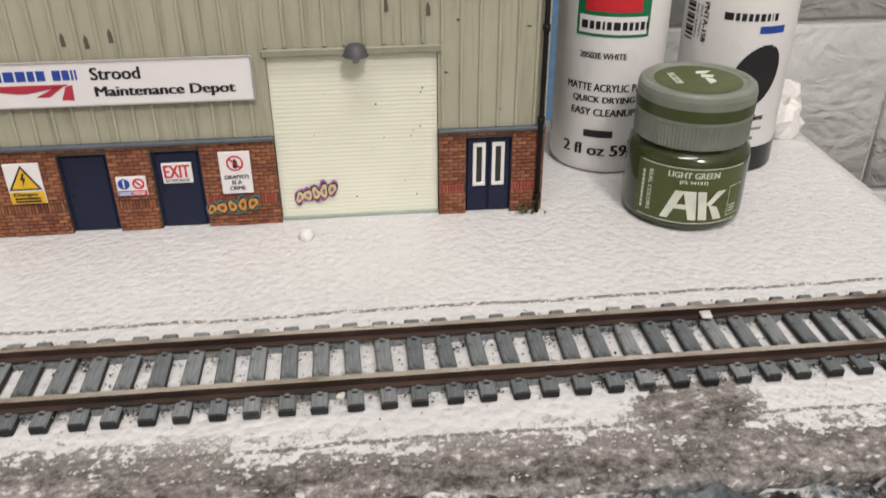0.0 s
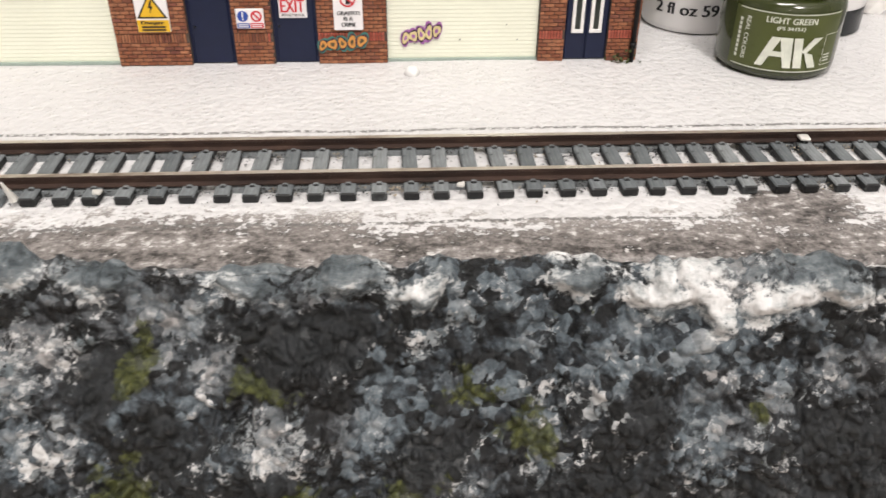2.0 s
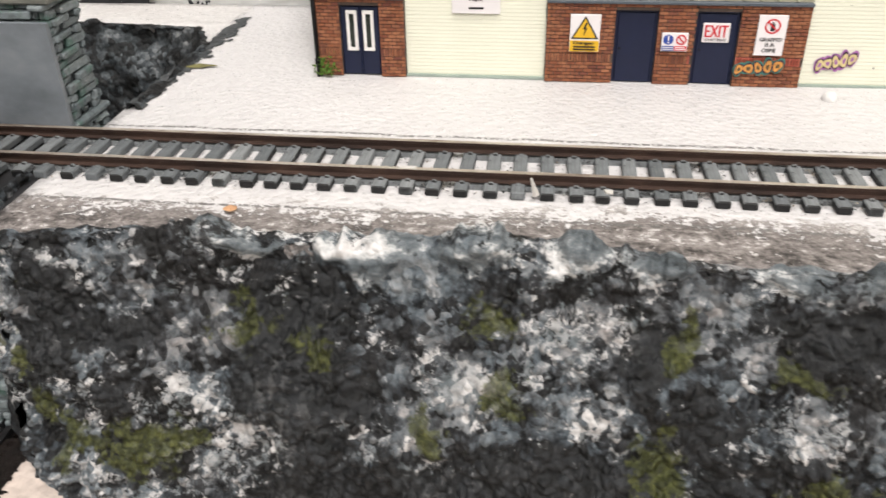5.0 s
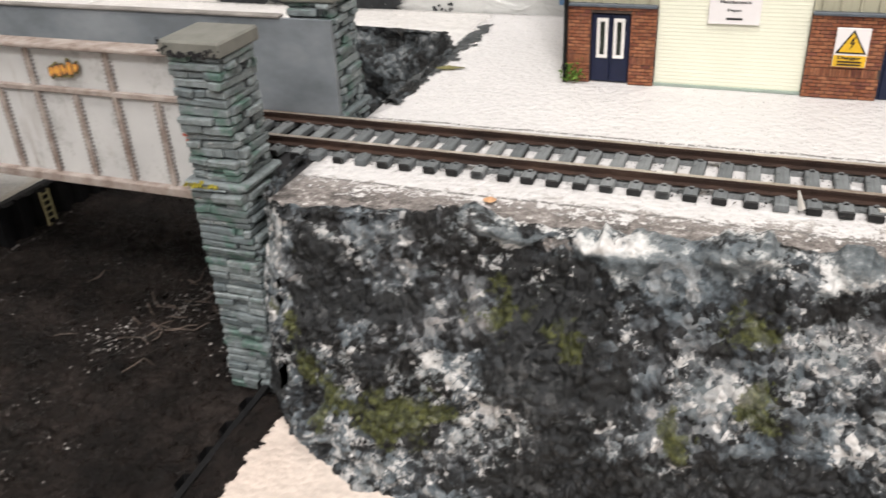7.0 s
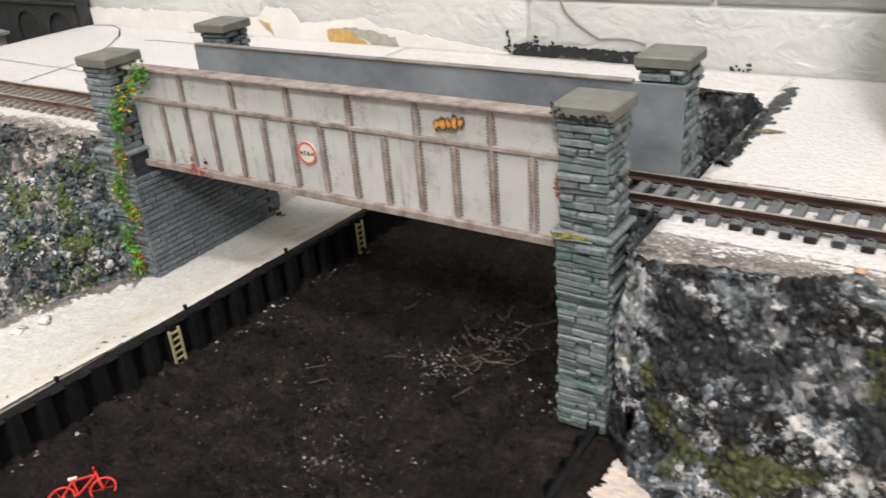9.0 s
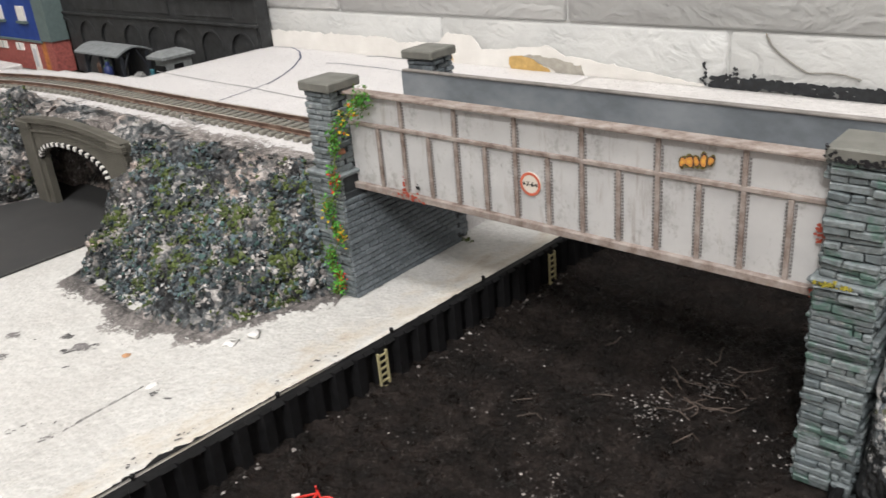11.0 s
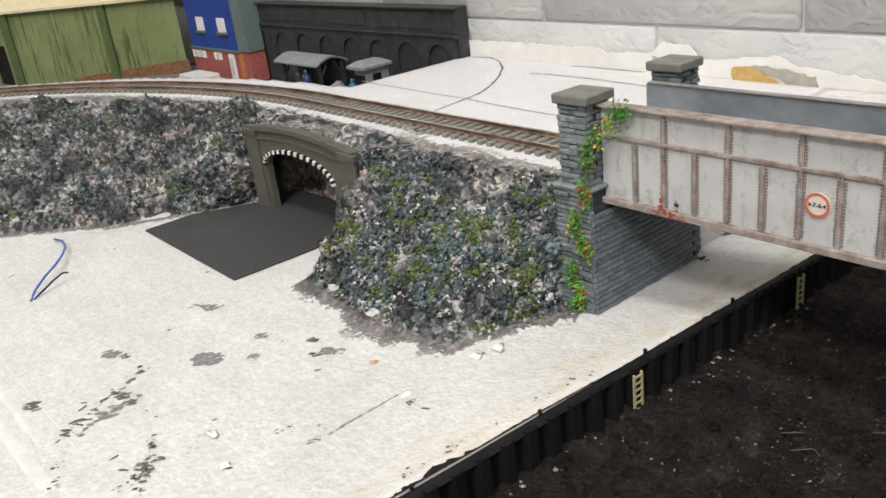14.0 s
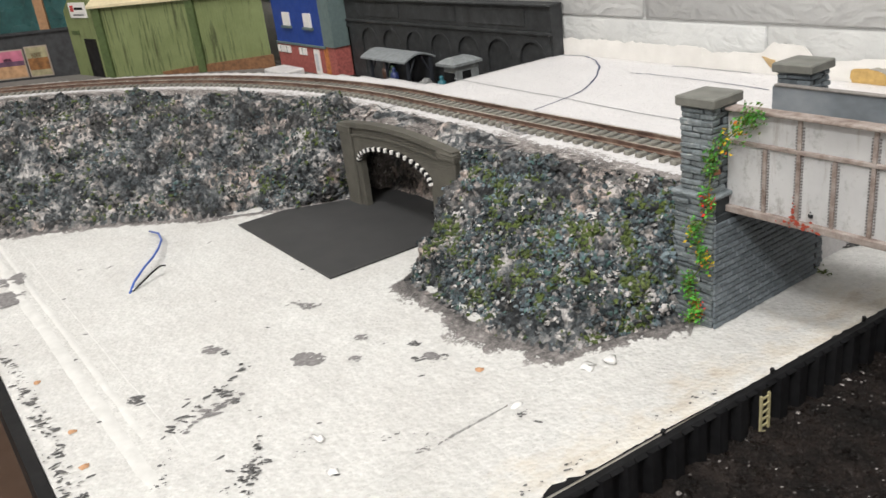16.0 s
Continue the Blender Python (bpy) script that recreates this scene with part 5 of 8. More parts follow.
# ---- tunnel portal ----
def portal():
    mt = Mat("dark_olive_print", 0.65, 0, 0.3)
    mt.colour(mt.ramp(mt.noise(0.01, 4), [(0.3, (0.080, 0.076, 0.064)), (0.7, (0.115, 0.108, 0.092))]))
    pos = mt.n("ShaderNodeSeparateXYZ", Vector=mt.tc.outputs["Object"]).outputs
    lay = mt.math("SINE", mt.math("MULTIPLY", pos[2], 2 * math.pi / 0.0011))
    mt.bump(lay, 0.00014, 0.7)
    om = mt.m
    xl, xr, yf, yb = -16.13, -13.38, 1.98, 2.07
    p = thing("tunnel_portal", ((xl + xr) / 2, yf, -1.19), "dark olive printed tunnel portal with white-edged arch", "tunnel portal")
    cx = -14.83
    hw, spring, crown = 0.87, -0.50, -0.235
    n = 30
    arch = []
    for i in range(n + 1):
        a = math.pi - math.pi * i / n
        arch.append((cx + hw * math.cos(a), spring + (crown - spring) * math.sin(a)))
    outline_top = [(xl + (xr - xl) * i / n, 0.02 + 0.10 * math.sin(math.pi * i / n)) for i in range(n + 1)]
    verts, faces = [], []
    for y in (yf, yb):
        for (ax, az), (tx, tz) in zip(arch, outline_top):
            verts += [(ax, y, az), (tx, y, tz)]
    m = 2 * (n + 1)
    for i in range(n):
        a = 2 * i
        faces.append((a, a + 2, a + 3, a + 1))
        faces.append((m + a, m + a + 1, m + a + 3, m + a + 2))
        faces.append((a, m + a, m + a + 2, a + 2))
        faces.append((a + 1, a + 3, m + a + 3, m + a + 1))
    mesh_part("spandrel", verts, faces, om, p)
    for a, b in ((xl, cx - hw), (cx + hw, xr)):
        box_part("side_wall", (a, b, yf, yb, -1.19, spring + 0.001), om, p)
        bm = bmesh.new()
        v = [(a, yf, spring), (b, yf, spring)]
    # wall between arch springing and the ends
    verts, faces = [], []
    for y in (yf, yb):
        verts += [(xl, y, spring), (arch[0][0], y, spring), (xl, y, 0.02), (arch[-1][0], y, spring), (xr, y, spring), (xr, y, 0.02)]
    mesh_part("haunch", verts[:3] + verts[6:9], [(0, 1, 2), (3, 5, 4), (0, 2, 5, 3)], om, p)
    mesh_part("haunch", verts[3:6] + verts[9:], [(0, 1, 2), (3, 5, 4), (1, 4, 5, 2)], om, p)
    for a in (xl - 0.02, xr - 0.30):
        bm = bmesh.new()
        cbox(bm, a, a + 0.32, yf - 0.04, yf + 0.01, -1.19, -0.04, 0.012)
        cbox(bm, a - 0.02, a + 0.34, yf - 0.06, yf + 0.01, -0.10, 0.0, 0.012)
        part("pilaster", bm, om, p)
    for dz, h, o in ((0.0, 0.07, 0.045), (-0.16, 0.035, 0.025)):
        verts, faces = [], []
        for x, z in outline_top:
            verts += [(x, yf - o, z + dz - h), (x, yf - o, z + dz), (x, yf + 0.02, z + dz), (x, yf + 0.02, z + dz - h)]
        for i in range(n):
            for k in range(4):
                q = 4 * i
                faces.append((q + k, q + 4 + k, q + 4 + (k + 1) % 4, q + (k + 1) % 4))
        mesh_part("string_course", verts, faces, om, p)
    # toothed arch ring
    cnt = 34
    for i in range(cnt):
        a = math.pi - math.pi * (i + 0.5) / cnt
        r0 = Vector((cx + hw * math.cos(a), 0, spring + (crown - spring) * math.sin(a)))
        nrm = Vector((math.cos(a) / hw, 0, math.sin(a) / (crown - spring))).normalized()
        t = Vector((-nrm.z, 0, nrm.x))
        bm = bmesh.new()
        vs = cbox(bm, -0.017, 0.017, -0.03, 0.03, -0.005, 0.05, 0.004)
        rot = Matrix(((t.x, 0, nrm.x, r0.x), (0, 1, 0, yf - 0.01), (t.z, 0, nrm.z, r0.z), (0, 0, 0, 1)))
        bmesh.ops.transform(bm, matrix=rot, verts=bm.verts)
        bmesh.ops.recalc_face_normals(bm, faces=bm.faces)
        part("arch_stone", bm, WHITE if i % 2 else BLACK, p)
    # the card road and the rock behind it
    tagged(box_part("card_road", (-16.62, -13.86, 0.36, 3.4, -1.185, -1.165), simple("dark_grey_card", (0.040, 0.040, 0.041), 0.6, var=0.1, size=0.02)), "sheet of dark grey card lying as road into the tunnel", "card")
    bank("rock_tunnel_back", [(-16.0, 3.1, 0.0), (-15.0, 3.2, 0.0), (-14.0, 3.1, 0.0), (-13.3, 2.9, 0.0)], [(-16.3, 2.6, -1.2), (-15.0, 2.7, -1.2), (-14.0, 2.75, -1.2), (-13.4, 2.6, -1.2)], 30, 60, ROCK_L, "rock lining inside the tunnel mouth", 0.02, 0.07, 15.0)


portal()


# ---- far buildings ----
def arcade_wall():
    w = thing("arcade_wall", (-20.8, 6.62, -0.95), "black retaining wall with a row of blind arches", "retaining wall")
    m = Mat("black_brick_print", 0.6, 0, 0.4)
    n = m.noise(0.012, 6, 0.7)
    m.colour(m.ramp(n, [(0.35, (0.016, 0.017, 0.018)), (0.6, (0.036, 0.038, 0.040)), (0.75, (0.09, 0.093, 0.094))]))
    m.bump(m.noise(0.002, 4), 0.0002)
    blk = m.m
    xl, xr = -24.0, -16.72
    box_part("wall_slab", (xl, xr, 6.635, 6.88, -0.95, 0.88), blk, w)
    box_part("coping", (xl, xr + 0.02, 6.54, 6.88, 0.86, 0.90), blk, w, c=0.01)
    box_part("string_course", (xl, xr, 6.56, 6.66, 0.36, 0.42), blk, w, c=0.01)
    box_part("parapet_panel", (xl, xr, 6.61, 6.64, 0.43, 0.86), blk, w)
    for x0 in (-18.9, -21.0, -23.1):
        box_part("raised_panel", (x0 - 0.2, x0 + 1.5, 6.59, 6.612, 0.50, 0.80), blk, w, c=0.008)
    # front skin with arched openings, one bay at a time
    x = -17.26
    while x > xl:
        bm = bmesh.new()
        k, hw, rad = 14, 0.48, 0.33
        spring = -0.10
        arch = [(x + rad * math.cos(math.pi * i / k), spring + rad * math.sin(math.pi * i / k)) for i in range(k + 1)]
        outer = [(x + hw, -0.95), (x + hw, 0.37), (x - hw, 0.37), (x - hw, -0.95)]
        poly_pts = outer + [(x - rad, -0.95)] + arch[::-1] + [(x + rad, -0.95)]
        f = [bm.verts.new((max(xl, min(xr, u)), 6.60, v)) for u, v in poly_pts]
        g = [bm.verts.new((max(xl, min(xr, u)), 6.64, v)) for u, v in poly_pts]
        bm.faces.new(f)
        for q in range(len(f)):
            r = (q + 1) % len(f)
            bm.faces.new((f[q], g[q], g[r], f[r]))
        bm.normal_update()
        bmesh.ops.triangulate(bm, faces=[fc for fc in bm.faces if len(fc.verts) > 4])
        part("arch_bay", bm, blk, w)
        bm = bmesh.new()
        for i in range(k):
            (a, b), (c, d) = arch[i], arch[i + 1]
            q = [(a, b), (c, d), (x + (c - x) * 1.16, spring + (d - spring) * 1.16), (x + (a - x) * 1.16, spring + (b - spring) * 1.16)]
            f = [bm.verts.new((u, 6.588, v)) for u, v in q]
            g = [bm.verts.new((u, 6.60, v)) for u, v in q]
            bm.faces.new(f)
            for e in range(4):
                bm.faces.new((f[e], g[e], g[(e + 1) % 4], f[(e + 1) % 4]))
        bmesh.ops.recalc_face_normals(bm, faces=bm.faces)
        part("arch_ring", bm, blk, w)
        x -= 0.96


arcade_wall()


def blue_house():
    h = thing("blue_house", (-26.0, 6.4, -0.95), "two-storey house, blue above and red brick below", "house")
    blue = simple("royal_blue_paint", (0.012, 0.045, 0.25), 0.5, var=0.12)
    trim = simple("grey_green_trim", (0.11, 0.15, 0.15), 0.6)
    redw = simple("faded_red_brick", (0.30, 0.085, 0.075), 0.8, var=0.35, size=0.003)
    orange = simple("orange_brick", (0.42, 0.15, 0.04), 0.8, var=0.4, size=0.004)
    box_part("upper_wall", (-27.3, -24.55, 6.2, 6.88, -0.22, 1.9), blue, h, "blue upper wall")
    box_part("band", (-27.35, -24.5, 6.16, 6.2, -0.27, -0.22), trim, h, "grey band below the blue wall")
    box_part("lower_wall", (-27.35, -24.66, 6.2, 6.88, -0.95, -0.22), redw, h, "red brick lower wall")
    box_part("corner_wall", (-24.66, -24.42, 6.2, 6.88, -0.95, -0.22), orange, h, "orange brick corner")
    box_part("end_wall", (-24.42, -24.05, 6.2, 6.88, -0.95, -0.22), redw, h, "red brick end wall")
    box_part("corner_pier", (-24.55, -24.02, 6.17, 6.88, -0.22, 1.9), trim, h, "grey-green corner post")
    for x0 in (-26.69, -25.47):
        wf = box_part("window", (x0, x0 + 0.40, 6.17, 6.21, 0.22, 0.56), WHITE, h, "white blanked window")
        box_part("window_sill", (x0 - 0.06, x0 + 0.46, 6.13, 6.2, 0.16, 0.215), trim, wf)
    for x0 in (-26.93, -26.0, -27.3):
        wf = box_part("window", (x0, x0 + 0.40, 6.17, 6.21, -0.50, -0.32), WHITE, h, "white lower window")
        box_part("window_bar", (x0 + 0.19, x0 + 0.21, 6.16, 6.17, -0.50, -0.32), trim, wf)
    d = box_part("door", (-25.18, -24.90, 6.17, 6.21, -0.95, -0.32), WHITE, h, "white house door")
    box_part("door_panel", (-25.12, -24.96, 6.16, 6.17, -0.85, -0.42), simple("pale_grey_door_panel", (0.5, 0.52, 0.55)), d, c=0.004)


blue_house()


def turned_box(bm, a, t, u0, u1, o0, o1, z0, z1):
    """A box along a wall that starts at a and runs along t; o is the distance out of the wall."""
    n = Vector((-t.y, t.x))
    vs = []
    for u in (u0, u1):
        for o in (o0, o1):
            for z in (z0, z1):
                p = a + t * u + n * o
                vs.append(bm.verts.new((p.x, p.y, z)))
    fs = [bm.faces.new([vs[i] for i in q]) for q in ((0, 1, 3, 2), (4, 6, 7, 5), (0, 4, 5, 1), (2, 3, 7, 6), (0, 2, 6, 4), (1, 5, 7, 3))]
    bmesh.ops.recalc_face_normals(bm, faces=fs)


def turned_part(name, a, t, dims, material, parent, label=""):
    bm = bmesh.new()
    turned_box(bm, a, t, *dims)
    return part(name, bm, material, parent, label)


def green_shed():
    s = thing("green_shed", (-30, 4.3, -0.95), "large green corrugated shed with cream roof", "shed")
    gm = Mat("green_corrugated", 0.6, 0, 0.3)
    gcol = gm.ramp(gm.noise(0.03, 4), [(0.3, (0.145, 0.175, 0.072)), (0.7, (0.20, 0.235, 0.105))])
    st = gm.ramp(gm.noise(0.012, 5, 0.7, stretch=(2, 2, 0.15)), [(0.36, 0.40), (0.47, 1.0)])
    gm.colour(gm.mix(1.0, gcol, st, "MULTIPLY"))
    green = gm.m
    dark = simple("dark_green_post", (0.07, 0.10, 0.035), 0.6, var=0.2)
    a, b = Vector((-27.6, 6.07)), Vector((-32.0, 2.75))
    t = (b - a).normalized()
    n = Vector((-t.y, t.x))
    L = (b - a).length
    verts, k = [], 130
    for i in range(k + 1):
        p = a + t * (L * i / k) + n * (0.010 if i % 2 else 0.0)
        verts += [(p.x, p.y, -0.95), (p.x, p.y, 1.12)]
    mesh_part("front_wall", verts, [(2 * i, 2 * i + 2, 2 * i + 3, 2 * i + 1) for i in range(k)], green, s, "green corrugated wall with dark streaks")
    # plinth tapering off towards the near corner
    verts = []
    for u, z in ((-0.1, -0.58), (2.2, -0.74), (3.6, -0.86)):
        p, q = a + t * u + n * 0.06, a + t * u
        verts += [(p.x, p.y, -0.95), (p.x, p.y, z), (q.x, q.y, z)]
    mesh_part("plinth", verts, [(0, 3, 4, 1), (3, 6, 7, 4), (1, 4, 5, 2), (4, 7, 8, 5)], simple("brown_plinth", (0.17, 0.085, 0.04), 0.7, var=0.4), s, "rusty brown plinth")
    turned_part("wall_post", a, t, (2.10, 2.34, 0.0, 0.10, -0.95, 1.12), dark, s, "dark green post")
    turned_part("wall_post", a, t, (L - 0.24, L + 0.02, 0.0, 0.08, -0.95, 1.12), dark, s, "dark green corner post")
    # gable wall with sign and a doorway whose inner shade is a black slab
    gt = Vector((-0.98, -0.2))
    bm = bmesh.new()
    out = [(0, -0.95), (2.0, -0.95), (2.0, 1.0), (0.9, 1.75), (0, 1.12)]
    f = [bm.verts.new((b.x + gt.x * u, b.y + gt.y * u, z)) for u, z in out]
    g = [bm.verts.new((b.x + gt.x * u + 0.03, b.y + gt.y * u + 0.15, z)) for u, z in out]
    bm.faces.new(f)
    for i in range(5):
        bm.faces.new((f[i], g[i], g[(i + 1) % 5], f[(i + 1) % 5]))
    part("gable", bm, green, s, "green gable wall")
    turned_part("doorway", b, gt, (0.30, 1.05, 0.0, 0.02, -0.95, 0.18), BLACK, s, "black panel standing for the shade inside the doorway")
    turned_part("hatch", b, gt, (1.25, 1.75, 0.0, 0.02, 0.30, 0.42), dark, s)
    sg = turned_part("sign", b, gt, (0.42, 1.50, 0.0, 0.03, 0.80, 1.24), WHITE, s, "white sign with red and dark print")
    turned_part("printed_patch", b, gt, (1.18, 1.40, 0.03, 0.036, 0.98, 1.16), INK_SHED, sg)
    turned_part("printed_bar", b, gt, (0.58, 1.12, 0.03, 0.036, 1.03, 1.10), BLACK, sg)
    turned_part("printed_bar", b, gt, (0.58, 1.30, 0.03, 0.036, 0.87, 0.90), BLACK, sg)
    # roof slope behind the eaves
    bm = bmesh.new()
    q = []
    for dz in (0.0, 0.07):
        for u, o, z in ((-0.15, 0.16, 1.07), (L + 0.1, 0.16, 1.07), (L + 0.1, -1.4, 1.9), (-0.15, -1.4, 1.9)):
            p = a + t * u + n * o
            q.append(bm.verts.new((p.x, p.y, z + dz)))
    for r in ((0, 1, 2, 3), (4, 5, 6, 7), (0, 1, 5, 4), (1, 2, 6, 5), (3, 0, 4, 7)):
        bm.faces.new([q[i] for i in r])
    bmesh.ops.recalc_face_normals(bm, faces=bm.faces)
    part("roof", bm, simple("cream_roof", (0.60, 0.52, 0.34), 0.6), s, "cream roof")


INK_SHED = simple("red_sign_patch", (0.50, 0.05, 0.05), 0.6, bump=0)
green_shed()


def station():
    s = thing("station_building", (-35.0, 1.3, -0.95), "dark station front with teal glazing, brown pier and posters", "building")
    a, t = Vector((-35.8, 0.28)), Vector((1.4, 1.68)).normalized()
    dk = simple("charcoal_station_paint", (0.035, 0.036, 0.039), 0.6, var=0.4, size=0.01)
    teal = simple("teal_glass", (0.020, 0.065, 0.065), 0.3, var=0.5, size=0.02)
    turned_part("front_wall", a, t, (-4.0, 3.0, 0.0, 0.4, -0.95, 0.52), dk, s, "charcoal lower wall")
    turned_part("ledge", a, t, (-4.0, 3.0, -0.08, 0.0, 0.44, 0.52), dk, s)
    turned_part("glazing", a, t, (-4.0, 1.85, 0.05, 0.3, 0.52, 2.6), teal, s, "teal glazed upper storey")
    turned_part("glazing", a, t, (2.15, 3.0, 0.05, 0.3, 0.52, 2.6), teal, s, "teal glazed upper storey")
    turned_part("brown_pier", a, t, (1.85, 2.15, -0.04, 0.3, 0.52, 2.6), simple("tan_pier_paint", (0.30, 0.17, 0.09), 0.6, var=0.2), s, "tan upright pier")

    def poster(u0, u1, z0, z1, label, bands):
        p = thing("poster", (*(a + t * u0), z0), label, "poster", "station posters")
        turned_part("sheet", a, t, (u0, u1, -0.03, -0.004, z0, z1), simple("poster_paper", (0.30, 0.25, 0.21), 0.6), p)
        h, w = (z1 - z0) - 0.08, (u1 - u0) - 0.08
        for x0, x1, y0, y1, c in bands:
            turned_part("printed_patch", a, t, (u0 + 0.04 + w * x0, u0 + 0.04 + w * x1, -0.036, -0.03, z0 + 0.04 + h * y0, z0 + 0.04 + h * y1), c, p)

    pink = simple("print_pink", (0.42, 0.13, 0.20), 0.6, var=0.2, size=0.01)
    mauve = simple("print_mauve", (0.10, 0.05, 0.09), 0.6, var=0.3, size=0.01)
    tan = simple("print_tan", (0.40, 0.24, 0.13), 0.6, var=0.35, size=0.01)
    brown = simple("print_brown", (0.20, 0.09, 0.03), 0.6, var=0.5, size=0.008)
    olive = simple("print_olive", (0.28, 0.25, 0.15), 0.6, var=0.3, size=0.008)
    poster(0.02, 1.06, -0.88, 0.02, "landscape poster in pink, mauve and tan", ((0, 1, 0.62, 1, pink), (0, 1, 0.44, 0.62, mauve), (0, 1, 0.0, 0.44, tan), (0.3, 0.6, 0.62, 0.74, mauve)))
    poster(1.12, 1.88, -0.88, 0.07, "brown and olive printed poster", ((0, 1, 0.62, 1, olive), (0, 1, 0.2, 0.62, brown), (0, 1, 0, 0.2, olive), (0.2, 0.7, 0.62, 0.8, brown)))


station()

# ---- lettering and flat signs ----
def letters(text):
    cu = bpy.data.curves.new("lettering", "FONT")
    cu.body = text
    cu.size = 1.0
    cu.resolution_u = 3
    ob = bpy.data.objects.new("lettering", cu)
    scene.collection.objects.link(ob)
    dg = bpy.context.evaluated_depsgraph_get()
    me = bpy.data.meshes.new_from_object(ob.evaluated_get(dg))
    v = np.array([tuple(p.co) for p in me.vertices])
    f = [tuple(p.vertices) for p in me.polygons]
    bpy.data.objects.remove(ob)
    bpy.data.curves.remove(cu)
    bpy.data.meshes.remove(me)
    lo, hi = v[:, :2].min(0), v[:, :2].max(0)
    bold = 0.048 * (hi[1] - lo[1])
    v[:, :2] = (v[:, :2] - lo) / (hi - lo)
    # three slightly shifted layers make the strokes bolder
    layers, faces = [], []
    for k, (dx, dy) in enumerate(((0, 0), (bold, 0.0), (-bold, 0.0))):
        w = v.copy()
        w[:, 0] += dx / (hi[0] - lo[0])
        w[:, 2] = 0.0005 * k
        faces += [tuple(i + k * len(v) for i in q) for q in f]
        layers.append(w)
    return np.concatenate(layers), faces


def flat_text(text, x0, x1, z0, z1, y, material, parent):
    v, f = letters(text)
    verts = [(x0 + a * (x1 - x0), y - c, z0 + b * (z1 - z0)) for a, b, c in v]
    return mesh_part("lettering", verts, f, material, parent)


def poly(points, y, material, parent, name="printed_shape", thick=0.002):
    """A flat printed shape on a wall that faces -y, a hair thick."""
    n = len(points)
    verts = [(x, y, z) for x, z in points] + [(x, y + thick, z) for x, z in points]
    faces = [tuple(range(n)), tuple(range(2 * n - 1, n - 1, -1))] + [(i, (i + 1) % n, n + (i + 1) % n, n + i) for i in range(n)]
    return mesh_part(name, verts, faces, material, parent)


def rect(x0, x1, z0, z1):
    return [(x0, z0), (x1, z0), (x1, z1), (x0, z1)]


def disc(cx, cz, r, n=28, a0=0.0):
    return [(cx + r * math.cos(a0 + 2 * math.pi * i / n), cz + r * math.sin(a0 + 2 * math.pi * i / n)) for i in range(n)]


def ring(cx, cz, r0, r1, y, material, parent, n=32):
    verts = [(x, y, z) for x, z in disc(cx, cz, r0, n)] + [(x, y, z) for x, z in disc(cx, cz, r1, n)]
    faces = [(i, (i + 1) % n, n + (i + 1) % n, n + i) for i in range(n)]
    return mesh_part("printed_ring", verts, faces, material, parent)


INK = simple("black_ink", (0.012, 0.012, 0.014), 0.6, var=0.05, bump=0)
INK_RED = simple("red_ink", (0.55, 0.02, 0.03), 0.55, var=0.06, bump=0)
INK_CRIMSON = simple("crimson_ink", (0.42, 0.03, 0.06), 0.55, var=0.06, bump=0)
INK_BLUE = simple("blue_ink", (0.02, 0.06, 0.32), 0.55, var=0.06, bump=0)
INK_YELLOW = simple("yellow_ink", (0.70, 0.42, 0.02), 0.55, var=0.06, bump=0)
PAPER = simple("white_printed_card", (0.76, 0.73, 0.74), 0.45, var=0.03, size=0.01, bump=0)
SIGN_EDGE = simple("sign_card_edge", (0.36, 0.35, 0.34), 0.6)


def sign_board(label, x0, x1, z0, z1, y, parent=None, tilt=0.0):
    s = thing("wall_sign", ((x0 + x1) / 2, y, z0), label, "sign")
    box_part("board", (x0, x1, y - 0.014, y, z0, z1), PAPER, s, c=0.003)
    return s


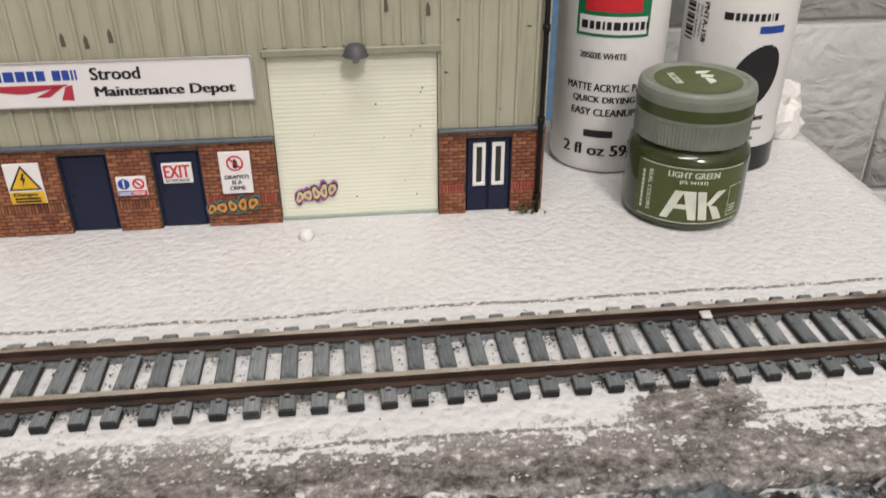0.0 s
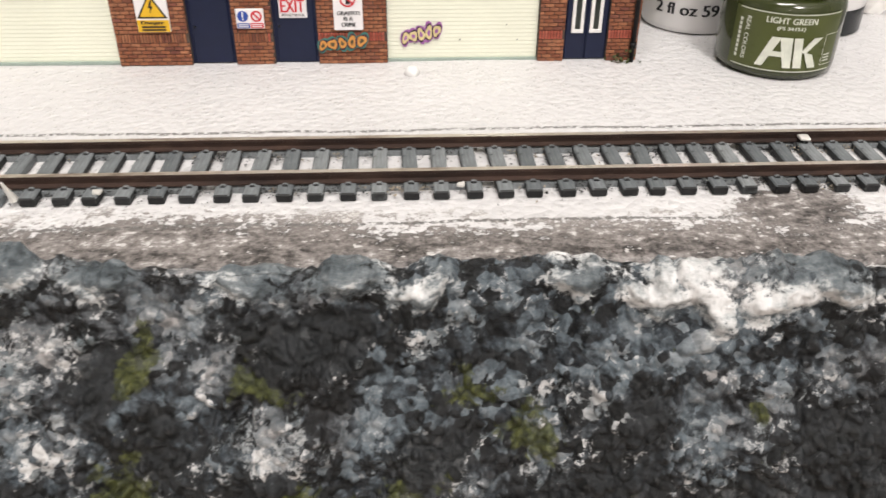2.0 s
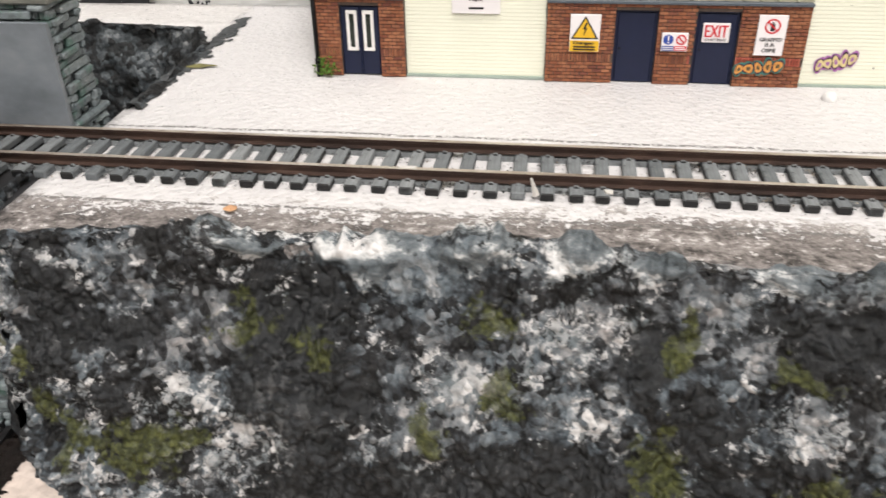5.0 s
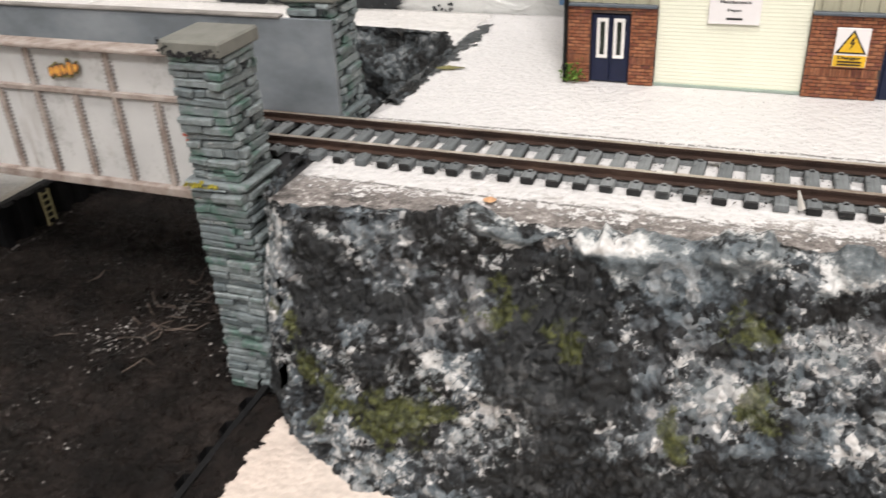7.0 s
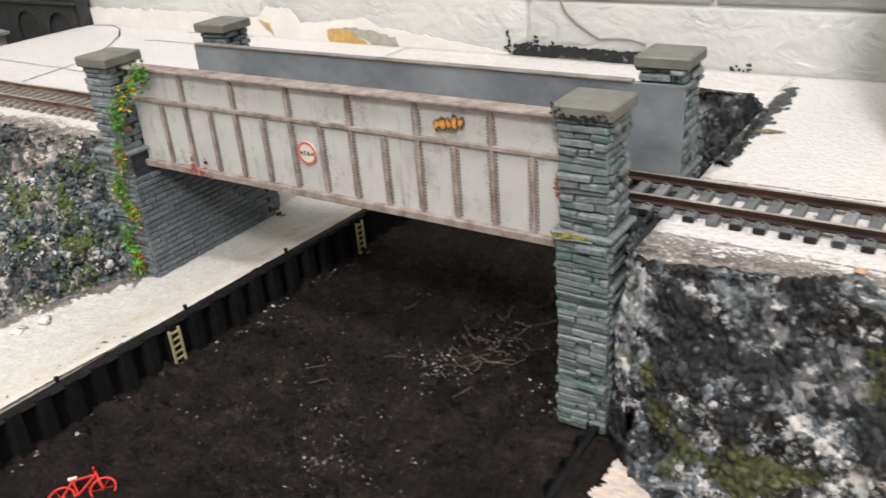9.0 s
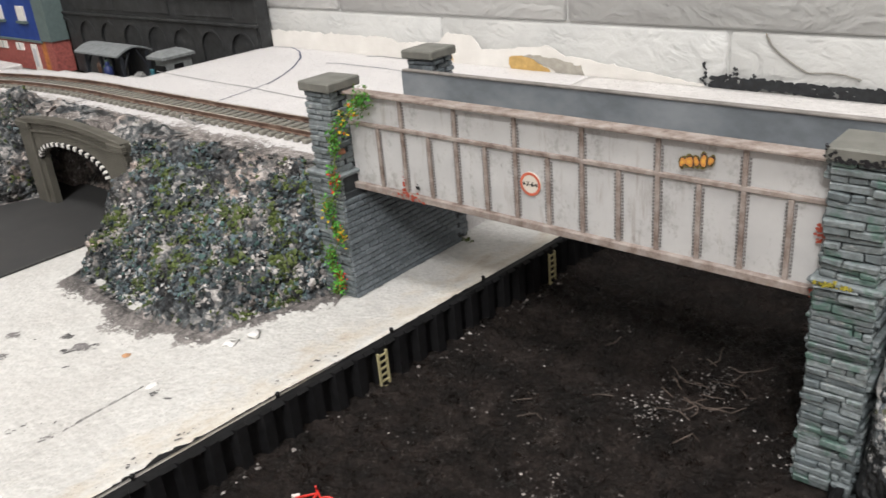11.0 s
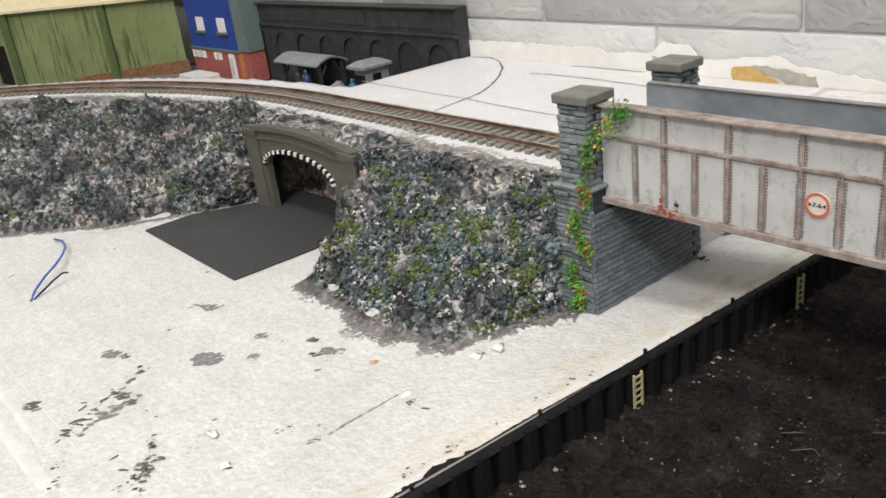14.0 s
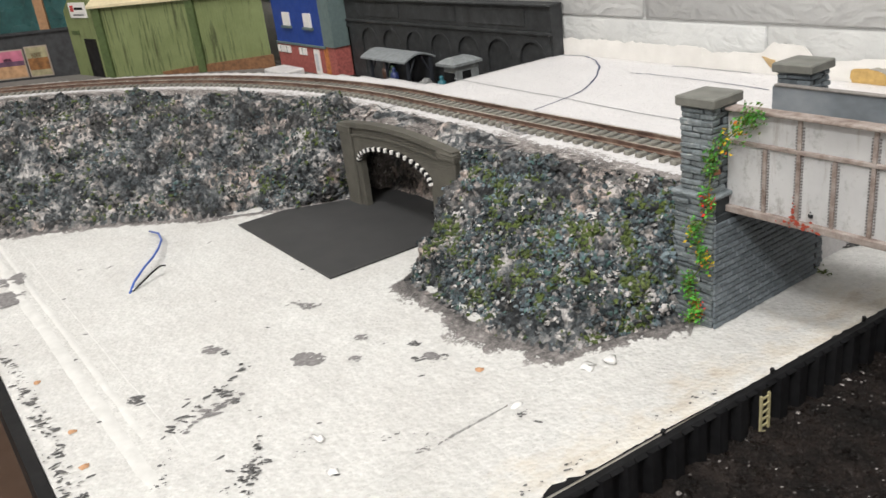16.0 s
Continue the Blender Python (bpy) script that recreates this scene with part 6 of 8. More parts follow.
def depot_signs():
    y = FY - 0.03
    s = sign_board("white depot name board with red and blue emblem", -2.20, -0.52, 0.872, 1.135, FY - 0.018)
    f = FY - 0.018 - 0.0165
    bm = bmesh.new()
    for d in ((-2.21, -0.51, 0.866, 0.874), (-2.21, -0.51, 1.133, 1.141), (-2.21, -2.20, 0.874, 1.133), (-0.52, -0.508, 0.874, 1.133)):
        cbox(bm, d[0], d[1], f - 0.004, FY - 0.016, d[2], d[3], 0.002)
    part("edge_frame", bm, SIGN_EDGE, s)
    flat_text("Strood", -1.445, -1.165, 1.025, 1.10, f, INK, s)
    flat_text("Maintenance Depot", -1.435, -0.625, 0.905, 0.985, f, INK, s)
    x = -2.13
    for w in (0.10, 0.05, 0.045, 0.07, 0.065, 0.05, 0.06):  # emblem word as plain bars
        poly(rect(x, x + w - 0.012, 1.03, 1.09), f, INK_BLUE, s)
        x += w
    x += 0.03
    for w in (0.055, 0.05, 0.022, 0.02):
        poly(rect(x, x + w - 0.01, 1.03, 1.09), f, INK_BLUE, s)
        x += w
    poly([(-2.13, 1.005), (-1.58, 1.005), (-1.60, 0.995), (-1.82, 0.955), (-1.88, 0.955), (-2.13, 0.99)], f, INK_CRIMSON, s)
    poly([(-1.66, 0.99), (-1.61, 0.995), (-1.70, 0.93), (-1.78, 0.93)], f, INK_CRIMSON, s)
    poly([(-1.60, 0.99), (-1.56, 1.0), (-1.565, 0.905), (-1.635, 0.91)], f, INK_CRIMSON, s)
    # danger sign
    yb = FY - 0.014
    f = yb - 0.0165
    s = sign_board("white and yellow danger sign with lightning triangle", -2.09, -1.875, 0.24, 0.512, yb)
    poly(rect(-2.087, -1.878, 0.243, 0.322), f, INK_YELLOW, s)
    poly([(-2.082, 0.335), (-1.884, 0.335), (-1.983, 0.502)], f - 0.0005, INK, s)
    poly([(-2.062, 0.346), (-1.904, 0.346), (-1.983, 0.482)], f - 0.003, INK_YELLOW, s)
    poly([(-1.978, 0.455), (-2.0, 0.405), (-1.984, 0.408), (-1.993, 0.362), (-1.966, 0.418), (-1.981, 0.416), (-1.968, 0.452)], f - 0.006, INK, s)
    flat_text("Danger", -2.06, -1.91, 0.290, 0.318, f - 0.003, INK, s)
    for z in (0.272, 0.252):
        poly(rect(-2.06, -1.905, z, z + 0.011), f - 0.003, INK, s)
    # safety notice with two roundels
    s = sign_board("small safety notice with blue and red roundels", -1.436, -1.252, 0.258, 0.392, yb)
    poly(disc(-1.390, 0.343, 0.036), f, INK_BLUE, s)
    poly(rect(-1.395, -1.385, 0.335, 0.372), f - 0.003, PAPER, s)
    poly(disc(-1.390, 0.323, 0.006, 10), f - 0.003, PAPER, s)
    ring(-1.300, 0.343, 0.026, 0.037, f, INK_RED, s)
    poly([(-1.322, 0.36), (-1.316, 0.367), (-1.278, 0.326), (-1.284, 0.319)], f - 0.003, INK_RED, s)
    poly(rect(-1.431, -1.348, 0.263, 0.297), f, INK_BLUE, s)
    poly(rect(-1.344, -1.257, 0.263, 0.297), f, INK_RED, s)
    for x in (-1.425, -1.337):
        for z in (0.284, 0.271):
            poly(rect(x, x + 0.07, z, z + 0.006), f - 0.003, PAPER, s)
    # exit sign on the door
    s = sign_board("white exit sign with red letters on the navy door", -1.153, -0.967, 0.318, 0.457, FY + 0.02)
    f2 = FY + 0.02 - 0.0165
    flat_text("EXIT", -1.138, -0.982, 0.358, 0.443, f2, INK_RED, s)
    flat_text("DO NOT BLOCK", -1.135, -0.985, 0.331, 0.348, f2, INK, s)
    # graffiti warning
    s = sign_board("white warning notice against spray painting", -0.788, -0.593, 0.242, 0.530, yb)
    ring(-0.690, 0.453, 0.042, 0.053, f, INK_RED, s)
    poly(rect(-0.703, -0.675, 0.420, 0.468), f, INK, s)
    poly(rect(-0.697, -0.683, 0.468, 0.482), f, INK, s)
    poly([(-0.726, 0.480), (-0.719, 0.487), (-0.654, 0.426), (-0.661, 0.419)], f - 0.003, INK_RED, s)
    for t, w, z in (("GRAFFITI", 0.075, 0.345), ("IS A", 0.03, 0.308), ("CRIME", 0.048, 0.268)):
        flat_text(t, -0.69 - w, -0.69 + w, z, z + 0.027, f, INK, s)
    # notice on the other shutter
    s = sign_board("white depot notice on the cream shutter", -2.955, -2.60, 0.49, 0.80, FY + 0.03)
    f3 = FY + 0.03 - 0.0165
    flat_text("Maintenance", -2.88, -2.67, 0.640, 0.662, f3, INK, s)
    flat_text("Depot", -2.825, -2.73, 0.578, 0.602, f3, INK, s)
    poly(rect(-2.83, -2.72, 0.523, 0.538), f3, INK, s)
    poly(rect(-2.83, -2.73, 0.700, 0.722), f3, INK, s)
    poly([(-2.72, 0.75), (-2.66, 0.75), (-2.69, 0.715)], f3, INK_CRIMSON, s)


depot_signs()


def graffiti(x0, z0, w, h, y, cols, seed, parent_label, slope=0.25):
    """A flat tag of overlapping painted blobs, without letters."""
    rnd = random.Random(seed)
    g = thing("graffiti_tag", (x0, y, z0), parent_label, "graffiti")
    k = 5
    sizes = [rnd.uniform(0.8, 1.15) for _ in range(k)]
    for layer, (grow, mat) in enumerate(((1.42, cols[0]), (1.14, OUTLINE), (0.92, cols[1]), (0.40, cols[2]))):
        for i in range(k):
            cx = x0 + w * (i + 0.5) / k
            cz = z0 + h * (0.35 + slope * i / k)
            pts = []
            m = 16
            for j in range(m):
                a = 2 * math.pi * j / m
                r = grow * sizes[i] * (0.80 + 0.14 * math.sin(2 * a + i * 1.7) + 0.10 * math.sin(3 * a + i * 2.9 + layer))
                pts.append((cx + w / k * 0.60 * r * math.cos(a), cz + h * 0.34 * r * math.sin(a)))
            poly(pts, y - 0.003 * layer - 0.0004 * i, mat, g, "paint_blob")


OUTLINE = simple("dark_spray_outline", (0.05, 0.025, 0.04), 0.6)
TEAL = simple("teal_spray", (0.05, 0.16, 0.14), 0.6)
ORANGE = simple("orange_spray", (0.55, 0.25, 0.06), 0.6)
PINK = simple("magenta_spray", (0.32, 0.12, 0.34), 0.6)
SAND = simple("sand_spray", (0.62, 0.52, 0.26), 0.6)
graffiti(-0.905, 0.085, 0.33, 0.15, FY - 0.022, (TEAL, ORANGE, simple("dark_spray", (0.10, 0.07, 0.03), 0.6)), 3, "orange and teal graffiti tag on red brick")
graffiti(-0.335, 0.115, 0.265, 0.15, FY + 0.028, (PINK, SAND, PINK), 5, "purple and yellow graffiti tag on the shutter", 0.4)
graffiti(-6.69, 0.625, 0.25, 0.135, 2.493, (simple("olive_spray", (0.14, 0.12, 0.03), 0.6), ORANGE, simple("amber_spray", (0.66, 0.36, 0.06), 0.6)), 8, "orange graffiti tag on the bridge girder", 0.35)


def depot_fittings():
    d = depot_ob
    lamp = thing("wall_lamp", (0.106, FY, 1.10), "dark grey hooded lamp over the shutter", "lamp")
    bm = bmesh.new()
    n = 16
    prof = [(0.0, 1.20), (0.035, 1.195), (0.06, 1.175), (0.072, 1.14), (0.078, 1.125)]
    lathe(bm, prof, 0.106, FY - 0.06, n)
    part("hood", bm, simple("dark_lamp_grey", (0.07, 0.07, 0.075), 0.5), lamp, smooth=True)
    bm = bmesh.new()
    rod(bm, (0.106, FY - 0.06, 1.14), (0.106, FY - 0.06, 1.085), 0.03, 10, 0.022)
    part("bulb", bm, simple("grey_lamp_glass", (0.25, 0.25, 0.24), 0.3), lamp, smooth=True)
    bm = bmesh.new()
    rod(bm, (0.106, FY - 0.05, 1.17), (0.106, FY + 0.03, 1.17), 0.012)
    part("arm", bm, BLACK, lamp)
    # downpipes at both corners
    for x in (1.262, -3.985):
        pipe = thing("drain_pipe", (x, FY - 0.03, 0), "black drain pipe down the depot corner", "drain pipe", "drain pipes")
        bm = bmesh.new()
        rod(bm, (x, FY - 0.035, 0.0), (x, FY - 0.035, 2.25), 0.017, 10)
        part("pipe", bm, BLACK, pipe, smooth=True)
        for z in (0.12, 0.66, 1.25, 1.8):
            bm = bmesh.new()
            rod(bm, (x, FY - 0.035, z - 0.02), (x, FY - 0.035, z + 0.02), 0.024, 10)
            part("pipe_collar", bm, BLACK, pipe, smooth=True)
    # soot drips and specks on the cladding and shutter
    rnd = random.Random(4)
    for x, z in ((-1.57, 1.215), (-1.44, 1.20), (-1.30, 1.23), (-2.5, 1.3), (0.55, 1.33), (0.3, 1.36)):
        pts = [(x - 0.012, z), (x + 0.014, z + 0.004), (x + 0.01, z + 0.06), (x - 0.004, z + 0.085), (x - 0.014, z + 0.05)]
        poly(pts, FY + 0.006, simple("soot_streak", (0.10, 0.09, 0.07), 0.8), d, "soot_mark", 0.003)
    for i in range(16):
        x, z = rnd.uniform(-0.40, 0.58), rnd.uniform(0.06, 1.05)
        r = rnd.uniform(0.003, 0.006)
        poly(disc(x, z, r, 7), FY + 0.0315, INK, d, "dirt_speck", 0.002)
    for x, z in ((0.64, 0.98), (1.15, 1.25), (0.98, 0.73), (0.72, 1.3)):
        poly([(x, z), (x + 0.025, z - 0.003), (x + 0.027, z + 0.004), (x + 0.002, z + 0.008)], FY + 0.006, INK, d, "dirt_speck", 0.003)


depot_fittings()


# ---- labelled paint jar and bottles ----
def on_round(cx, cy, r, a0, x, z):
    a = a0 + x / r
    return (cx + r * math.cos(a), cy + r * math.sin(a), z)


def round_text(text, cx, cy, r, a0, x0, x1, z0, z1, material, parent, upright=False):
    v, f = letters(text)
    if upright:
        verts = [on_round(cx, cy, r + c, a0, x0 + b * (x1 - x0), z1 - a * (z1 - z0)) for a, b, c in v]
    else:
        verts = [on_round(cx, cy, r + c, a0, x0 + a * (x1 - x0), z0 + b * (z1 - z0)) for a, b, c in v]
    return mesh_part("lettering", verts, f, material, parent)


def round_patch(cx, cy, r, a0, x0, x1, z0, z1, material, parent, name="printed_patch", n=14):
    verts, faces = [], []
    for i in range(n + 1):
        x = x0 + (x1 - x0) * i / n
        verts += [on_round(cx, cy, r, a0, x, z0), on_round(cx, cy, r, a0, x, z1)]
    faces = [(2 * i, 2 * i + 2, 2 * i + 3, 2 * i + 1) for i in range(n)]
    return mesh_part(name, verts, faces, material, parent, smooth=True)


def round_shape(points, cx, cy, r, a0, material, parent, name="printed_shape"):
    verts = [on_round(cx, cy, r, a0, x, z) for x, z in points]
    return mesh_part(name, verts, [tuple(range(len(points)))], material, parent)


def paint_jar():
    cx, cy = 2.255, 4.90
    a0 = math.radians(-107)
    j = thing("paint_jar", (cx, cy, 0), "small jar of olive green paint with ribbed frosted lid", "paint jar")
    glass = simple("olive_paint_in_glass", (0.030, 0.037, 0.010), 0.06, var=0.05, bump=0, spec=0.7)
    bm = bmesh.new()
    lathe(bm, [(0.0, 0.0), (0.335, 0.0), (0.371, 0.012), (0.391, 0.04), (0.395, 0.08), (0.395, 0.44), (0.386, 0.485), (0.358, 0.515), (0.325, 0.53), (0.325, 0.58)], cx, cy, 72)
    part("body", bm, glass, j, "dark olive paint seen through clear glass", smooth=True)
    olive = simple("olive_label", (0.068, 0.080, 0.020), 0.4, var=0.05, bump=0)
    lab = round_patch(cx, cy, 0.3975, a0, -0.36, 0.40, 0.065, 0.455, olive, j, "paper_label", 40)
    lab["label"] = "olive green paper label"
    lite = simple("pale_label_print", (0.62, 0.63, 0.55), 0.5, bump=0)
    r = 0.3995
    for z in (0.072, 0.448):
        round_patch(cx, cy, r, a0, -0.33, 0.38, z - 0.003, z + 0.003, lite, lab, "printed_line", 40)
    round_text("LIGHT GREEN", cx, cy, r, a0, -0.135, 0.185, 0.385, 0.425, lite, lab)
    round_text("(FS 34151)", cx, cy, r, a0, -0.06, 0.115, 0.34, 0.368, lite, lab)
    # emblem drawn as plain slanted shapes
    for q in ([(-0.16, 0.10), (-0.11, 0.10), (-0.02, 0.30), (-0.08, 0.30)], [(-0.03, 0.30), (0.05, 0.30), (0.07, 0.10), (0.02, 0.10)], [(-0.12, 0.17), (0.03, 0.17), (0.03, 0.205), (-0.10, 0.205)],
              [(0.06, 0.30), (0.115, 0.30), (0.14, 0.10), (0.085, 0.10)], [(0.12, 0.21), (0.19, 0.30), (0.255, 0.30), (0.15, 0.195)], [(0.14, 0.205), (0.20, 0.19), (0.245, 0.10), (0.185, 0.10)]):
        round_shape(q, cx, cy, r + 0.008, a0, lite, lab)
    for q in ([(-0.20, 0.150), (0.28, 0.225), (0.28, 0.240), (-0.20, 0.165)], [(-0.20, 0.215), (0.28, 0.165), (0.28, 0.176), (-0.20, 0.226)]):
        round_shape(q, cx, cy, r + 0.012, a0, olive, lab, "printed_slash")
    for x0, x1, z0, z1 in ((0.285, 0.40, 0.105, 0.109), (0.285, 0.40, 0.31, 0.314), (0.283, 0.287, 0.105, 0.314)):
        round_patch(cx, cy, r, a0, x0, x1, z0, z1, lite, lab, "printed_line", 4)
    for k in range(3):
        round_patch(cx, cy, r, a0, 0.30, 0.36, 0.13 + k * 0.02, 0.138 + k * 0.02, lite, lab, "printed_line", 3)
    round_text("REAL COLORS", cx, cy, r, a0, -0.265, -0.235, 0.12, 0.40, lite, lab, upright=True)
    for k in range(9):
        round_patch(cx, cy, r, a0, -0.315, -0.295, 0.12 + k * 0.03, 0.143 + k * 0.03, lite, lab, "printed_line", 2)
    # lid
    lm = Mat("frosted_lid_plastic", 0.35, 0, 0.5)
    lm.colour(lm.ramp(lm.noise(0.008, 4), [(0.3, (0.22, 0.235, 0.19)), (0.7, (0.32, 0.335, 0.29))]))
    lm.b.inputs["Transmission Weight"].default_value = 0.35
    n = 192
    bm = bmesh.new()
    prof = [(0.33, 0.555), (0.361, 0.555), (0.366, 0.57), (0.366, 0.70), (0.369, 0.715), (0.370, 0.86), (0.362, 0.89), (0.345, 0.903), (0.32, 0.903), (0.305, 0.893), (0.0, 0.893)]
    rings = lathe(bm, prof, cx, cy, n)
    for k in (2, 3):
        for i, v in enumerate(rings[k]):
            if i % 2 == 0:
                v.co.x, v.co.y = cx + (v.co.x - cx) * 0.982, cy + (v.co.y - cy) * 0.982
    lid = part("lid", bm, lm.m, j, "frosted ribbed plastic lid")
    verts = [(cx + 0.275 * math.cos(2 * math.pi * i / 40), cy + 0.275 * math.sin(2 * math.pi * i / 40), 0.896) for i in range(40)]
    mesh_part("lid_label", verts, [tuple(range(40))], simple("olive_lid_print", (0.070, 0.085, 0.024), 0.4, bump=0), lid)
    for q in ([(0.04, -0.10), (0.10, -0.06), (0.10, 0.0), (0.05, 0.02)], [(0.03, 0.03), (0.10, 0.02), (0.13, 0.06), (0.05, 0.09)], [(0.02, 0.10), (0.09, 0.10), (0.14, 0.15), (0.04, 0.15)], ):
        mesh_part("printed_shape", [(cx + a, cy + b, 0.898) for a, b in q], [(0, 1, 2, 3)], lite, lid)
    v, f = letters("RC028")
    mesh_part("lettering", [(cx - 0.165 + 0.05 * q, cy + 0.13 - 0.2 * p, 0.898 + r0) for p, q, r0 in v], [t[::-1] for t in f], lite, lid)
    # paint residue inside the lid, seen as a darker band
    bm = bmesh.new()
    lathe(bm, [(0.3705, 0.735), (0.371, 0.79), (0.3705, 0.81)], cx, cy, 72)
    part("paint_ring", bm, simple("olive_residue", (0.05, 0.062, 0.02), 0.35), lid, "olive paint residue in the lid", smooth=True)


paint_jar()


def bottle_shell(b, cx, cy, r, body):
    bm = bmesh.new()
    lathe(bm, [(0, 0), (r * 0.86, 0), (r * 0.95, 0.015), (r, 0.06), (r, 1.75), (r * 0.96, 1.85), (r * 0.75, 1.95), (r * 0.45, 2.0), (r * 0.42, 2.1)], cx, cy, 72)
    part("body", bm, body, b, smooth=True)
    bm = bmesh.new()
    lathe(bm, [(0.2, 2.02), (0.21, 2.03), (0.19, 2.35), (0.1, 2.4), (0, 2.4)], cx, cy, 32)
    part("cap", bm, WHITE, b, smooth=True)


def bottles():
    plastic = simple("white_bottle_plastic", (0.77, 0.75, 0.75), 0.32, var=0.02, size=0.02, bump=0)
    cx, cy, r = 1.95, 5.82, 0.392
    a0 = math.radians(-108)
    b = thing("paint_bottle", (cx, cy, 0), "white plastic craft paint bottle with red and green emblem", "paint bottle", "paint bottles")
    bottle_shell(b, cx, cy, r, plastic)
    q = r + 0.003
    green = simple("emblem_green", (0.01, 0.16, 0.06), 0.4, bump=0)
    round_patch(cx, cy, q, a0, -0.25, 0.27, 1.02, 1.50, green, b, "emblem_border")
    round_patch(cx, cy, q + 0.002, a0, -0.23, 0.25, 1.04, 1.16, PAPER, b, "emblem_panel")
    round_patch(cx, cy, q + 0.002, a0, -0.19, 0.20, 1.19, 1.48, INK_RED, b, "emblem_panel")
    x = -0.21
    for w in (0.06, 0.045, 0.045, 0.03, 0.045, 0.06, 0.045, 0.04, 0.04, 0.045, 0.03):  # brand word as plain bars
        round_patch(cx, cy, q + 0.004, a0, x, x + w - 0.014, 1.07, 1.125, INK, b, "printed_bar", 2)
        x += w
    round_text("20503E WHITE", cx, cy, q, a0, -0.205, 0.125, 0.868, 0.91, INK, b)
    round_text("MATTE ACRYLIC PAINT", cx, cy, q, a0, -0.29, 0.36, 0.635, 0.69, INK, b)
    round_text("QUICK DRYING", cx, cy, q, a0, -0.235, 0.22, 0.545, 0.598, INK, b)
    round_text("EASY CLEANUP", cx, cy, q, a0, -0.24, 0.23, 0.455, 0.508, INK, b)
    round_patch(cx, cy, q, a0, -0.13, 0.08, 0.292, 0.345, INK, b, "printed_bar", 6)
    round_text("2 fl oz 59 ml", cx, cy, q, a0, -0.29, 0.36, 0.150, 0.235, INK, b)
    cx, cy, r = 2.86, 5.75, 0.388
    a0 = math.radians(-112)
    b = thing("paint_bottle", (cx, cy, 0), "white labelled paint bottle with black paint showing at its base", "paint bottle", "paint bottles")
    bottle_shell(b, cx, cy, r, plastic)
    q = r + 0.003
    round_patch(cx, cy, q, a0, -1.2, 1.2, 0.012, 0.20, simple("black_paint_in_bottle", (0.012, 0.014, 0.016), 0.15, bump=0), b, "paint_level", 50)
    pts = []
    for i in range(30):
        a = 2 * math.pi * i / 30
        k = 1.0 + 0.25 * math.sin(a)
        pts.append((0.20 + 0.17 * math.cos(a) * (1.0 - 0.15 * math.sin(a)) + 0.05 * math.sin(a), 0.73 + 0.225 * math.sin(a)))
    # the big black spot is laid in strips so that it follows the round
    for i in range(40):
        z0 = 0.505 + 0.45 * i / 40
        z1 = 0.505 + 0.45 * (i + 1) / 40
        zc = (z0 + z1) / 2
        h = math.sqrt(max(0.0, 1 - ((zc - 0.73) / 0.225) ** 2))
        off = 0.05 * (zc - 0.73) / 0.225
        round_patch(cx, cy, q, a0, 0.16 + off - 0.17 * h, 0.16 + off + 0.17 * h, z0, z1 + 0.0005, INK, b, "printed_spot", 8)
    round_text("Acrylic Paint", cx, cy, q, a0, -0.12, 0.28, 0.395, 0.455, INK, b)
    round_patch(cx, cy, q, a0, -0.13, 0.28, 0.335, 0.355, simple("grey_print", (0.25, 0.25, 0.26), 0.5, bump=0), b, "printed_bar", 8)
    round_patch(cx, cy, q, a0, -0.12, 0.22, 0.262, 0.285, simple("grey_print_dark", (0.2, 0.2, 0.21), 0.5, bump=0), b, "printed_bar", 8)
    x = -0.12
    for w in (0.075, 0.04, 0.045, 0.04, 0.04, 0.045, 0.035, 0.02, 0.04):
        round_patch(cx, cy, q, a0, x, x + w - 0.014, 1.12, 1.17, INK, b, "printed_bar", 2)
        x += w
    round_patch(cx, cy, q, a0, 0.13, 0.32, 1.035, 1.085, INK_BLUE, b, "printed_bar", 5)
    for i in range(13):
        z = 0.93 + i * 0.028
        round_patch(cx, cy, q, a0, -0.46, -0.36, z, z + 0.010 + 0.007 * (i % 3), INK, b, "barcode_line", 3)
    round_text("PNTA-158", cx, cy, q, a0, -0.275, -0.235, 0.94, 1.21, INK, b, upright=True)
    small = simple("grey_small_print", (0.10, 0.10, 0.10), 0.5, bump=0)
    round_text("Black / Negro", cx, cy, q, a0, -0.308, -0.288, 0.965, 1.185, small, b, upright=True)
    round_text("Noir / Schwarz", cx, cy, q, a0, -0.343, -0.323, 0.955, 1.185, small, b, upright=True)


bottles()

# ---- bridge extras ----
def round_sign():
    s = thing("height_sign", (-7.95, 2.49, 0.17), "round white height limit sign with red rim on the girder", "sign")
    y = 2.508
    verts = [(x, y + 0.002, z) for x, z in disc(-7.95, 0.285, 0.098, 36)] + [(x, y + 0.012, z) for x, z in disc(-7.95, 0.285, 0.098, 36)]
    n = 36
    mesh_part("board", verts, [tuple(range(n))] + [(i, (i + 1) % n, n + (i + 1) % n, n + i) for i in range(n)], simple("cream_sign_paper", (0.66, 0.60, 0.53), 0.5, var=0.06, bump=0), s)
    ring(-7.95, 0.285, 0.076, 0.098, y - 0.001, simple("orange_red_rim", (0.56, 0.13, 0.075), 0.5), s)
    flat_text("7-6", -7.985, -7.915, 0.267, 0.305, y - 0.001, INK, s)
    for sg in (-1, 1):
        poly([(-7.95 + sg * 0.066, 0.30), (-7.95 + sg * 0.042, 0.286), (-7.95 + sg * 0.066, 0.27)], y - 0.003, INK, s)


round_sign()


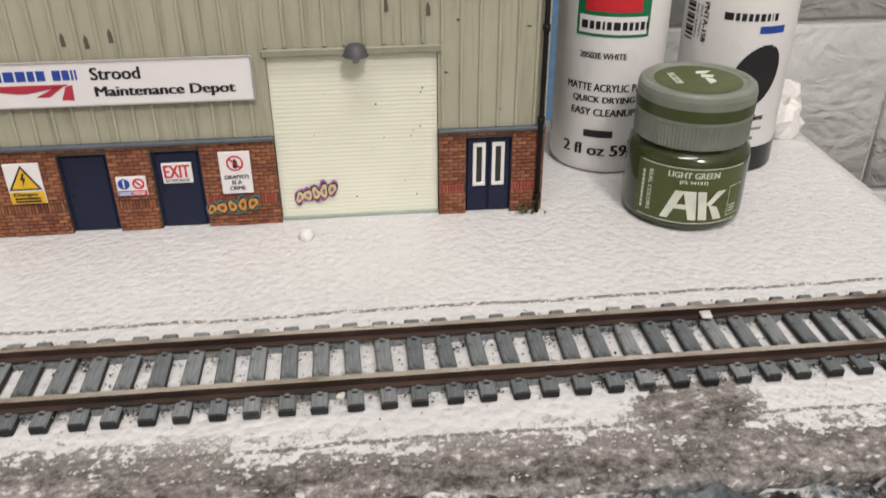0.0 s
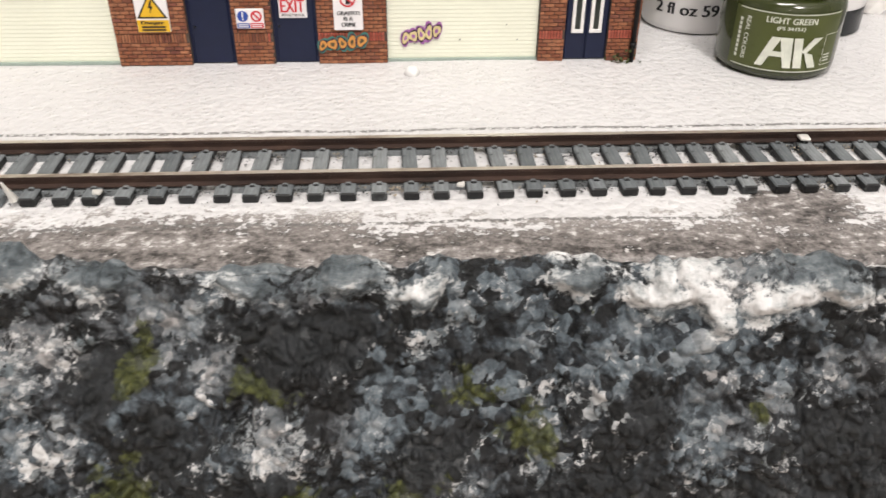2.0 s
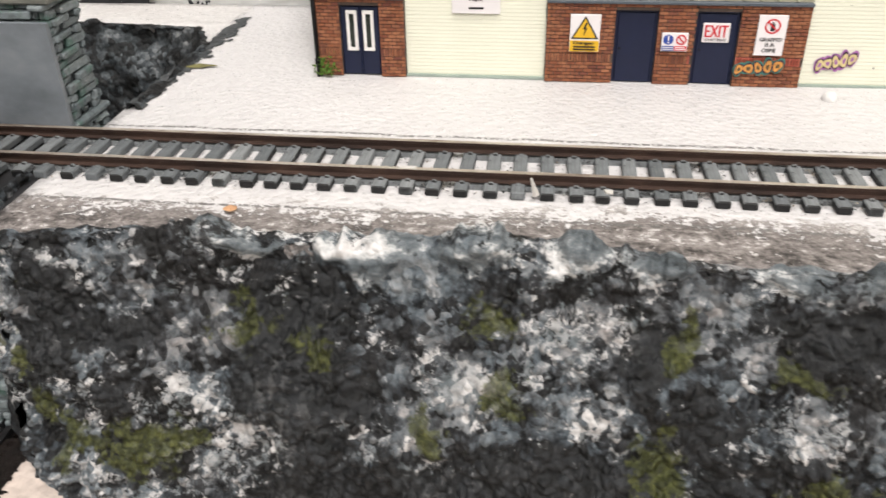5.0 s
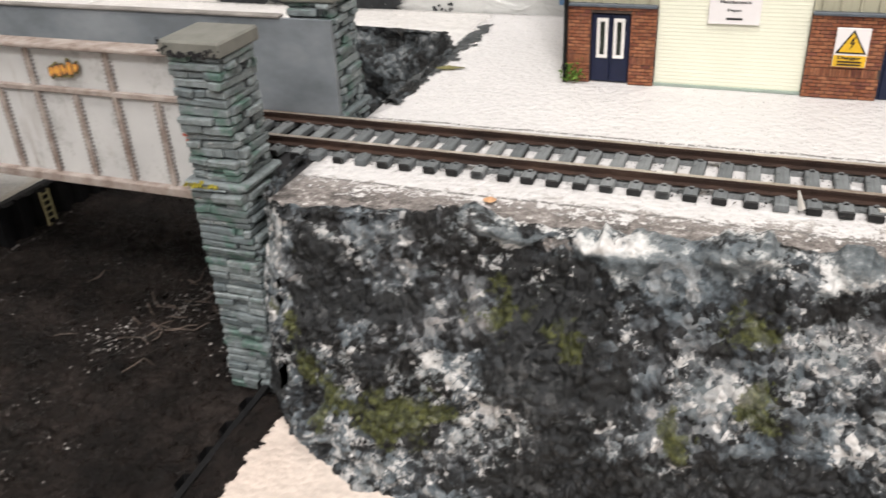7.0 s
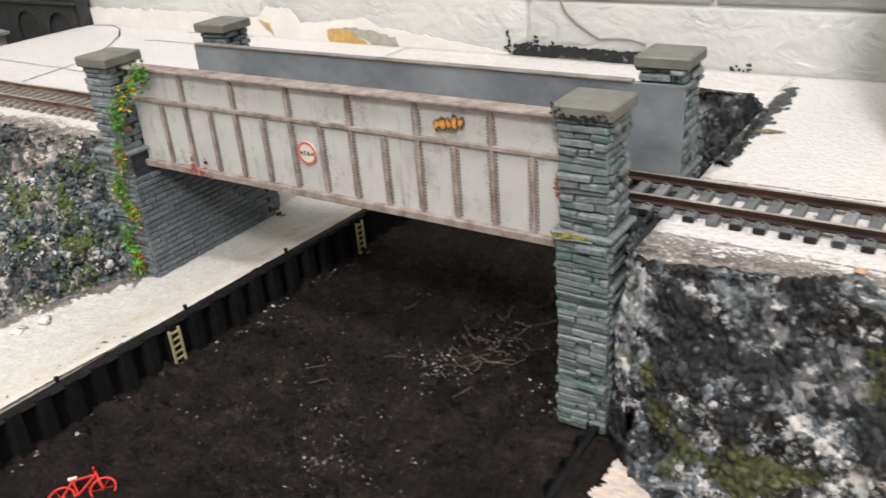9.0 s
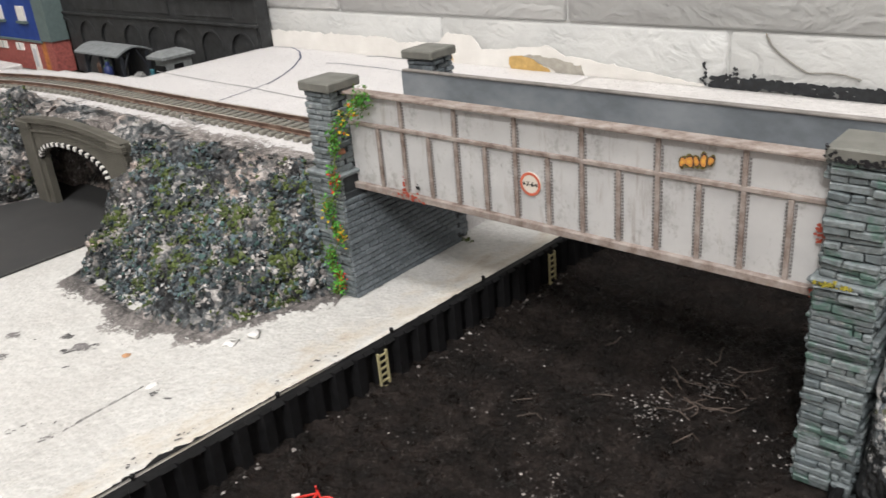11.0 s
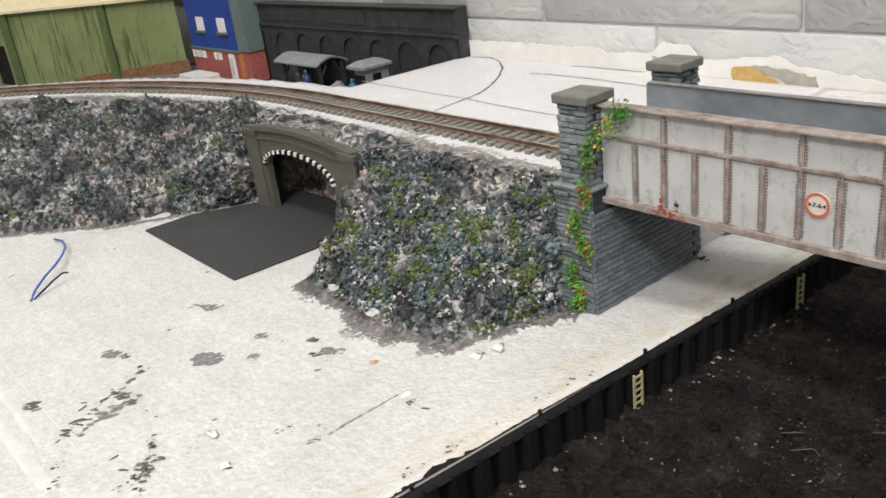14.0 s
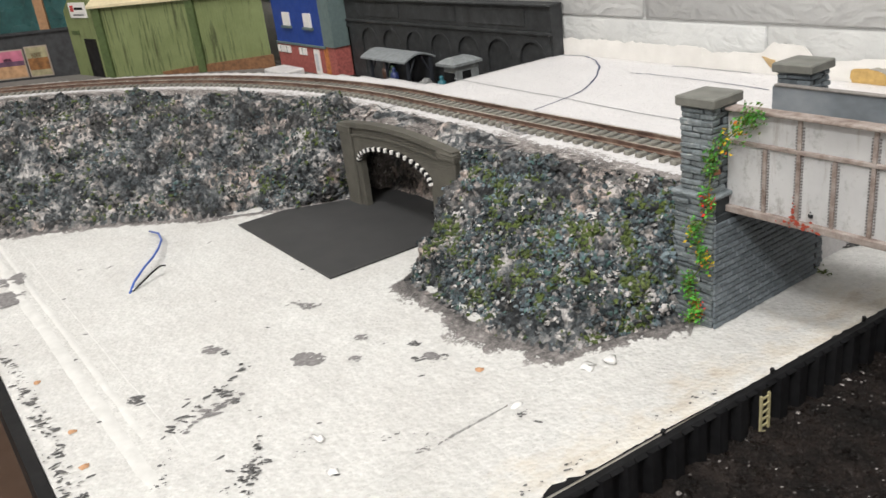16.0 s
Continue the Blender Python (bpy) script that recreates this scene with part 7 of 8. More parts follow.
def splash(name, x, y, z, w, h, material, seed, label, n=26):
    rnd = random.Random(seed)
    t = thing(name, (x, y, z), label, "paint mark")
    for i in range(n):
        r = rnd.uniform(0.004, 0.016)
        px, pz = x + rnd.gauss(0, w), z + rnd.gauss(0, h)
        pts = [(px + r * rnd.uniform(0.6, 1.6) * math.cos(a), pz + r * rnd.uniform(0.5, 1.2) * math.sin(a)) for a in [2 * math.pi * k / 8 for k in range(8)]]
        poly(pts, y - 0.0002 * i, material, t, "paint_fleck", 0.003)


RED_RUST = simple("red_rust_paint", (0.33, 0.055, 0.03), 0.6)
splash("paint_mark", -9.27, 2.466, -0.055, 0.09, 0.018, RED_RUST, 1, "red rust paint on the girder flange", 34)
splash("paint_mark", -9.345, 2.486, 0.05, 0.008, 0.06, RED_RUST, 2, "red rust run on a girder stiffener", 16)
splash("paint_mark", -9.20, 2.512, 0.035, 0.010, 0.012, INK, 3, "black paint dab on the girder plate", 8)


def climbing_plant():
    pl = thing("climbing_plant", (-10.1, 2.24, -1.19), "climbing plant with bright leaves, red and yellow flowers", "plant")
    mats = [simple("leaf_green", (0.06, 0.22, 0.03), 0.5, var=0.4), simple("leaf_bright_green", (0.12, 0.42, 0.05), 0.5, var=0.3), simple("flower_yellow", (0.65, 0.45, 0.02), 0.5), simple("flower_red", (0.62, 0.04, 0.02), 0.5), simple("leaf_olive", (0.10, 0.14, 0.02), 0.5), simple("flower_orange", (0.65, 0.18, 0.02), 0.5)]
    path = [(-9.66, 2.44, 0.81), (-9.74, 2.43, 0.79), (-9.82, 2.42, 0.70), (-9.90, 2.34, 0.60), (-9.97, 2.30, 0.46), (-10.0, 2.30, 0.36), (-9.99, 2.24, 0.10), (-9.95, 2.24, 0.05), (-10.08, 2.23, -0.20), (-10.14, 2.23, -0.26), (-10.05, 2.23, -0.42), (-9.99, 2.23, -0.50), (-10.16, 2.23, -0.72), (-10.18, 2.23, -0.82), (-10.10, 2.23, -0.95), (-10.08, 2.23, -1.02), (-10.16, 2.23, -1.12)]
    rnd = random.Random(11)
    verts, faces, mi = [], [], []
    for i, (x, y, z) in enumerate(path):
        for k in range(95):
            c = Vector((x + rnd.gauss(0, 0.036), y - abs(rnd.gauss(0, 0.025)), z + rnd.gauss(0, 0.055)))
            if z < 0.06 and c.x > -9.9:
                c.x = -9.9 - rnd.random() * 0.05
            s = rnd.uniform(0.010, 0.021)
            d = Vector((rnd.gauss(0, 1), rnd.gauss(0, 0.6) - 0.5, rnd.gauss(0, 1))).normalized()
            e = d.orthogonal().normalized()
            f = d.cross(e)
            b = len(verts)
            verts += [tuple(c + e * s * 1.3), tuple(c + f * s * 0.7 + d * s * 0.3), tuple(c - e * s), tuple(c - f * s * 0.7 + d * s * 0.3)]
            faces += [(b, b + 1, b + 2), (b, b + 2, b + 3)]
            q = rnd.random()
            low = z < -0.85
            bloom = 3 if i in (6, 7, 14, 15) else 2 if i in (2, 3, 9, 10, 11) else 0
            if bloom and q > 0.80:
                m = bloom
            elif bloom and q > 0.76:
                m = 5
            elif q < 0.40:
                m = 1 if low else 0
            elif q < 0.58:
                m = 1
            else:
                m = 4
            mi += [m, m]
    tagged(mesh_part("leaves", verts, faces, mats, pl, "many small bright leaves and flowers", mats=mi), kind="stuff")
    for a, b in zip(path, path[1:]):
        bm = bmesh.new()
        rod(bm, a, b, 0.006, 5)
        part("stem", bm, mats[4], pl)


climbing_plant()


splash("paint_mark", -5.70, 2.370, 0.925, 0.026, 0.028, INK, 12, "black chip on the corner of the pier cap", 14)
splash("paint_mark", -5.55, 2.370, 0.874, 0.09, 0.008, INK, 13, "dark chipped edge under the pier cap", 26)
splash("paint_mark", -5.40, 2.370, 0.885, 0.045, 0.018, INK, 14, "dark chipped edge of the pier cap", 16)
splash("paint_mark", -5.735, 2.488, 0.33, 0.012, 0.04, RED_RUST, 15, "brown rust run on the girder end", 14)
splash("paint_mark", -5.735, 2.465, -0.06, 0.014, 0.014, RED_RUST, 16, "brown rust spot on the bottom flange", 10)


def moss_tuft(x, y, z, w, h, seed, label, cols, count=120):
    rnd = random.Random(seed)
    verts, faces = [], []
    for k in range(count):
        c = Vector((x + rnd.gauss(0, w), y - abs(rnd.gauss(0, 0.02)), z + abs(rnd.gauss(0, h))))
        s = rnd.uniform(0.008, 0.02)
        d = Vector((rnd.gauss(0, 1), rnd.gauss(0, 1) - 0.6, rnd.gauss(0, 1))).normalized()
        e = d.orthogonal().normalized()
        f = d.cross(e)
        b = len(verts)
        verts += [tuple(c + e * s), tuple(c + f * s * 0.7), tuple(c - e * s), tuple(c - f * s * 0.7)]
        faces.append((b, b + 1, b + 2, b + 3))
    tagged(mesh_part("moss_tuft", verts, faces, cols, place=(x, y, z)), label, "plant", kind="stuff")


MOSS = simple("moss_green", (0.085, 0.16, 0.02), 0.7, var=0.4, size=0.001)
moss_tuft(-3.93, FY - 0.04, 0.02, 0.04, 0.07, 1, "green creeper at the depot corner", MOSS)
moss_tuft(1.20, FY - 0.035, 0.0, 0.05, 0.04, 2, "faint moss at the foot of the brick wall", simple("moss_dark", (0.05, 0.06, 0.02), 0.8), 40)
moss_tuft(-5.60, 2.33, 0.09, 0.06, 0.012, 3, "yellow moss on the pier ledge", simple("moss_yellow", (0.30, 0.26, 0.03), 0.8), 60)
moss_tuft(-9.9, 3.93, -1.18, 0.07, 0.03, 4, "weeds at the foot of the abutment", simple("weed_green", (0.09, 0.12, 0.03), 0.8), 60)


# ---- quay ladders ----
def ladder(x, y, z0, z1):
    brass = simple("pale_brass_ladder", (0.50, 0.45, 0.26), 0.45, 0.2)
    l = thing("quay_ladder", (x, y, z0), "small pale brass ladder on the black piling", "ladder", "quay ladders")
    w = 0.05
    for s in (-1, 1):
        box_part("stile", (x - 0.008, x + 0.012, y + s * w - 0.009, y + s * w + 0.009, z0, z1), brass, l)
    k = 6
    for i in range(k):
        z = z0 + (z1 - z0) * (i + 0.5) / k
        box_part("rung", (x - 0.004, x + 0.008, y - w + 0.009, y + w - 0.009, z - 0.008, z + 0.008), brass, l)


ladder(lip_x(1.6) + 0.115, 1.60, -1.50, -1.12)
ladder(lip_x(4.03) + 0.115, 4.03, -1.50, -1.12)


# ---- things in the mud ----
def mud_debris():
    rnd = random.Random(21)
    verts, faces = [], []

    def chip(x, y, r):
        r *= 0.3 + 0.3 * rnd.random()
        z = mud_z(x, y)
        b = len(verts)
        a = rnd.uniform(0, 6)
        for k in range(4):
            q = a + k * math.pi / 2
            verts.append((x + r * rnd.uniform(0.5, 1.3) * math.cos(q), y + r * rnd.uniform(0.5, 1.3) * math.sin(q), z + rnd.uniform(0.002, 0.008)))
        verts.append((x, y, z + r * rnd.uniform(0.5, 1.0)))
        for k in range(4):
            faces.append((b + k, b + (k + 1) % 4, b + 4))

    for i in range(2400):
        chip(rnd.uniform(-8.9, -5.3), rnd.uniform(-2.6, 4.4), rnd.uniform(0.004, 0.013))
    for i in range(420):
        # drifts that gather in clusters
        x, y = rnd.uniform(-8.9, -5.6), rnd.uniform(-2.4, 4.2)
        if fbm(x, y, 13, 3, 1.6) > 0.02:
            for k in range(rnd.randint(1, 4)):
                chip(x + rnd.gauss(0, 0.05), y + rnd.gauss(0, 0.05), rnd.uniform(0.014, 0.036))
    for i in range(70):
        y = rnd.uniform(-2.5, 4.5)
        chip(lip_x(y) + 0.12 + abs(rnd.gauss(0, 0.05)), y, rnd.uniform(0.02, 0.055))
    for cx, cy, sx, sy, n, r in ((-6.9, 2.55, 0.38, 0.3, 70, 0.026), (-6.6, 3.1, 0.28, 0.35, 70, 0.026), (-7.0, 1.2, 0.35, 0.35, 60, 0.018), (-7.4, 1.9, 0.3, 0.3, 30, 0.012), (-6.2, 3.9, 0.3, 0.3, 40, 0.013), (-8.1, 1.4, 0.3, 0.4, 30, 0.013), (-6.3, 0.8, 0.4, 0.5, 40, 0.012)):
        for i in range(n * 3):
            chip(cx + rnd.gauss(0, sx) * rnd.random(), cy + rnd.gauss(0, sy) * rnd.random(), r * rnd.uniform(0.4, 1.2))
    tagged(mesh_part("mud_litter", verts, faces, simple("pale_grit", (0.19, 0.172, 0.165), 0.3, var=0.9, size=0.002), place=(-7, 1, -1.49)), "pale chips of litter in the mud", "litter", kind="stuff")
    # a tangle of dry twigs caught in the mud, with a few strays
    tw = simple("dry_twig", (0.095, 0.072, 0.060), 0.7, var=0.6)
    for i in range(22):
        near = i < 16
        x, y = (-6.78 + rnd.gauss(0, 0.20), 2.86 + rnd.gauss(0, 0.22)) if near else (rnd.uniform(-8.3, -5.9), rnd.uniform(0.6, 3.4))
        a = rnd.uniform(-0.5, 0.9)
        pts = []
        for k in range(rnd.randint(3, 5)):
            pts.append((x, y, mud_z(x, y) + rnd.uniform(0.008, 0.035)))
            d = rnd.uniform(0.05, 0.13)
            a += rnd.gauss(0, 0.45)
            x, y = x + d * math.cos(a), y + d * math.sin(a)
        t = thing("twig", pts[0], "thin dry twig lying on the mud", "twig", "twigs")
        bm = bmesh.new()
        for p, q in zip(pts, pts[1:]):
            rod(bm, p, q, 0.0052, 5, 0.004)
        part("stick", bm, tw, t)
    # red bicycle half sunk on its side
    red = simple("red_plastic", (0.50, 0.025, 0.018), 0.35, bump=0)
    o = Vector((-8.30, 0.12, -1.475))
    bike = thing("toy_bicycle", o, "red model bicycle lying in the mud", "bicycle")
    u, v = Vector((0.62, 0.74, 0.0)).normalized(), Vector((-0.70, 0.58, 0.36)).normalized()
    w = u.cross(v)

    def at(a, b):
        return o + (u * a + v * b) * 0.75

    def wheel(a, b, r):
        verts, faces = [], []
        n, k = 26, 6
        for i in range(n):
            p = 2 * math.pi * i / n
            d = u * math.cos(p) + v * math.sin(p)
            for j in range(k):
                q = 2 * math.pi * j / k
                verts.append(at(a, b) + d * (r * 0.75 + 0.010 * math.cos(q)) + w * 0.010 * math.sin(q))
                faces.append((i * k + j, ((i + 1) % n) * k + j, ((i + 1) % n) * k + (j + 1) % k, i * k + (j + 1) % k))
        t = mesh_part("wheel", verts, faces, red, bike, "red wheel", smooth=True)
        for i in range(3):
            p = math.pi * i / 3
            bm = bmesh.new()
            rod(bm, at(a - r * math.cos(p), b - r * math.sin(p)), at(a + r * math.cos(p), b + r * math.sin(p)), 0.003, 4)
            part("spoke", bm, red, t)

    wheel(-0.17, 0.0, 0.115)
    wheel(0.20, 0.0, 0.115)
    for a, b in (((-0.17, 0.0), (-0.02, 0.0)), ((-0.02, 0.0), (0.13, 0.16)), ((-0.02, 0.0), (-0.07, 0.16)), ((-0.07, 0.16), (0.13, 0.17)), ((-0.17, 0), (-0.07, 0.16)), ((0.20, 0), (0.13, 0.21))):
        bm = bmesh.new()
        rod(bm, at(*a), at(*b), 0.010, 6)
        part("frame_tube", bm, red, bike)
    bm = bmesh.new()
    rod(bm, at(-0.11, 0.185), at(-0.03, 0.185), 0.015, 6)
    part("saddle", bm, simple("pale_saddle", (0.6, 0.55, 0.53), 0.5), bike, "pale saddle")
    bm = bmesh.new()
    rod(bm, at(0.13, 0.21) - w * 0.05, at(0.13, 0.21) + w * 0.05, 0.009, 6)
    part("handlebar", bm, red, bike)
    # traffic cone and tyre
    cx, cy = -7.42, 0.25
    cone = thing("traffic_cone", (cx, cy, -1.48), "small orange and white traffic cone standing in the mud", "traffic cone")
    for r0, z0, r1, z1, m in ((0.065, 0.0, 0.046, 0.06, red), (0.046, 0.06, 0.032, 0.11, WHITE), (0.032, 0.11, 0.010, 0.18, simple("cone_orange", (0.55, 0.07, 0.02), 0.4))):
        bm = bmesh.new()
        lathe(bm, [(r0, -1.48 + z0), (r1, -1.48 + z1)] + ([(0.0, -1.48 + z1)] if z1 > 0.15 else []), cx, cy, 18)
        part("cone_band", bm, m, cone, smooth=True)
    ty = thing("old_tyre", (-5.87, 1.08, -1.48), "black tyre half sunk in the mud", "tyre")
    bm = bmesh.new()
    prof = [(0.07, -1.49), (0.085, -1.455), (0.115, -1.445), (0.14, -1.465), (0.145, -1.50), (0.14, -1.54), (0.08, -1.54), (0.07, -1.49)]
    lathe(bm, prof, -5.87, 1.08, 26)
    part("tread", bm, simple("tyre_rubber", (0.0035, 0.0035, 0.0035), 0.5, spec=0.10), ty, smooth=True)


mud_debris()


# ---- paint spots and scraps on the quay ----
def blotch(cx, cy, r, z, material, seed, name="paint_stain", stretch=1.0, turn=0.0, n=18):
    rnd = random.Random(seed)
    rad = [r * (0.62 + 0.45 * rnd.random()) for _ in range(n)]
    verts = [(cx, cy, z + 0.004)]
    for i in range(n):
        a = 2 * math.pi * i / n
        x, y = rad[i] * math.cos(a) * stretch, rad[i] * math.sin(a)
        verts.append((cx + x * math.cos(turn) - y * math.sin(turn), cy + x * math.sin(turn) + y * math.cos(turn), z + 0.002))
    faces = [(0, 1 + i, 1 + (i + 1) % n) for i in range(n)]
    return verts, faces


def quay_marks():
    grey = simple("grey_paint_spot", (0.20, 0.19, 0.19), 0.7, var=0.35, size=0.002)
    dark = simple("black_paint_spot", (0.10, 0.098, 0.098), 0.6, var=0.85, size=0.0015)
    rnd = random.Random(6)
    marks = thing("quay_paint_spots", (-12, -1, -1.19), "grey and black paint spots on the white foam", "paint mark", kind="stuff")
    spots = [(-12.36, -0.70, 0.13, 0), (-13.28, -1.33, 0.08, 0), (-12.33, -1.56, 0.06, 1), (-12.9, -2.23, 0.07, 1), (-12.17, -1.54, 0.05, 1), (-11.13, -1.86, 0.05, 1), (-11.5, 0.17, 0.07, 0),
             (-11.83, 0.20, 0.05, 1), (-12.34, -0.11, 0.06, 0), (-13.43, -0.16, 0.07, 0), (-17.21, -2.58, 0.18, 0), (-16.64, -2.74, 0.2, 0), (-12.01, -0.37, 0.05, 0), (-13.1, -1.25, 0.05, 1)]
    lines = [((-12.7, -1.2), (-12.1, -2.2), 16, 0.035, 1), ((-12.25, -1.45), (-12.05, -2.1), 14, 0.04, 0), ((-11.5, -1.6), (-10.8, -2.0), 22, 0.022, 1), ((-11.1, -1.7), (-11.0, -2.1), 12, 0.025, 1), ((-11.9, -2.2), (-11.4, -2.5), 6, 0.025, 1), ((-10.36, -0.75), (-10.28, -0.30), 14, 0.018, 0), ((-10.20, 0.05), (-10.12, 0.16), 6, 0.02, 1), ((-10.75, -0.95), (-10.5, -0.55), 7, 0.014, 1), ((-11.6, 0.0), (-11.4, 0.3), 6, 0.03, 1), ((-13.6, -0.2), (-13.3, -0.1), 5, 0.03, 0), ((-11.2, -1.2), (-11.0, -1.5), 3, 0.012, 1),
             ((-9.35, -1.2), (-9.22, 1.6), 13, 0.018, 1), ((-10.3, 4.22), (-10.02, 4.85), 26, 0.05, 1), ((-19.0, -3.06), (-10.0, -3.06), 60, 0.03, 1), ((-14.5, -3.0), (-10.5, -2.97), 40, 0.03, 1)]
    for x in range(30):
        spots.append((rnd.uniform(-17, -9.8), rnd.uniform(-2.9, 0.5), rnd.uniform(0.008, 0.022), 1))
    vs, fs, mi = [], [], []

    def fleck(x, y, r, lift, seed, m):
        v, f = blotch(x, y, r, low_z(x, y) + lift, None, seed, n=10, stretch=rnd.uniform(1.1, 3.2), turn=1.25 + rnd.gauss(0, 0.4))
        o = len(vs)
        vs.extend(v)
        fs.extend(tuple(q + o for q in t3) for t3 in f)
        mi.extend([m] * len(f))

    for k, (x, y, r, m) in enumerate(spots):
        for i in range(1 if r < 0.03 else int(14 + 260 * r)):
            a, q = rnd.uniform(0, 6.283), r * math.sqrt(rnd.random())
            fleck(x + q * 1.25 * math.cos(a), y + q * 0.9 * math.sin(a), r if r < 0.03 else r * rnd.choice((0.12, 0.2, 0.3)), 0.0001 * i, 7000 + 90 * k + i, m)
    for k, (a, b, n, r, m) in enumerate(lines):
        for i in range(int(n * 3)):
            t = rnd.random()
            x, y = a[0] + (b[0] - a[0]) * t + rnd.gauss(0, 0.03), a[1] + (b[1] - a[1]) * t + rnd.gauss(0, 0.03)
            fleck(x, y, r * rnd.choice((0.15, 0.22, 0.3, 0.45, 0.7)), 0.0002 * i, 100 * k + i, m)
    tagged(mesh_part("paint_flecks", vs, fs, [grey, dark], marks, mats=mi), kind="stuff")
    tan = simple("tan_leaf_scrap", (0.42, 0.24, 0.13), 0.7, var=0.3)
    for x, y, z in ((-10.97, 0.33, None), (-14.01, -2.88, None), (-12.15, -2.87, None), (-12.78, -2.82, None), (-3.91, 2.73, 0.012)):
        v, f = blotch(x, y, 0.05, (low_z(x, y) if z is None else z) + 0.004, None, int(abs(x * 10)), n=9)
        v[0] = (v[0][0], v[0][1], v[0][2] + 0.02)
        tagged(mesh_part("leaf_scrap", v, f, tan, place=v[0]), "small tan leaf scrap lying on the foam", "scrap", "leaf scraps")
    white = simple("white_foam_scrap", (0.72, 0.71, 0.70), 0.6)
    for k, (x, y, z, r) in enumerate(((-11.09, -1.27, -1.18, 0.06), (-10.6, -1.39, -1.18, 0.05), (-0.27, 4.72, 0.0, 0.05), (-10.27, 0.17, -1.165, 0.045), (-10.28, 0.98, -1.17, 0.07), (-10.2, 1.2, -1.16, 0.06), (-15.55, -1.45, -1.18, 0.05), (-2.45, 2.36, 0.02, 0.03))):
        bm = bmesh.new()
        bmesh.ops.create_icosphere(bm, subdivisions=2, radius=r, matrix=Matrix.Translation((x, y, z + r * 0.25)))
        for vtx in bm.verts:
            vtx.co.z = z + (vtx.co.z - z) * (1.0 if k == 2 else 0.28)
            vtx.co += Vector((fbm(vtx.co.x * 14, vtx.co.y * 14, 1, 3), fbm(vtx.co.y * 14, vtx.co.x * 14, 5, 3), 0.1)) * r * (0.3 if k == 2 else 0.8)
        tagged(part("foam_scrap", bm, white, smooth=True, place=(x, y, z)), "small white scrap of foam", "scrap", "foam scraps")
    # a torn sliver of grey skin lifting off the foam, with a crumb at its end
    verts, faces = [], []
    for i in range(25):
        y = -0.50 + 0.62 * i / 24
        w = 0.034 * math.sin(math.pi * (0.12 + 0.86 * i / 24)) * (0.7 + 0.6 * fbm(y * 9, 1, 0, 3)) * (0.35 + 0.65 * i / 24)
        x = -10.315 + 0.02 * fbm(y * 3, 4, 0, 2)
        for u, z in ((-w, 0.004), (-w * 0.3, 0.020 + 0.02 * fbm(y * 11, 2, 0, 2)), (w * 0.5, 0.012), (w, 0.003)):
            verts.append((x + u, y, low_z(x + u, y) + z))
    faces = [(4 * i + q, 4 * i + 4 + q, 4 * i + 5 + q, 4 * i + 1 + q) for i in range(24) for q in range(3)]
    tagged(mesh_part("torn_sliver", verts, faces, simple("grey_torn_skin", (0.24, 0.235, 0.23), 0.6, var=0.7, size=0.003), place=(-10.31, -0.2, -1.17)), "torn grey sliver of painted skin on the foam", "scrap")
    # long ridges pressed into the foam, rubbed clean and white along their tops
    clean = simple("rubbed_white_foam", (0.595, 0.588, 0.572), 0.5, var=0.10, size=0.008)
    for y0, x0, x1, h, half in ((-2.53, -19.0, -11.4, 0.009, 0.085), (-2.37, -19.0, -12.2, 0.006, 0.05), (-2.17, -18.5, -11.7, 0.003, 0.016)):
        verts, faces = [], []
        for i in range(81):
            x = x0 + (x1 - x0) * i / 80
            k = h * math.sin(math.pi * min(1, (i + 0.5) / 81)) ** 0.3 * (1 + 0.3 * fbm(x, y0, 0, 2))
            dy = 0.035 * (x + 13.4) / 2.4 + 0.01 * fbm(x * 2, y0, 4, 2)
            for o, z in ((-half, -0.004), (-half * 0.35, k), (half * 0.35, k * 0.9), (half, -0.004)):
                verts.append((x, y0 + dy + o, low_z(x, y0) + z))
        for i in range(80):
            for q in range(3):
                faces.append((4 * i + q, 4 * i + 4 + q, 4 * i + 5 + q, 4 * i + 1 + q))
        tagged(mesh_part("foam_ridge", verts, faces, clean, smooth=True), "pale ridge pressed into the foam quay", "foam ridge", kind="structure")
    # wires
    for nm, lab, pts, r, m in (("loose_wire", "loose blue wire sticking out of the foam", [(-15.48, -1.53, -1.19), (-15.62, -1.42, -1.12), (-15.85, -1.22, -1.07), (-16.1, -1.02, -1.06), (-16.4, -0.85, -1.07), (-16.75, -0.70, -1.09), (-17.15, -0.62, -1.12), (-17.45, -0.66, -1.15)], 0.014, simple("blue_wire", (0.04, 0.10, 0.42), 0.35)),
                               ("loose_wire", "loose black wire sticking out of the foam", [(-15.50, -1.48, -1.18), (-15.60, -1.30, -1.13), (-15.66, -1.18, -1.09), (-15.72, -1.04, -1.06), (-15.70, -0.98, -1.07)], 0.011, BLACK)):
        w = thing(nm, pts[0], lab, "wire", "loose wires")
        bm = bmesh.new()
        loops = []
        for i, p in enumerate(pts):
            d = (Vector(pts[min(i + 1, len(pts) - 1)]) - Vector(pts[max(i - 1, 0)])).normalized()
            e = d.cross(Vector((0, 0, 1))).normalized()
            g = e.cross(d)
            loops.append([bm.verts.new(Vector(p) + (e * math.cos(q * math.pi / 4) + g * math.sin(q * math.pi / 4)) * r) for q in range(8)])
        for p, q in zip(loops, loops[1:]):
            for i in range(8):
                bm.faces.new((p[i], p[(i + 1) % 8], q[(i + 1) % 8], q[i]))
        bm.faces.new(loops[0][::-1])
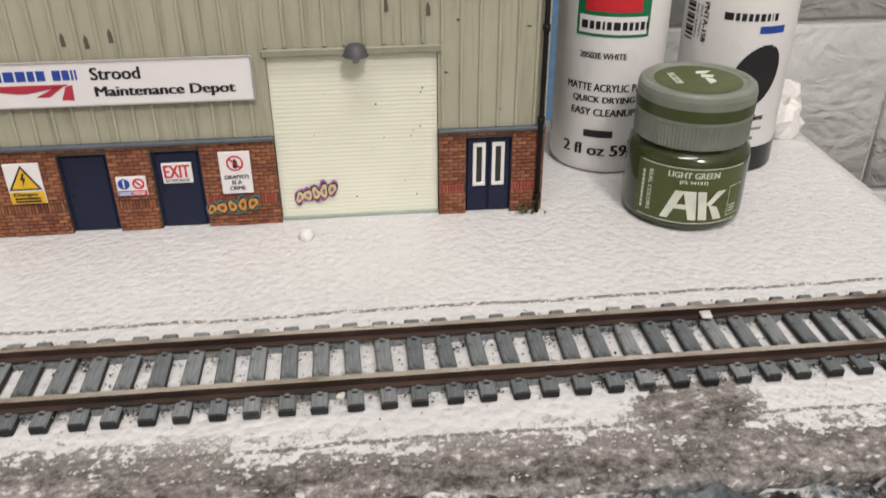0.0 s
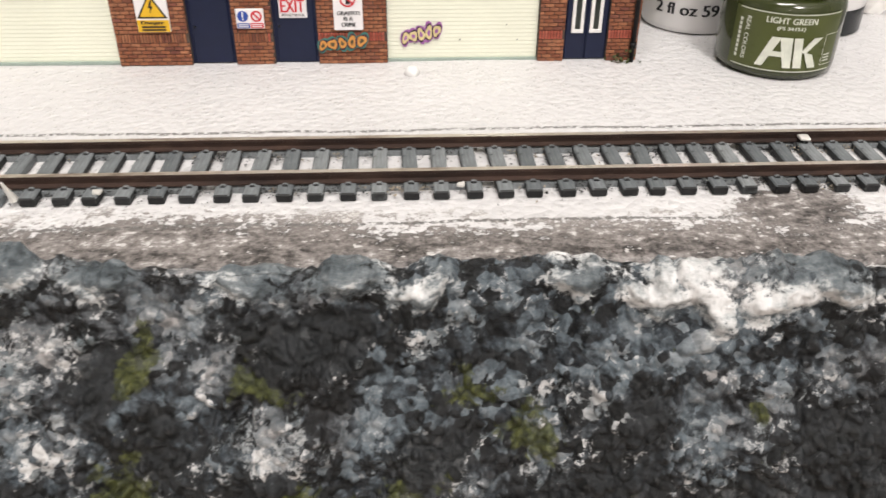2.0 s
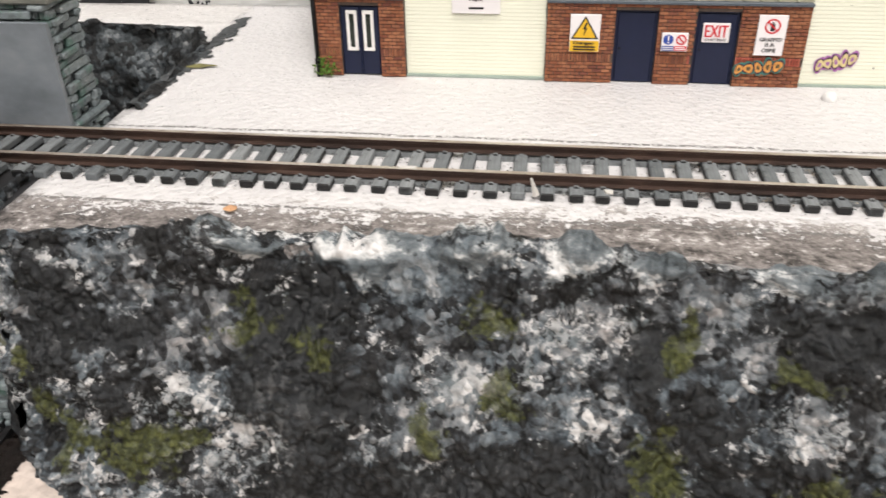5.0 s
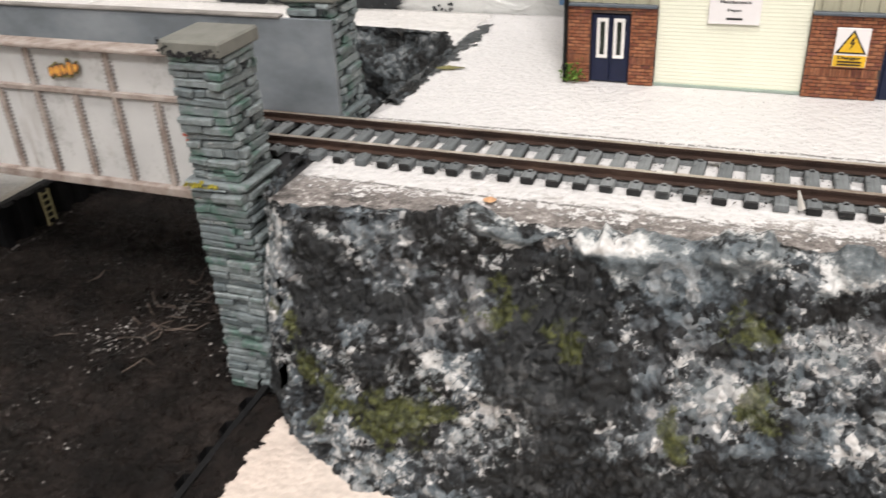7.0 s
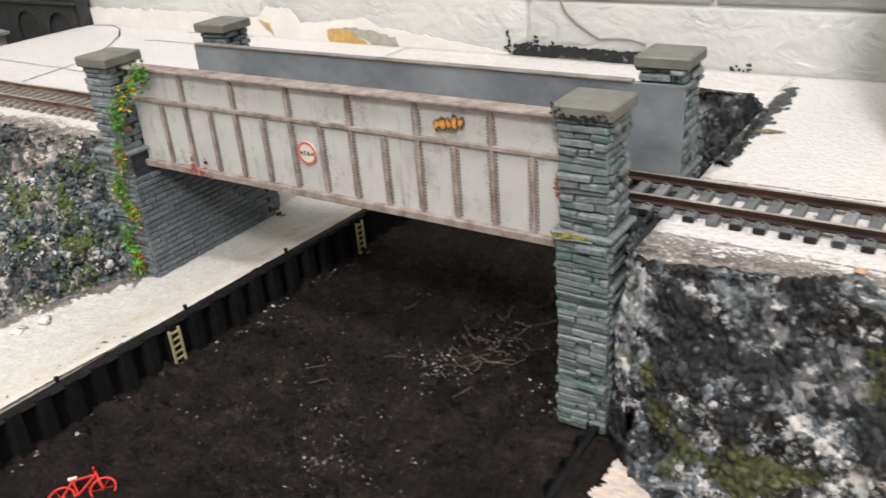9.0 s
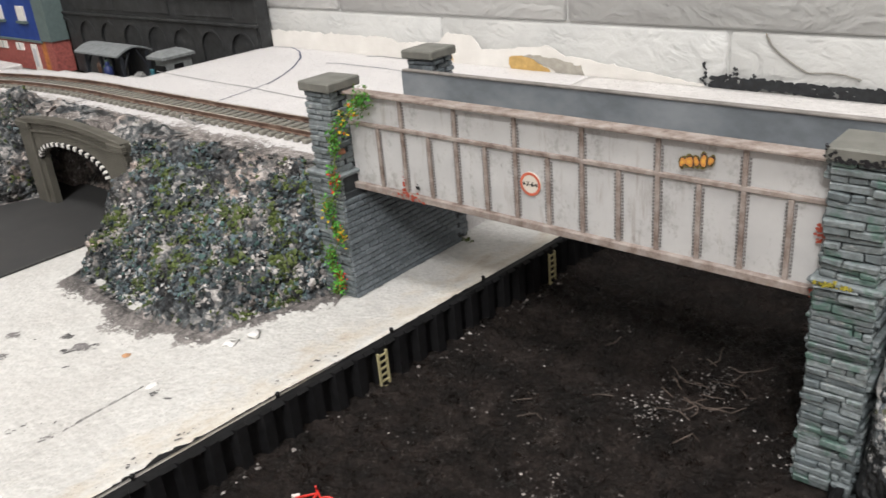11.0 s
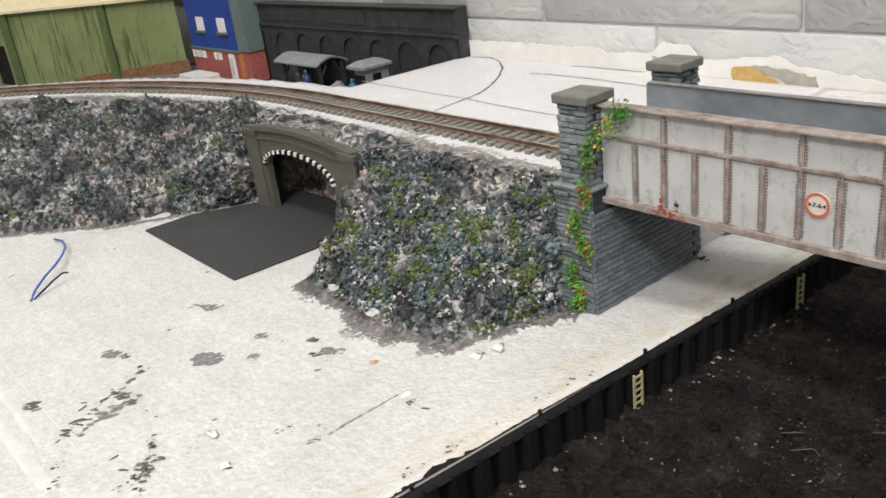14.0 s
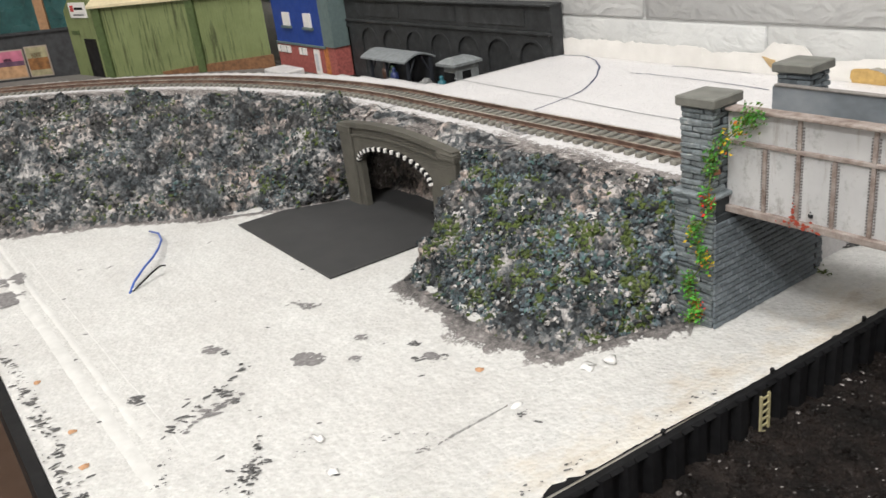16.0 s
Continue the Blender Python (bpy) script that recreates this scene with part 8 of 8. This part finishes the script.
        bm.faces.new(loops[-1])
        part("strand", bm, m, w, smooth=True)


quay_marks()
tagged(box_part("front_fascia", (-30, -9.1, -3.26, -3.15, -2.4, -1.205), BLACK), "black painted front edge board", "fascia", kind="structure")


def quay_edge():
    """Ragged black paint brushed over the foam along the quay lip, and a low fold in the foam beside it."""
    verts, faces = [], []
    n = 420
    for i in range(n + 1):
        y = -3.1 + 9.9 * i / n
        w = 0.004 + 0.10 * max(0.0, 1 - abs(y + 0.45) / 0.4) * (0.6 + fbm(y * 2.2, 1, 0, 2)) + 0.034 * fbm(y * 14, 3, 0, 4)
        x = lip_x(y)
        for u in (x + 0.01, x - max(0.006, w)):
            verts.append((u, y, low_z(u, y) + 0.004))
    faces = [(2 * i, 2 * i + 2, 2 * i + 3, 2 * i + 1) for i in range(n)]
    tagged(mesh_part("quay_edge_paint", verts, faces, BLACK, place=(-9.1, 2, -1.1)), "black paint brushed raggedly along the quay lip", "paint mark", kind="structure")
    verts, faces = [], []
    for i in range(61):
        y = -3.0 + 4.3 * i / 60
        for o, z in ((-0.12, -0.004), (-0.03, 0.020), (0.0, 0.004), (0.04, 0.016), (0.14, -0.004)):
            x = -10.24 - 0.05 * y + 0.02 * fbm(y, 1, 0, 2) + o
            verts.append((x, y, low_z(x, y) + z))
    faces = [(5 * i + k, 5 * i + k + 1, 5 * i + k + 6, 5 * i + k + 5) for i in range(60) for k in range(4)]
    tagged(mesh_part("foam_fold", verts, faces, FOAM_LOW, smooth=True), "faint fold line in the foam quay", "foam ridge", kind="structure")


quay_edge()


def ledge_edge():
    """Dark paint brushed raggedly over the rim of the foam ledge, with slivers of bare foam left in it."""
    verts, faces = [], []
    d = 0.014
    for j in range(int(5.25 / d)):
        y = -3.05 + j * d
        rim = -5.135 + 0.035 * fbm(y * 5, 2, 0, 3) + 0.05 * fbm(y * 1.1, 7, 0, 2)
        bare = fbm(y * 4.0, 11, 0, 2) > 0.24
        for i in range(22):
            x = -5.335 + i * d
            if x > rim + 0.03 * fbm(x * 22, y * 22, 4, 3) or (bare and 8 <= i <= 8 + (fbm(y * 9, 5, 1, 2) > 0)):
                continue
            b = len(verts)
            verts += [(u, v, ledge_z(u, v) + 0.007) for u, v in ((x, y), (x + d, y), (x + d, y + d), (x, y + d))]
            faces.append((b, b + 1, b + 2, b + 3))
    tagged(mesh_part("ledge_edge_paint", verts, faces, MUD, place=(-5.2, 1, -1.35)), "dark brown paint brushed raggedly along the foam ledge", "paint mark", kind="structure")


ledge_edge()


def deck_edge_paint():
    """Dark paint brushed over the foam along the hole behind the bridge, and a dry leaf."""
    rnd = random.Random(44)
    verts, faces = [], []
    for i in range(260):
        y = rnd.uniform(4.15, 6.42)
        x = -5.20 + 0.03 * (y - 4) + abs(rnd.gauss(0, 0.05))
        v, f = blotch(x, y, rnd.choice((0.012, 0.02, 0.03, 0.045)), deck_z(x, y) + 0.004 + 0.00002 * i, None, 900 + i, n=10, stretch=rnd.uniform(1.0, 2.2), turn=1.5 + rnd.gauss(0, 0.3))
        o = len(verts)
        verts += v
        faces += [tuple(q + o for q in t) for t in f]
    tagged(mesh_part("edge_paint", verts, faces, simple("dark_brushed_paint", (0.05, 0.055, 0.058), 0.6, var=0.8, size=0.002), place=(-5.1, 5, 0)), "dark paint brushed along the foam edge", "paint mark", kind="stuff")
    v, f = blotch(-5.0, 5.03, 0.045, 0.012, None, 77, n=14, stretch=3.2, turn=0.25)
    v[0] = (v[0][0], v[0][1], v[0][2] + 0.02)
    tagged(mesh_part("leaf_scrap", v, f, simple("olive_leaf_scrap", (0.14, 0.13, 0.05), 0.7, var=0.3), place=v[0]), "narrow olive leaf scrap lying on the foam", "scrap", "leaf scraps")


deck_edge_paint()


# ---- pencil and pen lines on the deck ----
def drawn_line(points, width, material, label):
    verts, faces = [], []
    k = 10
    pts = []
    for a, b in zip(points, points[1:]):
        for i in range(k):
            pts.append(Vector(a).lerp(Vector(b), i / k))
    pts.append(Vector(points[-1]))
    for i, p in enumerate(pts):
        d = (pts[min(i + 1, len(pts) - 1)] - pts[max(i - 1, 0)]).normalized()
        n = Vector((-d.y, d.x)) * width * (0.8 + 0.5 * fbm(i * 0.4, width * 900, 0, 2))
        w = 0.012 * fbm(i * 0.13, p.x, 2, 2)
        for s in (-1, 1):
            q = p + n * s
            verts.append((q.x + w, q.y + w, deck_z(q.x, q.y) + 0.005))
    faces = [(2 * i, 2 * i + 2, 2 * i + 3, 2 * i + 1) for i in range(len(pts) - 1)]
    tagged(mesh_part("drawn_line", verts, faces, material, place=(points[0][0], points[0][1], 0)), label, "drawn line", kind="structure")


PEN = simple("blue_black_pen", (0.05, 0.06, 0.12), 0.6, bump=0)
PENCIL = simple("grey_pencil", (0.22, 0.22, 0.23), 0.6, bump=0)
drawn_line([(-16.7, 6.8), (-16.19, 6.87), (-15.7, 6.65), (-15.26, 6.27), (-14.85, 5.8), (-14.51, 5.32), (-14.3, 4.9), (-14.2, 4.52), (-14.12, 4.03), (-14.1, 3.85)], 0.016, PEN, "curved pen line on the white foam")
drawn_line([(-17.0, 4.65), (-16.54, 4.61), (-14.2, 4.52), (-13.05, 4.43), (-12.11, 4.39), (-11.0, 4.32)], 0.013, PENCIL, "straight pencil line on the white foam")
drawn_line([(-14.21, 6.78), (-13.9, 6.85), (-13.4, 6.83), (-12.85, 6.84)], 0.02, PENCIL, "short dark line by the wall")
drawn_line([(-14.5, 6.15), (-14.15, 6.21), (-13.2, 6.2), (-12.06, 6.10)], 0.012, PEN, "blue pen line on the white foam")


# ---- shelter, kiosk and figures in the yard ----
def shelter():
    s = thing("platform_shelter", (-20.8, 5.95, -0.95), "grey curved-roof platform shelter on dark posts", "shelter")
    roof = simple("grey_shelter_roof", (0.20, 0.215, 0.225), 0.5, var=0.2)
    post = simple("dark_shelter_post", (0.022, 0.025, 0.032), 0.6)
    x0, x1, y0, y1 = -21.75, -20.0, 5.58, 6.36
    verts, faces = [], []
    n = 12
    for x in (x0, x1):
        for dz in (0.0, -0.035):
            for i in range(n + 1):
                t = i / n
                verts.append((x, y0 + (y1 - y0) * t, -0.15 + 0.13 * math.sin(math.pi * t) + dz))
    m = 2 * (n + 1)
    for i in range(n):
        faces.append((i, i + 1, m + i + 1, m + i))
        faces.append((n + 1 + i, m + n + 1 + i, m + n + 2 + i, n + 2 + i))
    rim = list(range(n + 1)) + list(range(2 * n + 1, n, -1))
    faces.append(tuple(rim))
    faces.append(tuple(q + m for q in rim[::-1]))
    faces.append((0, m, m + n + 1, n + 1))
    faces.append((n, 2 * n + 1, m + 2 * n + 1, m + n))
    mesh_part("roof", verts, faces, roof, s, "grey curved roof")
    for x in (x0 + 0.25, (x0 + x1) / 2, x1 - 0.06):
        for y in (y0 + 0.10, y1 - 0.12):
            pp = box_part("post", (x - 0.03, x + 0.03, y - 0.03, y + 0.03, -0.95, -0.14), post, s)
            bm = bmesh.new()
            d = 0.2 if y < 6 else -0.2
            rod(bm, (x, y, -0.50), (x, y + d, -0.12), 0.02, 5)
            part("brace", bm, post, pp)
    box_part("back_panel", (x0 + 0.1, x1 - 0.1, y1 - 0.06, y1 - 0.02, -0.95, -0.16), post, s)
    t = thing("platform_kiosk", (-18.4, 5.85, -0.95), "grey kiosk with a shallow hipped lid and dark hatch", "kiosk")
    g = simple("grey_kiosk_paint", (0.20, 0.215, 0.22), 0.5, var=0.2)
    box_part("body", (-18.66, -18.28, 5.6, 6.14, -0.95, -0.10), g, t, c=0.01)
    # the kiosk is solid: a black sheet gives the shade of its open front
    box_part("opening", (-18.62, -18.32, 5.575, 5.60, -0.95, -0.22), BLACK, t, "black panel standing for the shade in the open front")
    bm = bmesh.new()
    a = [(-18.76, 5.50, -0.10), (-18.22, 5.50, -0.10), (-18.22, 6.20, -0.10), (-18.76, 6.20, -0.10)]
    b = [(-18.76, 5.50, -0.05), (-18.22, 5.50, -0.05), (-18.22, 6.20, -0.05), (-18.76, 6.20, -0.05)]
    c = [(-18.62, 5.64, 0.03), (-18.36, 5.64, 0.03), (-18.36, 6.06, 0.03), (-18.62, 6.06, 0.03)]
    loops = [[bm.verts.new(p) for p in q] for q in (a, b, c)]
    bm.faces.new(loops[0][::-1])
    bm.faces.new(loops[2])
    for p, q in zip(loops, loops[1:]):
        for i in range(4):
            bm.faces.new((p[i], p[(i + 1) % 4], q[(i + 1) % 4], q[i]))
    part("lid", bm, g, t, "grey hipped lid")
    box_part("hatch", (-18.28, -18.265, 5.75, 5.94, -0.37, -0.21), BLACK, t, "dark square hatch")
    for x, y, c in ((-18.55, 5.45, (0.02, 0.11, 0.14)), (-20.3, 5.5, (0.015, 0.025, 0.10)), (-20.5, 5.6, (0.03, 0.06, 0.03)), (-20.95, 5.7, (0.06, 0.03, 0.02))):
        bm = bmesh.new()
        lathe(bm, [(0.0, -0.95), (0.07, -0.95), (0.075, -0.60), (0.095, -0.45), (0.08, -0.36), (0.03, -0.34), (0.045, -0.30), (0.036, -0.26), (0.0, -0.25)], x, y, 10)
        tagged(part("model_figure", bm, simple("figure_paint_%d" % int(-x * 10), c, 0.5), smooth=True, place=(x, y, -0.95)), "tiny painted model figure standing in the yard", "figurine", "model figures")
    bm = bmesh.new()
    bmesh.ops.create_icosphere(bm, subdivisions=3, radius=0.25, matrix=Matrix.Translation((-19.2, 5.5, -0.72)))
    for v in bm.verts:
        v.co += v.normal * 0.12 * fbm(v.co.x * 6, v.co.y * 6, v.co.z * 6, 3)
        v.co.z = max(-0.95, v.co.z)
    tagged(part("rubble_heap", bm, simple("grey_rubble", (0.16, 0.16, 0.16), 0.8, var=0.6, size=0.004), place=(-19.2, 5.5, -0.95)), "small heap of grey rubble beside the kiosk", "rubble")
    sl = thing("yard_slab", (-26.0, 5.6, -0.95), "small white foam slab in the yard", "slab")
    box_part("slab", (-26.6, -25.4, 5.35, 5.95, -0.95, -0.76), FOAM, sl, c=0.03)


shelter()


# ---- marks on the back wall ----
def wall_shape(name, label, pts, material, y=6.885, thick=0.02):
    """A thin irregular patch of paint or filler standing just proud of the wall."""
    t = thing(name, (pts[0][0], y, 0), label, "wall patch", kind="structure")
    fine = []
    for k, (a, b) in enumerate(zip(pts, pts[1:] + pts[:1])):
        d = math.hypot(b[0] - a[0], b[1] - a[1])
        n = max(1, int(d / 0.05))
        for i in range(n):
            x, z = a[0] + (b[0] - a[0]) * i / n, a[1] + (b[1] - a[1]) * i / n
            fine.append((x + 0.025 * fbm(x * 9, z * 9, 1, 3), z + (0.03 * fbm(x * 8, z * 9, 4, 3) if z > -0.15 else 0)))
    bm = bmesh.new()
    f = [bm.verts.new((x, y, z)) for x, z in fine]
    g = [bm.verts.new((x, y + thick, z)) for x, z in fine]
    bm.faces.new(f)
    for i in range(len(f)):
        bm.faces.new((f[i], g[i], g[(i + 1) % len(f)], f[(i + 1) % len(f)]))
    bm.normal_update()
    bmesh.ops.triangulate(bm, faces=[q for q in bm.faces if len(q.verts) > 4])
    bmesh.ops.recalc_face_normals(bm, faces=bm.faces)
    part("patch", bm, material, t)


def wall_marks():
    filler = Mat("white_filler", 0.7, 0, 0.3)
    filler.colour(filler.ramp(filler.noise(0.02, 5), [(0.3, (0.66, 0.64, 0.61)), (0.7, (0.76, 0.74, 0.71))]))
    filler.bump(filler.noise(0.006, 5, 0.7), 0.0008, 0.8)
    wall_shape("wall_filler", "bright white filler smeared along the wall foot",
               [(-17.0, -0.2), (-17.0, 0.28), (-15.4, 0.30), (-13.85, 0.30), (-13.59, 0.24), (-12.74, 0.28), (-12.54, 0.43), (-12.1, 0.42), (-11.92, 0.23), (-11.49, 0.27), (-10.95, 0.33), (-10.76, 0.34), (-10.48, 0.24), (-9.5, 0.13), (-8.53, 0.02), (-8.5, -0.2)], filler.m, 6.884)
    wall_shape("wall_filler", "white filler at the wall foot behind the pier", [(-6.6, -0.2), (-6.6, 0.02), (-6.15, -0.02), (-5.27, -0.07), (-5.2, -0.2)], filler.m, 6.884)
    wall_shape("peeled_patch", "ochre peeled patch at the wall foot", [(-11.44, 0.05), (-11.40, 0.16), (-11.2, 0.20), (-10.98, 0.14), (-10.75, 0.02), (-10.68, -0.08), (-11.35, -0.08)], simple("ochre_plaster", (0.50, 0.33, 0.12), 0.8, var=0.2), 6.876, 0.012)
    wall_shape("peeled_patch", "grey peeled patch at the wall foot", [(-11.18, 0.195), (-10.9, 0.20), (-10.6, 0.18), (-10.25, 0.12), (-10.19, 0.0), (-10.62, 0.0), (-10.96, 0.13)], simple("grey_plaster", (0.36, 0.34, 0.30), 0.9, var=0.15), 6.872, 0.012)
    wall_shape("peeled_patch", "small ochre peeled patch at the wall foot", [(-12.72, 0.24), (-12.5, 0.20), (-12.46, 0.04), (-12.58, 0.10)], simple("ochre_plaster_pale", (0.46, 0.33, 0.17), 0.8, var=0.2), 6.876, 0.012)
    # raised paint edge, like a crack
    crack = [(-7.84, 0.66), (-7.76, 0.52), (-7.64, 0.42), (-7.48, 0.32), (-7.35, 0.25), (-7.1, 0.27), (-6.96, 0.26), (-6.79, 0.22)]
    cr = thing("wall_crack", (-7.4, 6.88, 0.3), "thin dark crack in the wall paint", "crack", kind="structure")
    bm = bmesh.new()
    for a, b in zip(crack, crack[1:]):
        rod(bm, (a[0], 6.912, a[1]), (b[0], 6.912, b[1]), 0.010, 5)
    part("crack_line", bm, simple("crack_grey", (0.25, 0.24, 0.22), 0.8), cr)
    # smeared black paint
    rnd = random.Random(9)
    t = thing("wall_paint_band", (-7.6, 6.885, 0), "black paint smeared along the wall foot", "paint mark", kind="structure")
    vs, fs = [], []

    def dab(x, z, r, s):
        b = len(vs)
        k = 9
        for j in range(k):
            a = 2 * math.pi * j / k
            q = r * rnd.uniform(0.5, 1.2)
            vs.append((x + q * s * math.cos(a), 6.879 - 0.00004 * (len(fs) % 200), z + q * math.sin(a)))
        fs.append(tuple(range(b, b + k)))

    for i in range(420):
        x = rnd.uniform(-8.42, -6.2)
        top = 0.13 + 0.03 * fbm(x * 3, 2, 1, 2)
        low = 0.03 if -7.9 < x < -7.3 else -0.05
        dab(x, rnd.uniform(low, top), rnd.uniform(0.015, 0.04), 1.8)
    for x, z in ((-8.52, 0.24), (-8.50, 0.16), (-8.53, 0.08), (-8.46, 0.03), (-8.42, 0.0), (-8.16, 0.24), (-8.15, 0.19), (-7.95, 0.17), (-8.25, 0.17), (-8.24, 0.11), (-5.84, 0.0), (-5.80, 0.02), (-5.67, 0.03), (-5.65, 0.05), (-5.94, -0.02), (-5.72, -0.02)):
        for i in range(4):
            dab(x + rnd.gauss(0, 0.02), z + rnd.gauss(0, 0.02), rnd.uniform(0.012, 0.028), 1.0)
    for i in range(26):
        dab(rnd.uniform(-5.55, -4.85), -0.06 + rnd.gauss(0, 0.008), rnd.uniform(0.006, 0.014), 2.5)
    tagged(mesh_part("paint_dabs", vs, fs, simple("wall_black_paint", (0.02, 0.022, 0.025), 0.5, var=0.5, size=0.003), t), kind="stuff")


wall_marks()


def crumpled_paper():
    bm = bmesh.new()
    bmesh.ops.create_icosphere(bm, subdivisions=3, radius=0.26, matrix=Matrix.Translation((3.45, 6.2, 0.16)))
    for v in bm.verts:
        v.co += v.normal * 0.14 * fbm(v.co.x * 5, v.co.y * 5, v.co.z * 5, 3)
        v.co.z = max(0.0, v.co.z)
    tagged(part("crumpled_paper", bm, simple("tissue_white", (0.70, 0.68, 0.66), 0.8), place=(3.45, 6.2, 0)), "crumpled white tissue behind the bottles", "tissue")


crumpled_paper()


# ---- grit and scraps on the track ----
def track_grit():
    rnd = random.Random(31)
    verts, faces, mi = [], [], []

    def grain(x, y, z, r, m):
        b = len(verts)
        d = [Vector((rnd.gauss(0, 1), rnd.gauss(0, 1), rnd.gauss(0, 1))).normalized() * r * rnd.uniform(0.6, 1.2) for _ in range(4)]
        for q in d:
            verts.append((x + q.x, y + q.y, z + abs(q.z)))
        for f in ((0, 1, 2), (0, 2, 3), (0, 3, 1), (1, 3, 2)):
            faces.append(tuple(b + k for k in f))
            mi.append(m)

    for k in range(260):
        cx = rnd.choice((rnd.uniform(-5.5, 3.5), rnd.uniform(-2.2, 3.5)))
        cy = rnd.choice((3.10, 3.20, 3.47, 3.58, 3.09, 3.60)) + rnd.gauss(0, 0.02)
        m = rnd.choice((0, 1, 1, 1, 2))
        for i in range(rnd.randint(14, 60)):
            grain(cx + rnd.gauss(0, 0.07), cy + rnd.gauss(0, 0.028), 0.012 + rnd.random() * 0.025, rnd.uniform(0.005, 0.015), m)
    for k in range(4200):
        grain(rnd.uniform(-5.2, 3.6), 3.34 + rnd.choice((-0.26, -0.14, 0.14, 0.24, 0.0)) + rnd.gauss(0, 0.06), 0.004, rnd.uniform(0.003, 0.011), rnd.choice((1, 1, 1, 2, 0)))
    tagged(mesh_part("track_grit", verts, faces, [BALLAST, simple("dark_grit", (0.03, 0.03, 0.03), 0.8), simple("grey_grit", (0.14, 0.15, 0.15), 0.8)], mats=mi, place=(-1, 3.34, 0)), "tan and dark grit between the sleepers", "grit", kind="stuff")
    chalk = simple("chalky_flake", (0.55, 0.53, 0.50), 0.7)
    for x, y, z, sx, sy, sz in ((-2.99, 3.15, 0.106, 0.05, 0.016, 0.006), (1.89, 3.50, 0.07, 0.032, 0.03, 0.018), (-0.05, 3.07, 0.045, 0.018, 0.015, 0.02), (-1.85, 3.05, 0.05, 0.026, 0.024, 0.014)):
        bm = bmesh.new()
        cbox(bm, x - sx, x + sx, y - sy, y + sy, z, z + sz, min(sz, sy) * 0.3)
        for v in bm.verts:
            v.co += Vector((fbm(v.co.x * 30, v.co.y * 30, 1, 2), fbm(v.co.y * 30, v.co.x * 30, 3, 2), 0)) * 0.014
        tagged(part("chalk_flake", bm, chalk, place=(x, y, z)), "pale chip stuck on the track", "scrap", "track scraps")
    bm = bmesh.new()
    rod(bm, (-2.25, 3.03, 0.03), (-2.28, 3.01, 0.14), 0.022, 6, 0.006)
    tagged(part("thorn_scrap", bm, chalk, place=(-2.25, 3.03, 0.03)), "pale thorn-like splinter beside the rail", "scrap", "track scraps")


track_grit()


# ---- bricks of the depot base ----
def depot_bricks():
    d = depot_ob
    x0, x1 = -4.01, 1.30
    spans, last = [], x0
    for a, b, h in depot_holes:
        spans.append((last, a, 0.0))
        if h < 1:
            spans.append((a, b, h))
        last = b
    spans.append((last, x1, 0.0))
    bl, ch = 0.0635, 0.0262
    rnd = random.Random(17)

    def make(w, h, mat):
        bm = bmesh.new()
        cbox(bm, -w / 2, w / 2, -0.010, 0.004, 0, h, 0.0025)
        bmesh.ops.scale(bm, verts=bm.verts, vec=(U, U, U))
        me = bpy.data.meshes.new("brick")
        bm.to_mesh(me)
        bm.free()
        me.materials.append(mat)
        return me

    stretcher = make(bl - 0.005, ch - 0.005, BRICK)
    soldier = make(0.0165, 0.058, SOLDIER)
    joined = bmesh.new()
    singles = 0
    for a, b, zlow in spans:
        r = 0
        z = 0.003
        while z < 0.575:
            if 0.135 < z < 0.19:
                if zlow == 0.0:
                    x = a + 0.012
                    while x < b - 0.008:
                        if singles < 300 and -1.25 < x < 1.3:
                            o = new("brick", soldier)
                            o.parent = d
                            o.location = (Vector((x, FY, z)) - ORIGIN[d]) * U
                            singles += 1
                        else:
                            cbox(joined, x - 0.008, x + 0.008, FY - 0.010, FY + 0.004, z, z + 0.058, 0.0025)
                        x += 0.0205
                z += 0.0635
                r += 1
                continue
            if z >= zlow:
                x = a + (bl / 2 if r % 2 else 0.0)
                if r % 2:
                    cbox(joined, a + 0.002, a + bl / 2 - 0.004, FY - 0.010, FY + 0.004, z, z + ch - 0.005, 0.0025)
                while x + 0.012 < b:
                    w = min(bl, b - x)
                    if w > bl - 0.001 and singles < 300 and -1.25 < x:
                        o = new("brick", stretcher)
                        o.parent = d
                        o.location = (Vector((x + bl / 2, FY + rnd.uniform(-0.0015, 0.0015), z)) - ORIGIN[d]) * U
                        singles += 1
                    else:
                        cbox(joined, x + 0.0025, x + w - 0.0025, FY - 0.010, FY + 0.004, z, z + ch - 0.005, 0.0025)
                    x += bl
            z += ch
            r += 1
    tagged(part("brickwork", joined, BRICK_J, d, "weathered red bricks"), kind="stuff")


depot_bricks()
